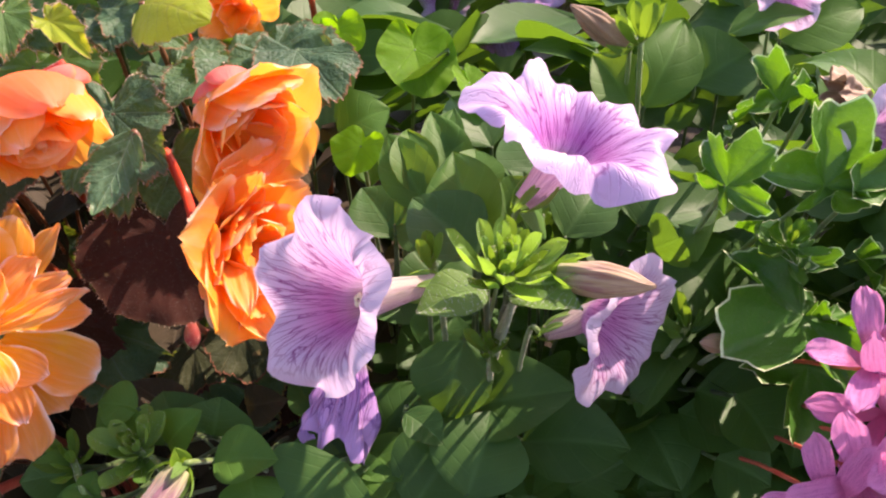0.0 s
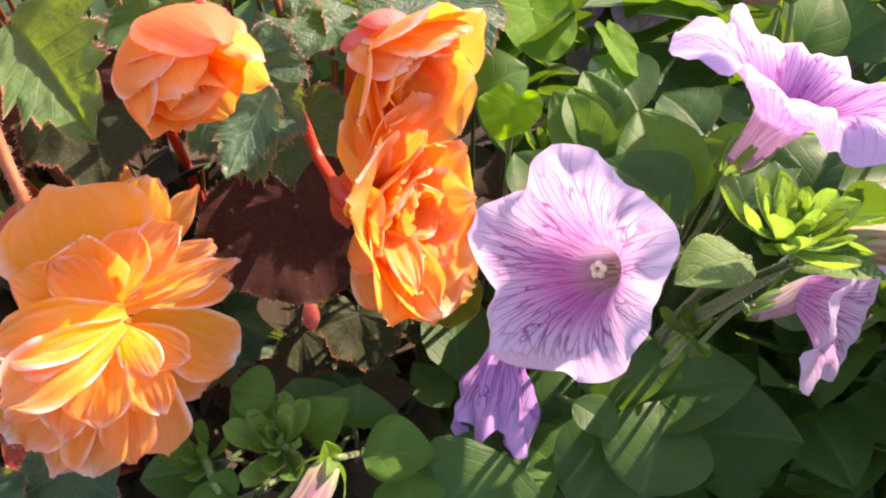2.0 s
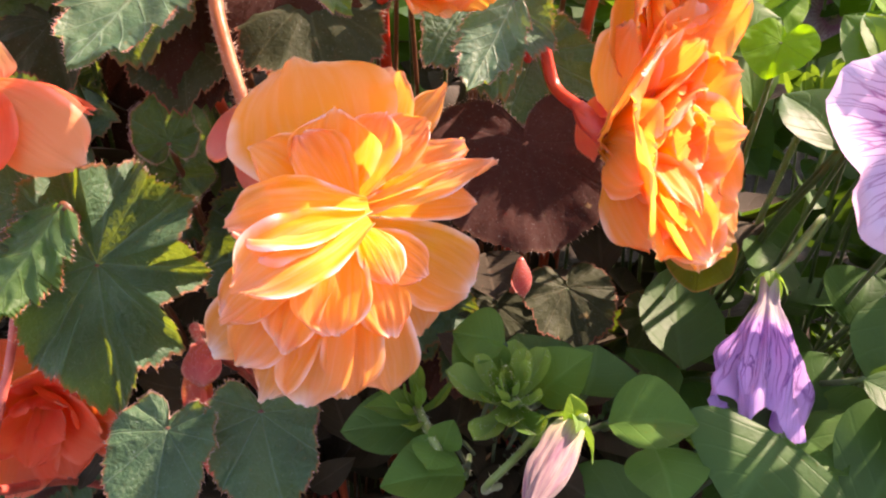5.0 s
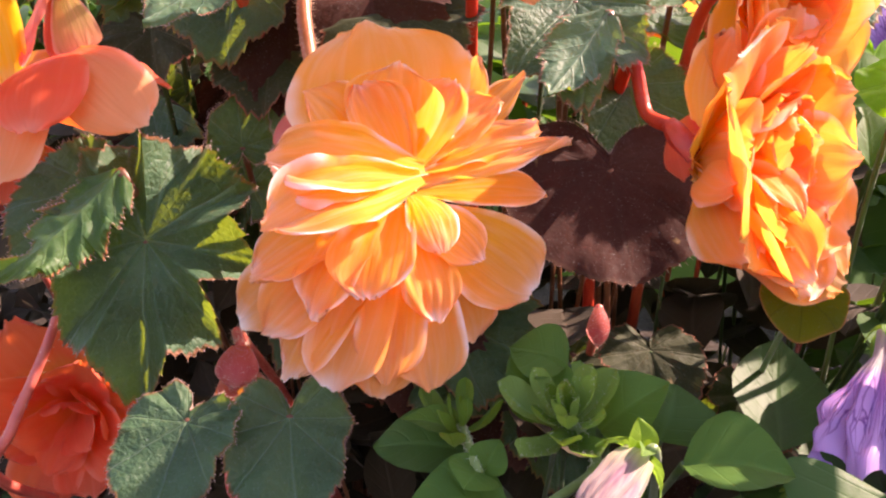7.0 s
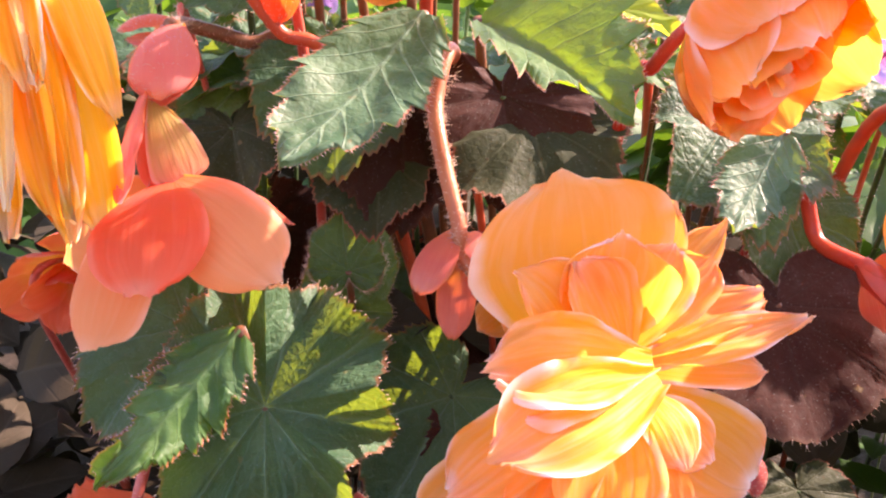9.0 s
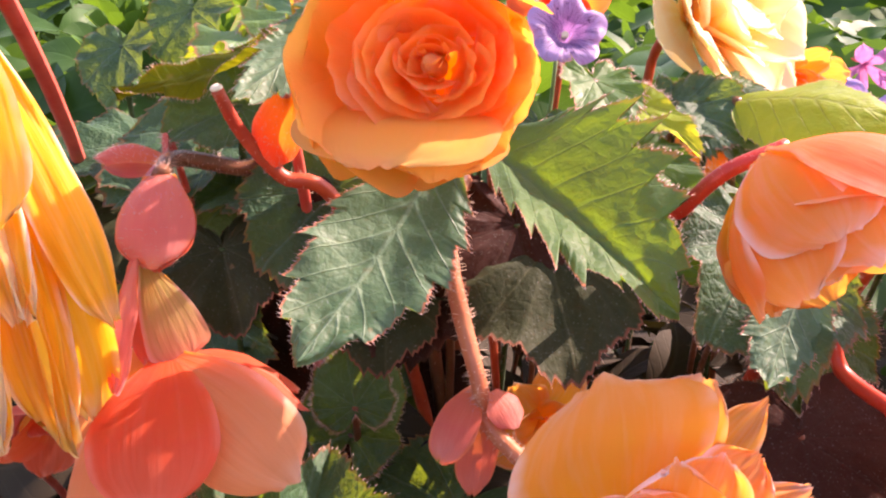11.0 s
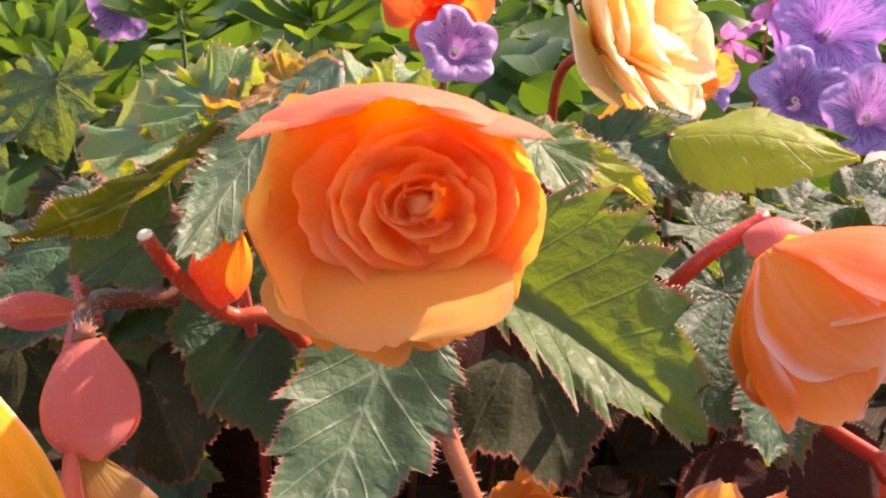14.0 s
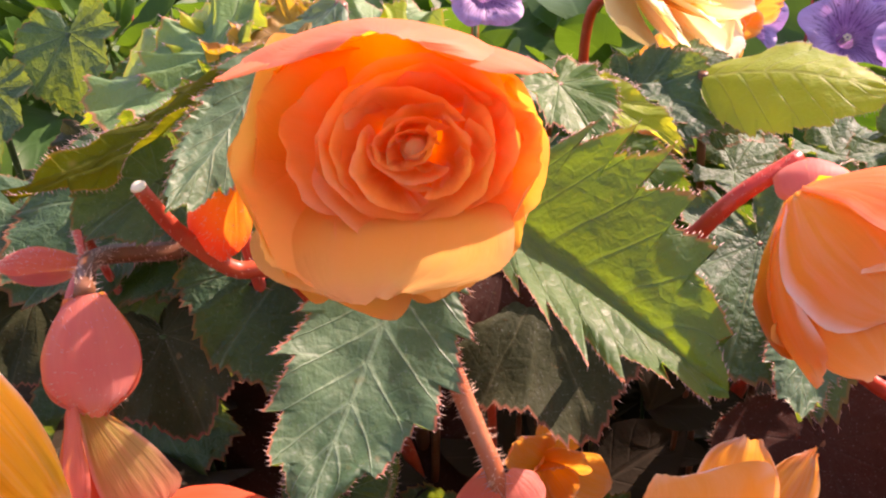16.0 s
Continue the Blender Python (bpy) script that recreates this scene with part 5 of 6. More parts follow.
jagged_leaf((-0.1381, 0.4180, 0.4290), (-0.0959, 0.3767, 0.4275), across((-0.1171, 0.3978, 0.4270), (-0.1060, 0.4200, 0.4310)), across((-0.1171, 0.3978, 0.4270), (-0.1250, 0.3846, 0.4110)), root((-0.1300, 0.4324, 0.4288)), LEAF_YELLOW, "yellow-green begonia leaf seen almost edge-on", seed=17, tooth=.05, pucker=.002, wave=.05)
begonia_leaf((-0.1580, 0.4226, 0.4233), (-0.1287, 0.4006, 0.4161), (0.04, -0.64, 0.77), root((-0.1561, 0.4375, 0.4210)), LEAF_DARK, wide=.9, seed=18, lobe=.08)
begonia_leaf((-0.1761, 0.4004, 0.4244), (-0.1563, 0.3841, 0.4166), (0.06, -0.42, 0.90), root((-0.1751, 0.4129, 0.4210)), LEAF_YELLOW, "small lime-yellow begonia leaf just unfolding", wide=.6, seed=19, lobe=.08, tooth=.05, fold=.3)
begonia_leaf((-0.1720, 0.3984, 0.4074), (-0.1539, 0.3792, 0.3999), (0.04, -0.61, 0.79), root((-0.1705, 0.4135, 0.4059)), LEAF_BRIGHT, wide=.9, seed=20)
begonia_leaf((-0.1894, 0.3858, 0.4319), (-0.1814, 0.3660, 0.4194), (0.26, -0.55, 0.80), root((-0.1902, 0.4010, 0.4298)), LEAF_BRIGHT, wide=.9, seed=21, tooth=.08)
jagged_leaf((-0.2577, 0.3324, 0.4486), (-0.2756, 0.3015, 0.4230), across((-0.2658, 0.3170, 0.4364), (-0.2732, 0.3165, 0.4398)), across((-0.2658, 0.3170, 0.4364), (-0.2594, 0.3110, 0.4318)), root((-0.2561, 0.3410, 0.4390)), LEAF_SHEEN, "narrow toothed begonia leaf, coloured paler for its silvery sheen", seed=22, tooth=.14)
jagged_leaf((-0.2703, 0.3412, 0.4436), (-0.316, 0.3274, 0.4208), across((-0.2939, 0.3349, 0.4323), (-0.2964, 0.34, 0.4349)), across((-0.2939, 0.3349, 0.4323), (-0.2924, 0.3311, 0.4305)), root((-0.2703, 0.3532, 0.4376)), LEAF_OLIVE, "arching begonia leaf showing its olive underside", seed=23, tooth=0.1, teeth=24, coarse=2.6, fine=0.6, arch=0.1, wave=0.12)
begonia_leaf((-0.2817, 0.3638, 0.44), (-0.3168, 0.3916, 0.4427), (-0.27, -0.51, 0.81), root((-0.2817, 0.3758, 0.434)), LEAF_FRESH, "crinkled silvery green begonia leaf with a reddened margin", wide=1.0, seed=24, tooth=0.07, waves=0.1, teeth=48, point=0.15, lobe=0.08, fold=0.12)
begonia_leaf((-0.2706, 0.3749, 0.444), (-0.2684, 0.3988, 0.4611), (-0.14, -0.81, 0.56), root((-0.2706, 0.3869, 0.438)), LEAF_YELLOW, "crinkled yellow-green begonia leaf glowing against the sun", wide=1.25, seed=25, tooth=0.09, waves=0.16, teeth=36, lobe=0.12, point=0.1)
begonia_leaf((-0.2778, 0.367, 0.4444), (-0.2874, 0.3899, 0.4562), (-0.24, -0.68, 0.69), root((-0.2778, 0.379, 0.4384)), LEAF_FRESH, "crinkled young begonia leaf with a reddened margin", wide=1.2, seed=34, tooth=0.08, waves=0.16, teeth=36, lobe=0.1, point=0.1)
jagged_leaf((-0.2457, 0.3592, 0.4557), (-0.2706, 0.3382, 0.4406), across((-0.2575, 0.3461, 0.4483), (-0.2635, 0.3587, 0.4507)), across((-0.2575, 0.3461, 0.4483), (-0.2516, 0.3364, 0.4449)), root((-0.2457, 0.3712, 0.4497)), LEAF_SHEEN, "begonia leaf folded behind the rose-shaped flower, silvery sheen in its colour", seed=35, tooth=0.12, teeth=22, coarse=2.8, fine=0.6, wave=0.12)
jagged_leaf((-0.2476, 0.3667, 0.4559), (-0.2768, 0.3528, 0.4462), across((-0.2632, 0.3624, 0.4527), (-0.265, 0.3722, 0.4571)), across((-0.2632, 0.3624, 0.4527), (-0.2615, 0.3531, 0.4499)), root((-0.2476, 0.3787, 0.4499)), LEAF_RUSSET, "crinkled young begonia leaf flushed russet and yellow", seed=36, tooth=0.26, teeth=18, coarse=2.4, fine=0.8, wave=0.35, pucker=0.04)
begonia_leaf((-0.2391, 0.3797, 0.4451), (-0.237, 0.4009, 0.46), (0.02, -0.72, 0.69), root((-0.2391, 0.3917, 0.4391)), LEAF_FRESH, "crinkled young begonia leaf with a reddened margin", wide=1.25, seed=26, tooth=0.08, waves=0.14, teeth=40, lobe=0.1, point=0.1)
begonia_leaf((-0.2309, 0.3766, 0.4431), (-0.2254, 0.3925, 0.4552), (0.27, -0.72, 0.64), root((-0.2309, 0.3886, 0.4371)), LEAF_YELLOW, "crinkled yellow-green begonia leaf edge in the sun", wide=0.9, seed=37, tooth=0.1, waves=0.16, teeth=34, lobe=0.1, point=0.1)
begonia_leaf((-0.3177, 0.3962, 0.4147), (-0.3286, 0.3850, 0.4088), (-0.16, -0.59, 0.79), root((-0.3177, 0.4061, 0.4127)), LEAF_DARK, wide=1.1, seed=27)
# Maroon is chosen here to paint in the hollow's shade.
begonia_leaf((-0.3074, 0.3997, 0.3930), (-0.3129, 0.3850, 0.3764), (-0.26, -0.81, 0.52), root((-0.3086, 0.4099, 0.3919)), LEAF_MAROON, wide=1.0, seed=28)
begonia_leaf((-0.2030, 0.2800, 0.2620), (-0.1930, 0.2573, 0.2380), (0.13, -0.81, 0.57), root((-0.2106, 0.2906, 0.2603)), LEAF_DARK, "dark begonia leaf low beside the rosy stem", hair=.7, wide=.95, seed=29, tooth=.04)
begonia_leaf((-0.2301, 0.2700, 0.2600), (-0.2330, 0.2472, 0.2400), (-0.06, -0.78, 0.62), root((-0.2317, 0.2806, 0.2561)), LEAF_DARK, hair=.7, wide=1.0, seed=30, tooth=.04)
# Another hollow leaf, its shade put in with the maroon colour.
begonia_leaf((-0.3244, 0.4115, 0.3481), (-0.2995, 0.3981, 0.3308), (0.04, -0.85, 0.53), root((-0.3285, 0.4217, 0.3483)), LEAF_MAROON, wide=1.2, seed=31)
begonia_leaf((-0.1455, 0.3907, 0.3710), (-0.1379, 0.3946, 0.3833), (0.13, -0.84, 0.53), root((-0.1450, 0.3974, 0.3647)), LEAF_BRIGHT, wide=1.0, seed=32)
begonia_leaf((-0.1998, 0.3806, 0.3868), (-0.1860, 0.3687, 0.3663), (0.21, -0.91, 0.37), root((-0.2026, 0.3911, 0.3905)), LEAF_SHADE_TONE, wide=1.2, seed=33)

# Canopy of flat leaves, added to block light from the leaves beneath.
for i in range(18):
    x, y = -.40 + .34 * ((i * 0.618 + .1) % 1.0), .375 + .075 * ((i * 0.381 + .3) % 1.0)
    z, turn = .396 + .030 * ((i * 0.237 + .6) % 1.0) - (.022 if x < -.29 else 0), i * 2.4
    begonia_leaf((x, y, z), (x + .034 * math.sin(turn), y - .020 - .012 * math.cos(turn), z - .012), (.2 * math.sin(i * 1.3), -.38, .90), root((x, y + .01, z)), LEAF_DARK, "green begonia leaf added flat over the plant's hollow to shade it", hair=0,
                 wide=1.1, lobe=.07, tooth=.05, seed=400 + i, point=.25)

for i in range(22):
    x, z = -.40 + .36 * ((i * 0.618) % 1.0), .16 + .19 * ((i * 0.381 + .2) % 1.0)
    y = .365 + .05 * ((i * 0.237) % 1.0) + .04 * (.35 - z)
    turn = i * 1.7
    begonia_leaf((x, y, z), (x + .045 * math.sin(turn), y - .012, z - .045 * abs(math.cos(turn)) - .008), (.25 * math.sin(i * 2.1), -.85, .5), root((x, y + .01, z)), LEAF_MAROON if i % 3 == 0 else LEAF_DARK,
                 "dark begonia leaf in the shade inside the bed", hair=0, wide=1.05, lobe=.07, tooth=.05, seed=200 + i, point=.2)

# Leaves 4 to 14 fill dark hollows, their shade painted by the leaf colour.
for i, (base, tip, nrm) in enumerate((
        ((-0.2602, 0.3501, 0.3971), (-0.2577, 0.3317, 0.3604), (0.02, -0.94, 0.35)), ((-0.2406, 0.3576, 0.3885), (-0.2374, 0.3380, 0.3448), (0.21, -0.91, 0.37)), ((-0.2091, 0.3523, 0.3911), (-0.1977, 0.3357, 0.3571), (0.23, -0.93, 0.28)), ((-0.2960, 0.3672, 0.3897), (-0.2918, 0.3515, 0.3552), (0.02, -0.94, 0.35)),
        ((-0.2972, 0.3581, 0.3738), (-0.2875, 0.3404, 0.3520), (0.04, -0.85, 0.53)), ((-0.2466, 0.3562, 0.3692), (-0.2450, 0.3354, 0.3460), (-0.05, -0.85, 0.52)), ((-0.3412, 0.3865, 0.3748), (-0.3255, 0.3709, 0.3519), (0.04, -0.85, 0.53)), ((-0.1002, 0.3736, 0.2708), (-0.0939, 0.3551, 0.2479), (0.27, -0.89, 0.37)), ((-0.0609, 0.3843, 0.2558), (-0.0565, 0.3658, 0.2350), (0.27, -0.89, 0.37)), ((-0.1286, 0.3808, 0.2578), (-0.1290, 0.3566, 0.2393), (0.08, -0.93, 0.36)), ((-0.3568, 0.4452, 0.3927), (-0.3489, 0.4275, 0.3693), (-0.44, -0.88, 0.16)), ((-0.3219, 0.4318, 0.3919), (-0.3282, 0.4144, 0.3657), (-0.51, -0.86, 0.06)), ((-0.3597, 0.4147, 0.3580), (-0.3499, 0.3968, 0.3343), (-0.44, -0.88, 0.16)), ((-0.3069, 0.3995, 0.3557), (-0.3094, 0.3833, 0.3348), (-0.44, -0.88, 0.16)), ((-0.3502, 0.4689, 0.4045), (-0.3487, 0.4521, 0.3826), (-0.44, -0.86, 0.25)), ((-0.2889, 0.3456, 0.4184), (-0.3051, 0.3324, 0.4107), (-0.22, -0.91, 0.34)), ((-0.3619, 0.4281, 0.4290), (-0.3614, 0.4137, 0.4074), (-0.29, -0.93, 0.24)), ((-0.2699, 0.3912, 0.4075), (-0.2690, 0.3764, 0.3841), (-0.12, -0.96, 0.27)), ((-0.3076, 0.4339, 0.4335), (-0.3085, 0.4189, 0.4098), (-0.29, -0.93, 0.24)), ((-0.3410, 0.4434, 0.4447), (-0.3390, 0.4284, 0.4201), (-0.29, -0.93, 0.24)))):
    begonia_leaf(base, tip, nrm, root(base), LEAF_MAROON if i in (1, 2) else LEAF_SHADE_TONE if 3 < i < 15 else LEAF_DARK, "dark begonia leaf behind the flowers, in shade", hair=0, wide=1.15, lobe=.06, tooth=.05, seed=300 + i, point=.2)

# ---------------------------------------------------------------- petunias
petunia("petunia_flower", (-0.0232, 0.2317, 0.3705), (-0.70, -0.60, 0.38), (0.13, 0.50, 0.86), .0295, (0.0000, 0.2436, 0.3695), LILAC, "lilac petunia flower with branching magenta veins", [(0.0076, 0.2538, 0.3633), (0.0162, 0.2510, 0.3586), *root((0.0215, 0.2528, 0.3451))], seed=1, flare=.14, ruffle=.12, funnel=.72, lobe=.065)
petunia("petunia_flower", (0.0490, 0.2985, 0.3900), (0.24, -0.16, 0.96), (-0.14, 0.97, -0.18), .0395, (0.0335, 0.2930, 0.3760), LAVENDER, "lilac petunia flower open to the sky, veined magenta", [(0.0300, 0.2930, 0.3690), (0.0270, 0.3000, 0.3480), *root((0.0266, 0.3102, 0.3236))], seed=2, flare=.16, ruffle=.17, funnel=.52, lobe=.12)
petunia("petunia_flower", (0.0600, 0.2800, 0.3335), (0.72, -0.69, -0.05), (0.02, 0.27, 0.96), .0300, (0.0415, 0.2748, 0.3293), LILAC, "lilac petunia flower turned away under the shoot", [(0.0356, 0.2791, 0.3267), *root((0.0353, 0.2825, 0.3112))], seed=3, flare=.08, ruffle=.08, funnel=.62, lobe=.08)
for px, ax, size, mat, seed in (
        ((0.1013, 0.6954, 0.3531), (0.09, -0.91, 0.40), .030, LILAC, 4), ((0.0675, 0.7280, 0.3504), (-0.70, -0.56, 0.43), .032, VIOLET, 5), ((0.0131, 0.6948, 0.3726), (-0.29, -0.85, 0.44), .022, LILAC, 6),
        ((0.2101, 0.5108, 0.4108), (-0.02, -1.00, -0.09), .022, LILAC, 7), ((-0.1930, 0.5721, 0.4480), (0.12, -0.88, 0.45), .020, VIOLET, 8), ((0.0799, 0.7199, 0.4530), (-0.17, -0.92, 0.36), .038, MAUVE, 9),
        ((0.0467, 0.6895, 0.4101), (-0.07, -0.89, 0.46), .032, VIOLET, 10), ((0.0832, 0.6636, 0.4025), (-0.27, -0.90, 0.36), .030, VIOLET, 11), ((-0.4039, 0.7822, 0.4653), (-0.07, -0.99, 0.08), .022, VIOLET, 12),
        ((-0.0163, 0.6972, 0.4198), (-0.36, -0.87, 0.35), .024, VIOLET, 13), ((0.0838, 0.7533, 0.4517), (-0.15, -0.97, 0.19), .030, MAUVE, 14), ((0.1722, 0.3164, 0.3915), (0.41, -0.91, 0.09), .022, LILAC, 15)):
    foot = Vector(px) - Vector(ax) * size * 1.0
    petunia("petunia_flower", px, ax, (0, 0, 1), size, foot, mat, "violet petunia flower with a dark throat, far in the bed" if mat is not LILAC else "pale lilac petunia flower among the leaves", root(foot, 0, .03), seed=seed, flare=.12, funnel=.45)


def wilted_petunia(top, foot, width, normal, stalk, seed, material=MAUVE, label="wilted purple petunia flower hanging limp and creased"):
    """A collapsed trumpet: a creased skirt below a shrunken tube."""
    ob = thing("wilted_petunia", stalk[-1], label, "flower", "petunia flowers")
    size, a, b, n = axes(top, foot, normal)
    t0 = Vector(top)

    def f(s_, v):
        q = s_ * 2 * math.pi
        crease = math.cos(6 * q + 2 * math.sin(3 * v + seed)) * 0.26 + math.cos(11 * q + 3 * v + seed) * 0.16 + 0.22 * noise.noise(Vector((math.cos(q) * 5, math.sin(q) * 5, v * 6 + seed)))
        r = width * 0.5 * (0.30 + 0.10 * v + 0.80 * max(0.0, math.sin((v - 0.18) * 2.3))) * (1 + crease * min(1, v * 2.2))
        r *= 1 + 0.15 * noise.noise(Vector((math.cos(q) * 2, math.sin(q) * 2, v * 3 + seed)))
        hem = 1 + 0.10 * v ** 4 * math.cos(5 * q + seed) + 0.05 * v ** 3 * noise.noise(Vector((q * 2, seed, 1)))
        return t0 + a * size * v * hem + (b * math.cos(q) + n * math.sin(q) * 0.55) * r

    part("corolla", sheet(f, 90, 22), material, ob)
    for i in range(5):
        q = i * 1.2566
        side = b * math.cos(q) + n * math.sin(q)
        part("sepal", oval_leaf(t0 - a * size * .06, t0 + a * size * .12 + side * size * .13, side, size * .07, .1, .2, i), SOFT_PALE, ob)
    part("flower_stalk", tube([t0 - a * size * .03] + list(stalk), .0012, .0016, 6, 7), GREEN_STEM, ob)
    return ob


wilted_petunia((-0.0357, 0.3254, 0.2989), (-0.0442, 0.2874, 0.2649), .021, (0.04, -0.78, 0.62), [(-0.0273, 0.3328, 0.3038), (-0.0151, 0.3431, 0.3160), *root((-0.0054, 0.3588, 0.3238))], 1)
wilted_petunia((0.1776, 0.3336, 0.4034), (0.1581, 0.3247, 0.4076), .014, (-0.00, -0.72, 0.69), root((0.1848, 0.3368, 0.3988)), 2, WITHERED, "withered brown petunia flower")


def closed_bud(name, base, tip, width, material, label, stalk, seed):
    """A furled, twisted petunia bud."""
    ob = thing(name, stalk[-1], label, "flower bud", "petunia buds")
    base, tip = Vector(base), Vector(tip)
    size, a, b, n = axes(base, tip, (0.3, -1, 0.4))

    def f(s_, v):
        q = s_ * 2 * math.pi
        r = width * 0.5 * (0.45 + 0.55 * math.sin(math.pi * min(1, v * 0.9 + 0.12)) ** 0.8) * (1 - 0.75 * v ** 6)
        r *= 1 + 0.09 * math.cos(5 * q + 3.0 * v) + 0.05 * math.cos(11 * q + 5.0 * v) + 0.10 * noise.noise(Vector((math.cos(q) * 3, math.sin(q) * 3, v * 4 + seed)))
        return base + a * size * v + (b * math.cos(q) + n * math.sin(q)) * r

    made = sheet(f, 72, 20)
    body = part("furled_petals", made, material, ob)
    part("down", mesh_hairs(made, 350, 0.0011), DOWN, body)
    for i in range(5):
        side = b * math.cos(i * 1.2566) + n * math.sin(i * 1.2566)
        part("sepal", oval_leaf(base - a * size * .1, base + a * size * .25 + side * width * .9, side, width * .4, .1, .3, i), SOFT_PALE, ob)
    part("bud_stalk", tube([base - a * size * .05] + list(stalk), .0012, .0016, 6, 7), GREEN_STEM, ob)
    return ob


closed_bud("petunia_bud", (0.0374, 0.2221, 0.3834), (0.0619, 0.2070, 0.3873), .0100, FADED_BUD, "fading brown-pink petunia bud, furled and downy", [(0.0314, 0.2296, 0.3778), (0.0250, 0.2314, 0.3697), *root((0.0258, 0.2440, 0.3504))], 1)
closed_bud("petunia_bud", (-0.1051, 0.2689, 0.2709), (-0.1183, 0.2387, 0.2615), .0120, ROSE_BUD, "closed pale pink petunia bud covered in down", [(-0.0999, 0.2754, 0.2697), *root((-0.0947, 0.2819, 0.2599))], 2)
closed_bud("petunia_bud", (0.1035, 0.4486, 0.3969), (0.0740, 0.4585, 0.4160), .014, WITHERED, "furled greenish petunia bud", root((0.1060, 0.4495, 0.3876)), 3)
closed_bud("petunia_bud", (0.1167, 0.2843, 0.3161), (0.1040, 0.2819, 0.3188), .0075, WITHERED, "brown withered petunia bud", root((0.1206, 0.2874, 0.3112)), 4)

shoot_tip("petunia_shoot", (0.0204, 0.2204, 0.3872), (0.14, -0.21, 0.97), .0185, 32, [(0.0238, 0.2280, 0.3717), *root((0.0273, 0.2408, 0.3443))], "bright green downy petunia shoot tip", 1, SOFT_PALE, .95, 80, .95)
shoot_tip("petunia_shoot", (-0.1233, 0.2753, 0.2767), (-0.09, -0.39, 0.92), .019, 18, [(-0.1150, 0.2743, 0.2648), (-0.1298, 0.2639, 0.2505), *root((-0.1196, 0.2686, 0.2366))], "green downy petunia shoot tip", 2, SOFT_PALE, 1.0, 90, 1.2)
shoot_tip("petunia_shoot", (-0.1524, 0.2786, 0.2689), (-0.11, -0.10, 0.99), .017, 8, [(-0.1419, 0.2705, 0.2539), *root((-0.1338, 0.2713, 0.2435))], "small green petunia shoot", 3, SOFT, .9)
shoot_tip("petunia_shoot", (-0.0154, 0.3723, 0.3515), (-0.02, 0.15, 0.99), .024, 9, root((-0.0142, 0.3701, 0.3358)), "green petunia shoot standing upright", 4, SOFT, .6)
shoot_tip("petunia_shoot", (0.0212, 0.2747, 0.3219), (-0.13, -0.37, 0.92), .014, 9, root((0.0262, 0.2749, 0.3118)), "small green petunia shoot in shade", 5, SOFT, 1.0)
shoot_tip("petunia_shoot", (-0.0012, 0.2609, 0.3697), (0.01, 0.15, 0.99), .016, 5, root((0.0041, 0.2706, 0.3562)), "young petunia leaves standing upright", 6, SOFT, .5)
shoot_tip("petunia_shoot", (0.1086, 0.4412, 0.4045), (0.02, 0.15, 0.99), .026, 10, root((0.1122, 0.4418, 0.3835)), "tall green petunia shoot behind the flower", 7, SOFT, .7)
shoot_tip("petunia_shoot", (0.1028, 0.2961, 0.3170), (-0.20, -0.23, 0.95), .024, 7, root((0.1091, 0.3002, 0.3030)), "slender petunia shoot in deep shade", 8, SOFT_DARK, .8)

for i, (at, size) in enumerate((((-0.4378, 0.6951, 0.4427), .050), ((-0.4035, 0.6674, 0.4281), .045), ((-0.4380, 0.6460, 0.4166), .045), ((-0.4826, 0.6955, 0.4320), .05), ((-0.4462, 0.7629, 0.4589), .05), ((-0.2691, 0.6883, 0.4655), .045), ((-0.3572, 0.7385, 0.4712), .045))):
    shoot_tip("petunia_shoot", at, (-0.04, -0.36, 0.93), size, 16, root(at), "leafy bright green petunia shoot far in the bed", 40 + i, SOFT_DARK, 1.2, 0, 1.5)

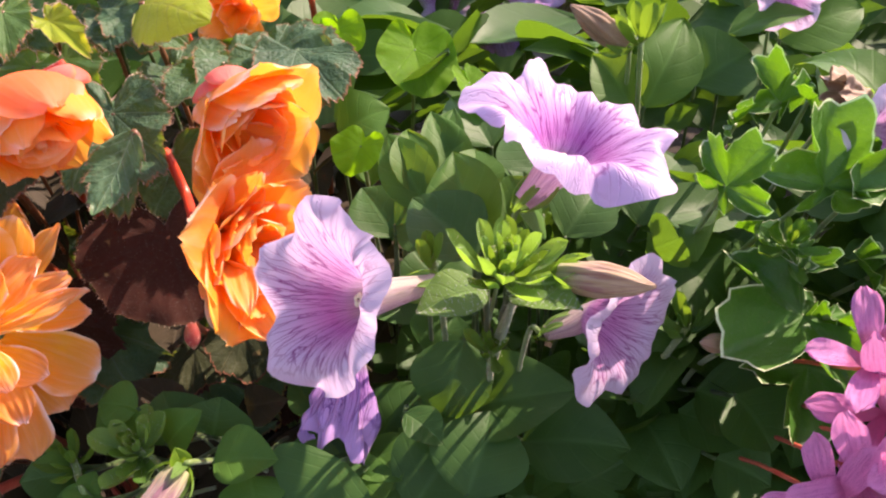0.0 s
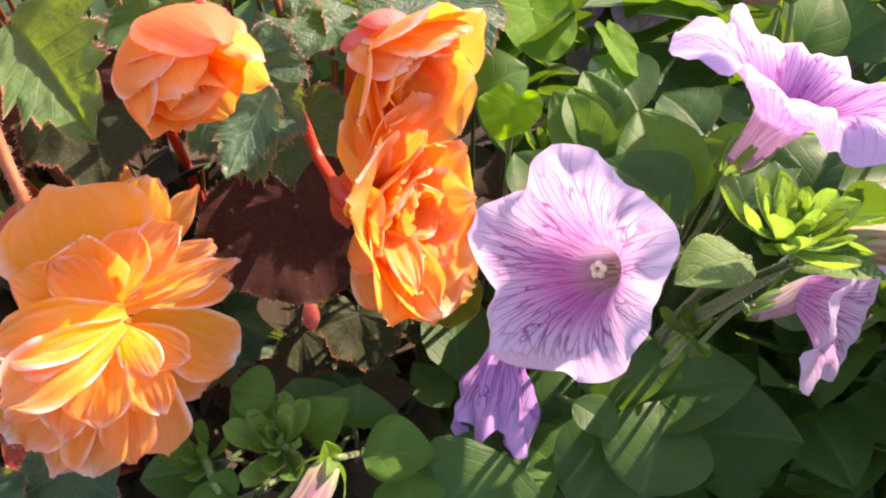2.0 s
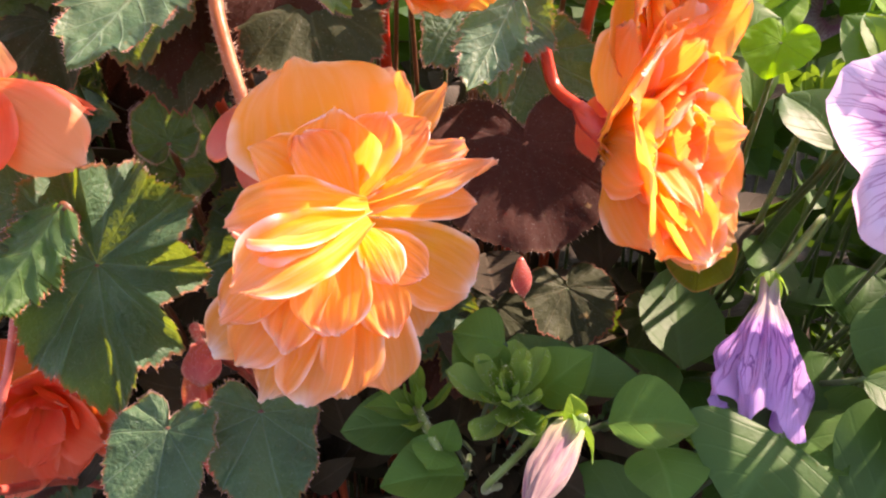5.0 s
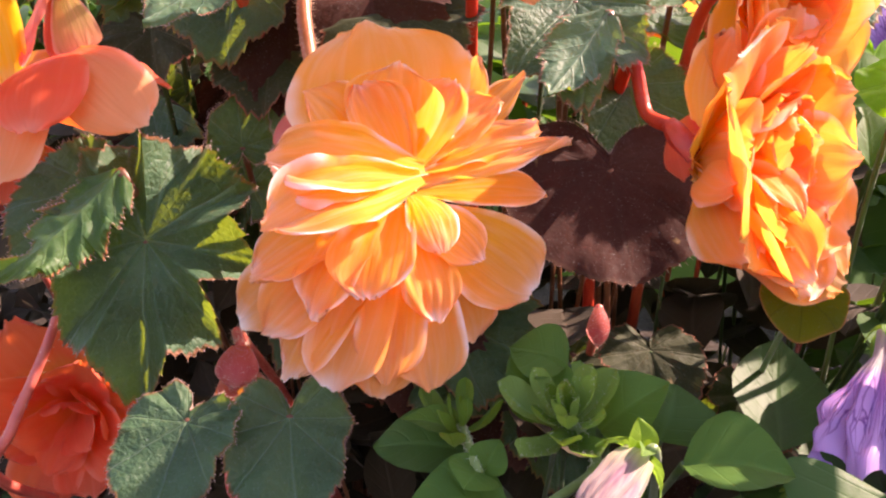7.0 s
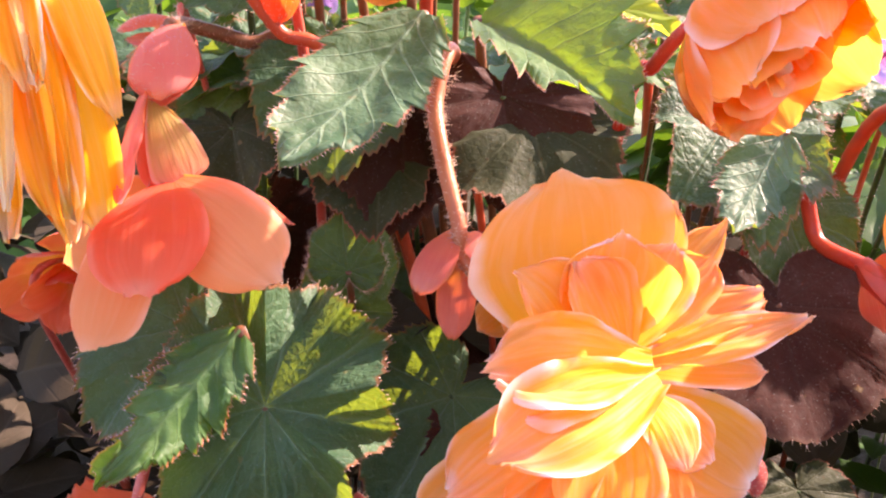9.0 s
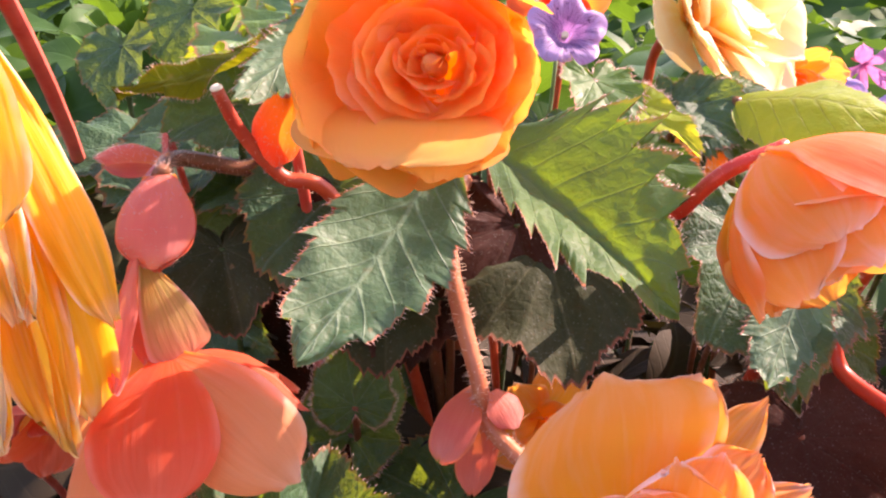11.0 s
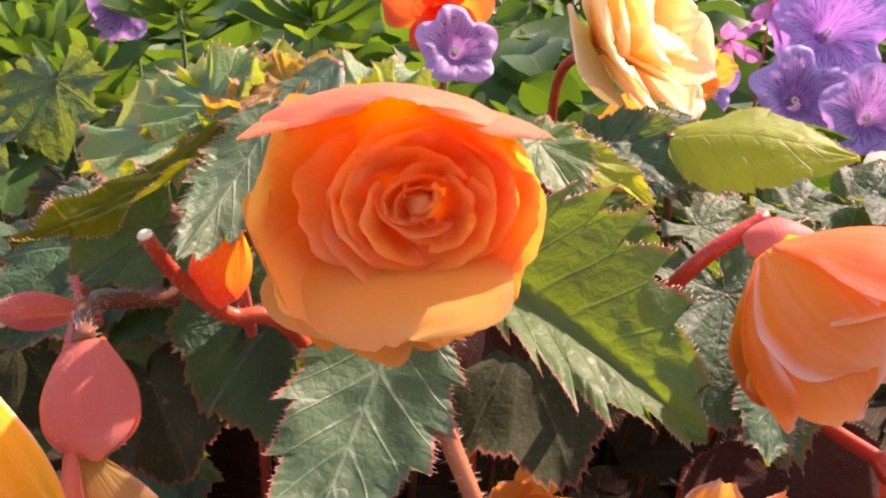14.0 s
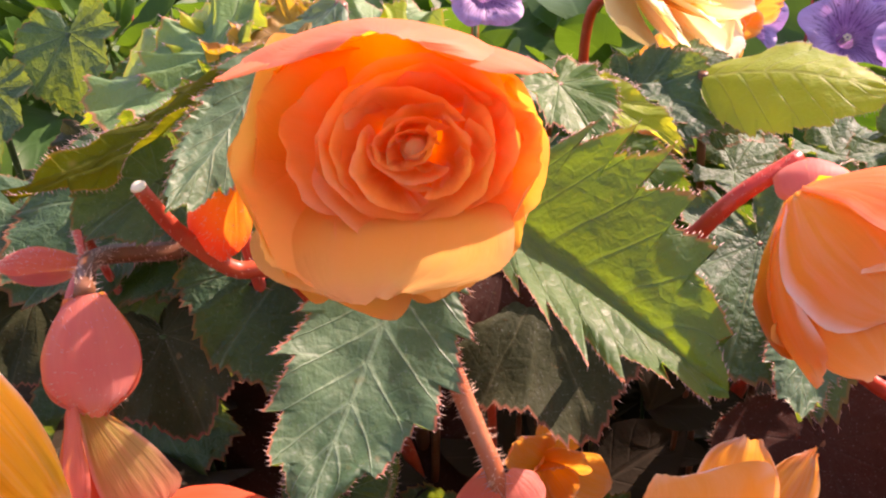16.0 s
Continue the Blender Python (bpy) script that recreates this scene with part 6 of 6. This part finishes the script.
SOFT_LEAVES = (
    # base, tip, normal, width, material
    ((0.0160, 0.2299, 0.3745), (-0.0060, 0.2209, 0.3723), (-0.12, -0.43, 0.89), .0165, SOFT_PALE),
    ((0.0222, 0.2201, 0.3780), (0.0422, 0.2087, 0.3798), (0.08, -0.31, 0.95), .0130, SOFT_PALE),
    ((0.0180, 0.2920, 0.3556), (0.0077, 0.3249, 0.3857), (-0.23, -0.76, 0.61), .027, SOFT),
    ((-0.0019, 0.3233, 0.3597), (-0.0199, 0.3457, 0.3863), (-0.32, -0.59, 0.74), .021, SOFT),
    ((0.0148, 0.2824, 0.3583), (-0.0083, 0.3034, 0.3750), (0.15, -0.72, 0.68), .026, SOFT_DARK),
    ((0.0105, 0.3570, 0.3500), (-0.0004, 0.3859, 0.3832), (0.06, -0.72, 0.69), .022, SOFT),
    ((0.0441, 0.3154, 0.3599), (0.0304, 0.3005, 0.3733), (0.06, -0.72, 0.69), .024, SOFT),
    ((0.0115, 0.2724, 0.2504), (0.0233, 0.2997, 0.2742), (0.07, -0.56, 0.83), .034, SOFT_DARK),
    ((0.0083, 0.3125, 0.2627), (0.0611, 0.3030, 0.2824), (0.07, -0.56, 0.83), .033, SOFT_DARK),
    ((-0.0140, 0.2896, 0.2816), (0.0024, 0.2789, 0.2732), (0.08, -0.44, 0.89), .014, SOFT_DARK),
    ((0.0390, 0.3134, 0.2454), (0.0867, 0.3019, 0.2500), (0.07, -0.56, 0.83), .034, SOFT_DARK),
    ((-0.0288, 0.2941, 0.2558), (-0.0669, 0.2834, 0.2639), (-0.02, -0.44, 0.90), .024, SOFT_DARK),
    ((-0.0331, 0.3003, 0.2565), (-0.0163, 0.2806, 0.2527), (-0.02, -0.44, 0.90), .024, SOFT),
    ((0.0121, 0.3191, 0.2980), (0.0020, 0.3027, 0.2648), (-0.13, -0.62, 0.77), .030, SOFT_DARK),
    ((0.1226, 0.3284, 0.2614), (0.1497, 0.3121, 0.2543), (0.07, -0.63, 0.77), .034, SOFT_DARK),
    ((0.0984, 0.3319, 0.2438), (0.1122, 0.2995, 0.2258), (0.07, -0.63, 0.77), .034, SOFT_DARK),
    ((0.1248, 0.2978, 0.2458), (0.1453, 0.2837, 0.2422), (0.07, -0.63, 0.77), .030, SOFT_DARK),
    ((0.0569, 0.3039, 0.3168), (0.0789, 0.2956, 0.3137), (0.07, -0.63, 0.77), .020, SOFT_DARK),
    ((-0.1257, 0.2892, 0.2867), (-0.1426, 0.2918, 0.2893), (-0.16, -0.56, 0.81), .018, SOFT),
    ((-0.1271, 0.2862, 0.2720), (-0.1414, 0.2891, 0.2883), (-0.17, -0.63, 0.76), .018, SOFT),
    ((-0.1150, 0.2861, 0.2704), (-0.0985, 0.2865, 0.2871), (0.22, -0.54, 0.82), .018, SOFT),
    ((-0.1125, 0.2944, 0.2643), (-0.1214, 0.3083, 0.2817), (0.23, -0.70, 0.68), .026, SOFT_DARK),
    ((-0.0982, 0.2962, 0.2663), (-0.0947, 0.3039, 0.2811), (0.23, -0.70, 0.68), .026, SOFT_DARK),
    ((-0.0931, 0.2754, 0.2689), (-0.0662, 0.2738, 0.2717), (0.12, -0.43, 0.89), .023, SOFT),
    # lime strip painting the sunlit patch of the leaf listed before it
    ((-0.1041, 0.2702, 0.2711), (-0.1058, 0.2699, 0.2817), (0.12, -0.43, 0.89), .008, LIME),
    ((-0.1485, 0.2794, 0.2611), (-0.1766, 0.2769, 0.2594), (-0.07, -0.56, 0.82), .018, SOFT_DARK),
    ((-0.1503, 0.2774, 0.2663), (-0.1690, 0.2776, 0.2687), (-0.09, -0.32, 0.94), .010, SOFT),
    ((-0.1446, 0.2666, 0.2620), (-0.1469, 0.2588, 0.2600), (0.12, -0.55, 0.83), .013, SOFT),
    ((-0.1437, 0.2682, 0.2607), (-0.1402, 0.2708, 0.2697), (0.12, -0.55, 0.83), .010, SOFT),
    ((-0.1358, 0.2652, 0.2539), (-0.1609, 0.2573, 0.2543), (-0.08, -0.45, 0.89), .020, SOFT),
    ((-0.0785, 0.2732, 0.2631), (-0.0740, 0.2572, 0.2530), (0.12, -0.43, 0.89), .024, SOFT),
    ((-0.0274, 0.3100, 0.2523), (-0.0093, 0.3261, 0.2709), (0.23, -0.70, 0.68), .024, SOFT_DARK),
    ((-0.0190, 0.3125, 0.2562), (0.0112, 0.3039, 0.2580), (0.12, -0.43, 0.89), .014, SOFT),
    ((-0.0408, 0.2826, 0.2552), (-0.0677, 0.2804, 0.2628), (-0.08, -0.45, 0.89), .022, SOFT),
    ((-0.0405, 0.2790, 0.2480), (-0.0189, 0.2831, 0.2536), (0.12, -0.43, 0.89), .024, SOFT),
    ((-0.0012, 0.3359, 0.2782), (0.0090, 0.3500, 0.2938), (0.13, -0.62, 0.77), .028, SOFT_DARK),
    ((-0.0402, 0.2774, 0.2669), (-0.0573, 0.2582, 0.2532), (0.02, -0.44, 0.90), .040, SOFT_DARK),
    ((-0.0123, 0.2763, 0.2395), (0.0164, 0.3035, 0.2675), (0.03, -0.56, 0.83), .034, SOFT_DARK),
    ((-0.0078, 0.3271, 0.3653), (-0.0107, 0.351, 0.3861), (0.16, -0.48, 0.87), 0.0184, SOFT),
    ((0.0019, 0.3632, 0.3595), (0.0098, 0.389, 0.3839), (-0.15, -0.47, 0.87), 0.0181, SOFT),
    ((0.0162, 0.3216, 0.3659), (0.0181, 0.3421, 0.38), (0.16, -0.48, 0.87), 0.0209, SOFT),
    ((0.0311, 0.3111, 0.3564), (0.0276, 0.3321, 0.3714), (-0.15, -0.47, 0.87), 0.0263, SOFT),
    ((-0.0316, 0.3892, 0.3437), (-0.0394, 0.4211, 0.3802), (0.16, -0.48, 0.87), 0.0223, SOFT),
    ((-0.0171, 0.3327, 0.3431), (-0.0325, 0.354, 0.3584), (-0.15, -0.47, 0.87), 0.0221, SOFT_DARK),
    ((0.0588, 0.345, 0.3354), (0.0769, 0.3662, 0.3511), (0.16, -0.48, 0.87), 0.0268, SOFT_DARK),
    # larger leaves set deeper, added to shade the low front leaves
    ((0.0511, 0.373, 0.3574), (0.0366, 0.3931, 0.3703), (-0.15, -0.47, 0.87), 0.0266, SOFT_DARK),
    ((0.0287, 0.3971, 0.3603), (0.01, 0.4204, 0.3795), (0.16, -0.48, 0.87), 0.0307, SOFT_DARK),
    ((0.0957, 0.3603, 0.3331), (0.1128, 0.3833, 0.3521), (-0.15, -0.47, 0.87), 0.0292, SOFT_DARK),
    ((-0.0029, 0.3105, 0.3217), (0.005, 0.333, 0.3397), (0.16, -0.48, 0.87), 0.0263, SOFT_DARK),
    ((0.1167, 0.4529, 0.3614), (0.1441, 0.4852, 0.4035), (0.19, -0.77, 0.60), .034, SOFT),
    ((0.1105, 0.4530, 0.3614), (0.0892, 0.4667, 0.3882), (-0.20, -0.62, 0.76), .030, SOFT),
    ((0.1748, 0.5006, 0.3900), (0.2203, 0.4957, 0.4032), (0.11, -0.31, 0.94), .026, SOFT),
    ((0.2168, 0.5285, 0.3795), (0.2649, 0.5271, 0.3996), (0.10, -0.56, 0.82), .050, SOFT),
    ((0.1543, 0.4874, 0.3636), (0.1879, 0.4959, 0.3809), (0.10, -0.63, 0.77), .040, SOFT_DARK),
    ((0.0667, 0.3644, 0.3406), (0.0884, 0.3573, 0.3490), (0.10, -0.63, 0.77), .024, SOFT_DARK),
    ((-0.0464, 0.4008, 0.3664), (-0.0211, 0.4067, 0.3784), (0.00, -0.63, 0.77), .030, SOFT),
    ((-0.0165, 0.3259, 0.3517), (0.0120, 0.3195, 0.3618), (0.10, -0.63, 0.77), .030, SOFT_DARK),
    ((0.1033, 0.3364, 0.3302), (0.1320, 0.3149, 0.3103), (0.21, -0.69, 0.69), .034, SOFT_DARK),
    ((0.1289, 0.2994, 0.2796), (0.1417, 0.2803, 0.2642), (0.10, -0.56, 0.82), .032, SOFT_DARK),
)
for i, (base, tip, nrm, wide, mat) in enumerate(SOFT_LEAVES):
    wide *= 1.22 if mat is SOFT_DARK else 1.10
    soft_leaf("petunia_leaf", base, tip, nrm, wide, root(base), mat, {"petunia_leaf_downy": "pale downy petunia leaf beside the shoot tip", "clover_leaf_lime": "narrow petunia leaf coloured lime as a sunlit patch", "petunia_leaf_green_darkened_for_shade": "oval petunia leaf, its green darkened for shade"}.get(mat.name, "oval green petunia leaf with a soft matt surface"), down=350 if mat is SOFT_PALE else 0, seed=i, fold=0.15 + 0.25 * (i % 3) / 2)

# round pale leaf below the tall flower, and the heart-shaped leaves above
for base, tip, nrm, wide, mat, lab in (
        ((-0.0588, 0.3354, 0.3059), (-0.0616, 0.3192, 0.2898), (0.04, -0.78, 0.62), 1.0, LIME, "round dull olive leaf in half shade"),
        ((-0.0532, 0.4901, 0.3989), (-0.0538, 0.4686, 0.3786), (-0.00, -0.76, 0.65), .95, LIME, "bright lime heart-shaped leaf glowing in the sun"),
        ((-0.0100, 0.4916, 0.3865), (-0.0026, 0.4600, 0.3530), (0.30, -0.64, 0.71), .85, LIME, "bright green heart-shaped leaf with a folded edge"),
        ((-0.0324, 0.3651, 0.3737), (-0.0424, 0.3523, 0.3593), (-0.10, -0.38, 0.92), 1.1, LIME, "yellow-green heart-shaped leaf under the orange flower"),
        ((0.0184, 0.4202, 0.3864), (0.0318, 0.4002, 0.3706), (0.38, -0.56, 0.74), .6, LIME, "lime-green folded leaf edge"),
        ((-0.0600, 0.4851, 0.3952), (-0.0623, 0.4896, 0.4101), (-0.07, -0.84, 0.54), 1.0, LIME, "bright lime rounded leaf behind the yellow one")):
    ob = thing("clover_leaf", root(base)[-1], lab, "leaf", "heart-shaped leaves")
    made, _ = lobed_leaf(base, tip, nrm, wide, 1, 0.0, 40, 0.0, .55, .0, .22, .1, 41 + len(lab), 8)
    part("blade", made, LEAF_OLIVE if "olive" in lab else CLOVER, ob)
    part("leaf_stalk", tube([base] + root(base), .0010, .0013, 6, 7), GREEN_STEM, ob)

# ---------------------------------------------------------------- ivy geraniums
def geranium_leaf(base, tip, normal, stalk, seed, label="glossy lobed ivy geranium leaf with a pale rim", **shape):
    ob = thing("geranium_leaf", stalk[-1], label, "leaf", "geranium leaves")
    opts = dict(rounded=True, wide=1.05, lobes=5, lobe=.40, teeth=21, tooth=.13, notch=.7, point=.05, fold=.34, arch=-.30, seed=seed, waves=.24, cut=.8)
    opts.update(shape)
    made, _ = lobed_leaf(base, tip, normal, **opts)
    part("blade", made, IVY_LEAF, ob)
    part("leaf_stalk", tube([base] + list(stalk), .0012, .0006, 6, 8), GREEN_STEM, ob)
    return ob


for i, (base, tip, nrm) in enumerate((
        ((0.1072, 0.2871, 0.3834), (0.1233, 0.2863, 0.3977), (0.11, -0.44, 0.89)), ((0.1494, 0.2985, 0.3778), (0.1500, 0.3121, 0.4048), (0.10, -0.56, 0.82)), ((0.1737, 0.3057, 0.3814), (0.1555, 0.2909, 0.3740), (0.21, -0.51, 0.83)),
        ((0.1484, 0.2932, 0.3231), (0.1115, 0.2772, 0.3130), (-0.09, -0.56, 0.83)), ((0.1673, 0.3953, 0.3812), (0.1541, 0.4041, 0.3984), (0.00, -0.56, 0.83)), ((0.1277, 0.3431, 0.3881), (0.1336, 0.3366, 0.3974), (0.01, -0.31, 0.95)),
        ((0.1721, 0.3759, 0.3871), (0.1603, 0.3697, 0.3970), (0.01, -0.44, 0.90)), ((0.1889, 0.3218, 0.3248), (0.1744, 0.3176, 0.3384), (0.10, -0.56, 0.82)), ((0.1492, 0.3158, 0.3345), (0.1648, 0.3057, 0.3369), (0.10, -0.56, 0.82)),
        # the last three face the sun, added to shade the lower leaves
        ((0.1568, 0.2962, 0.2960), (0.1448, 0.2734, 0.2728), (0.10, -0.63, 0.77)), ((0.1363, 0.3214, 0.3453), (0.1461, 0.3038, 0.3330), (0.56, 0.04, 0.83)), ((0.1575, 0.2888, 0.3256), (0.1681, 0.2761, 0.3228), (0.56, 0.04, 0.83)), ((0.1884, 0.3250, 0.3977), (0.2047, 0.3112, 0.3927), (0.56, 0.04, 0.83)))):
    geranium_leaf(base, tip, nrm, root(base), 60 + i, wide=1.25 if i in (0, 1, 3) else 1.05)
shoot_tip("geranium_shoot", (0.1444, 0.3067, 0.3497), (0.01, -0.38, 0.92), .018, 14, root((0.1487, 0.3091, 0.3433)), "tangle of small geranium leaflets", 31, IVY_LEAF, 1.3)


def geranium_flower(at, axis, size, seed, stalk, buds=True):
    """A pink flower of five narrow petals, two above and three below."""
    ob = thing("geranium_flower", stalk[-1], "bright pink geranium flower with darker veins", "flower", "geranium flowers")
    n = Vector(axis).normalized()
    u = (Vector((0, 0, 1)) - n * n.z).normalized()
    w = u.cross(n)
    at = Vector(at)
    for i, (q, k) in enumerate(((.35, 1.05), (-.4, 1.0), (1.9, .85), (-1.9, .85), (3.1, .9))):
        side = u * math.cos(q) + w * math.sin(q)
        petal_of(ob, PINK, at, at + side * size * k + n * size * .35, n - side * .3, size * .38, arch=.08, cup=.25, ruffle=.06, full=.72, seed=seed * 9 + i)
    for i in range(3):
        q = i * 2.1 + seed
        side = u * math.cos(q) + w * math.sin(q)
        part("sepal", oval_leaf(at - n * size * .15, at + side * size * .35 - n * size * .05, n, size * .1, .1, .3, i), ROSY_STEM, ob, "thin reddish sepal")
    part("flower_stalk", tube([at - n * size * .15] + list(stalk), .0009, .0013, 6, 7), ROSY_STEM, ob)
    return ob


for i, (at, ax, size) in enumerate((((0.1496, 0.2404, 0.3360), (-0.32, -0.43, 0.84), .026), ((0.1531, 0.2308, 0.3217), (-0.76, -0.52, 0.40), .028), ((0.1424, 0.2171, 0.3055), (-0.41, -0.88, 0.23), .029), ((0.1578, 0.2212, 0.3138), (0.09, -0.84, 0.53), .028),
                                    ((0.0211, 0.7438, 0.4475), (-0.04, -0.74, -0.67), .030), ((0.0549, 0.7479, 0.4711), (0.12, -0.99, 0.08), .032), ((-0.4282, 0.7998, 0.4471), (-0.07, -0.99, 0.08), .018), ((0.1332, 0.2176, 0.2953), (-0.54, -0.75, 0.39), .026))):
    geranium_flower(at, ax, size, i + 1, root(at, 0, .03))

# ---------------------------------------------------------------- the depth of the bed
def bank_sheet():
    def f(u, v):
        x, y = 9 * (2 * u - 1), 1.5 + 3.2 * v
        return Vector((x, y, 0.06 + 1.15 * v ** 0.8 + 0.10 * noise.noise(Vector((x * 1.5, y * 1.5, 3))) + 0.04 * noise.noise(Vector((x * 9, y * 9, 3)))))
    return sheet(f, 160, 40)


tagged(part("planted_bank", bank_sheet(), SOFT_DARK, None), "dark green planted bank behind the flower bed", "planting", "", "structure")


def leaf_mass(name, label, count, box, size, material, seed, surface=None):
    """Many small leaves at all angles, joined, each on a thin stalk."""
    r_ = random.Random(seed)
    shapes = []
    for i in range(count):
        x, y = r_.uniform(box[0], box[1]), r_.uniform(box[2], box[3])
        top = surface(x, y) if surface else box[5]
        z = r_.uniform(box[4], top) if not surface else top - abs(r_.gauss(0, 0.045))
        s = size * r_.uniform(0.6, 1.3)
        q, tilt = r_.uniform(0, 6.283), r_.uniform(-.5, .7)
        d = Vector((math.cos(q) * math.cos(tilt), math.sin(q) * math.cos(tilt), math.sin(tilt)))
        n = Vector((r_.uniform(-.6, .6), r_.uniform(-.9, .3), r_.uniform(.3, 1)))
        b = Vector((x, y, z))
        shapes.append(oval_leaf(b, b + d * s, n, s * r_.uniform(.5, .72), r_.uniform(-.1, .2), .25, i, 4, 6))
    return tagged(part(name, joined(shapes), material, None), label, "foliage", "", "stuff")


def bed_top(x, y):
    return 0.365 + 0.16 * min(1.0, max(0.0, (y - 0.45) / 1.1)) + 0.03 * noise.noise(Vector((x * 5, y * 5, 1)))


# Brown masses fill the begonia hollows; their colour holds the deep shade.
leaf_mass("shaded_foliage", "filler foliage inside the begonias, coloured brown-black for deep shade", 1050, (-.55, -.02, .39, .56, .02, .35), .038, SHADE_BROWN, 101)
leaf_mass("shaded_foliage", "petunia foliage inside the flower bed, its green darkened for shade", 750, (-.02, .40, .39, .56, .02, .34), .036, SOFT_DARK, 108)
# Added between the sun and the front leaves to put them in shade.
leaf_mass("shaded_foliage", "dark petunia foliage added under the geraniums to block the sun", 400, (.09, .24, .325, .43, .12, .350), .040, SOFT_DARK, 107)
leaf_mass("low_foliage", "low filler foliage under the begonias, coloured brown-black for shade", 300, (-.5, -.06, .335, .44, .02, .25), .040, SHADE_BROWN, 102)
leaf_mass("low_foliage", "foliage low at the bed's front, its green darkened for shade", 280, (-.06, .40, .335, .44, .02, .25), .040, SOFT_DARK, 109)
# Leaf masses beside the view, added to keep sun off the low leaves.
leaf_mass("side_foliage", "petunia foliage added beside the geraniums to block the sun", 900, (.205, .50, .20, .40, .12, .385), .042, SOFT, 105)
leaf_mass("side_foliage", "petunia foliage added farther right to block the sun", 600, (.33, .80, .33, .60, .08, .41), .042, SOFT, 106)
leaf_mass("bed_foliage", "green petunia foliage covering the far bed", 2300, (-1.0, 1.0, .50, 1.5, .2, .4), .072, SOFT_DARK, 103, bed_top)
leaf_mass("distant_foliage", "distant green foliage beyond the bed", 2600, (-2.6, 2.6, 1.5, 3.6, .2, .4), .12, SOFT_DARK, 104, lambda x, y: 0.52 + 0.30 * (y - 1.5) + 0.08 * noise.noise(Vector((x * 3, y * 3, 1))))
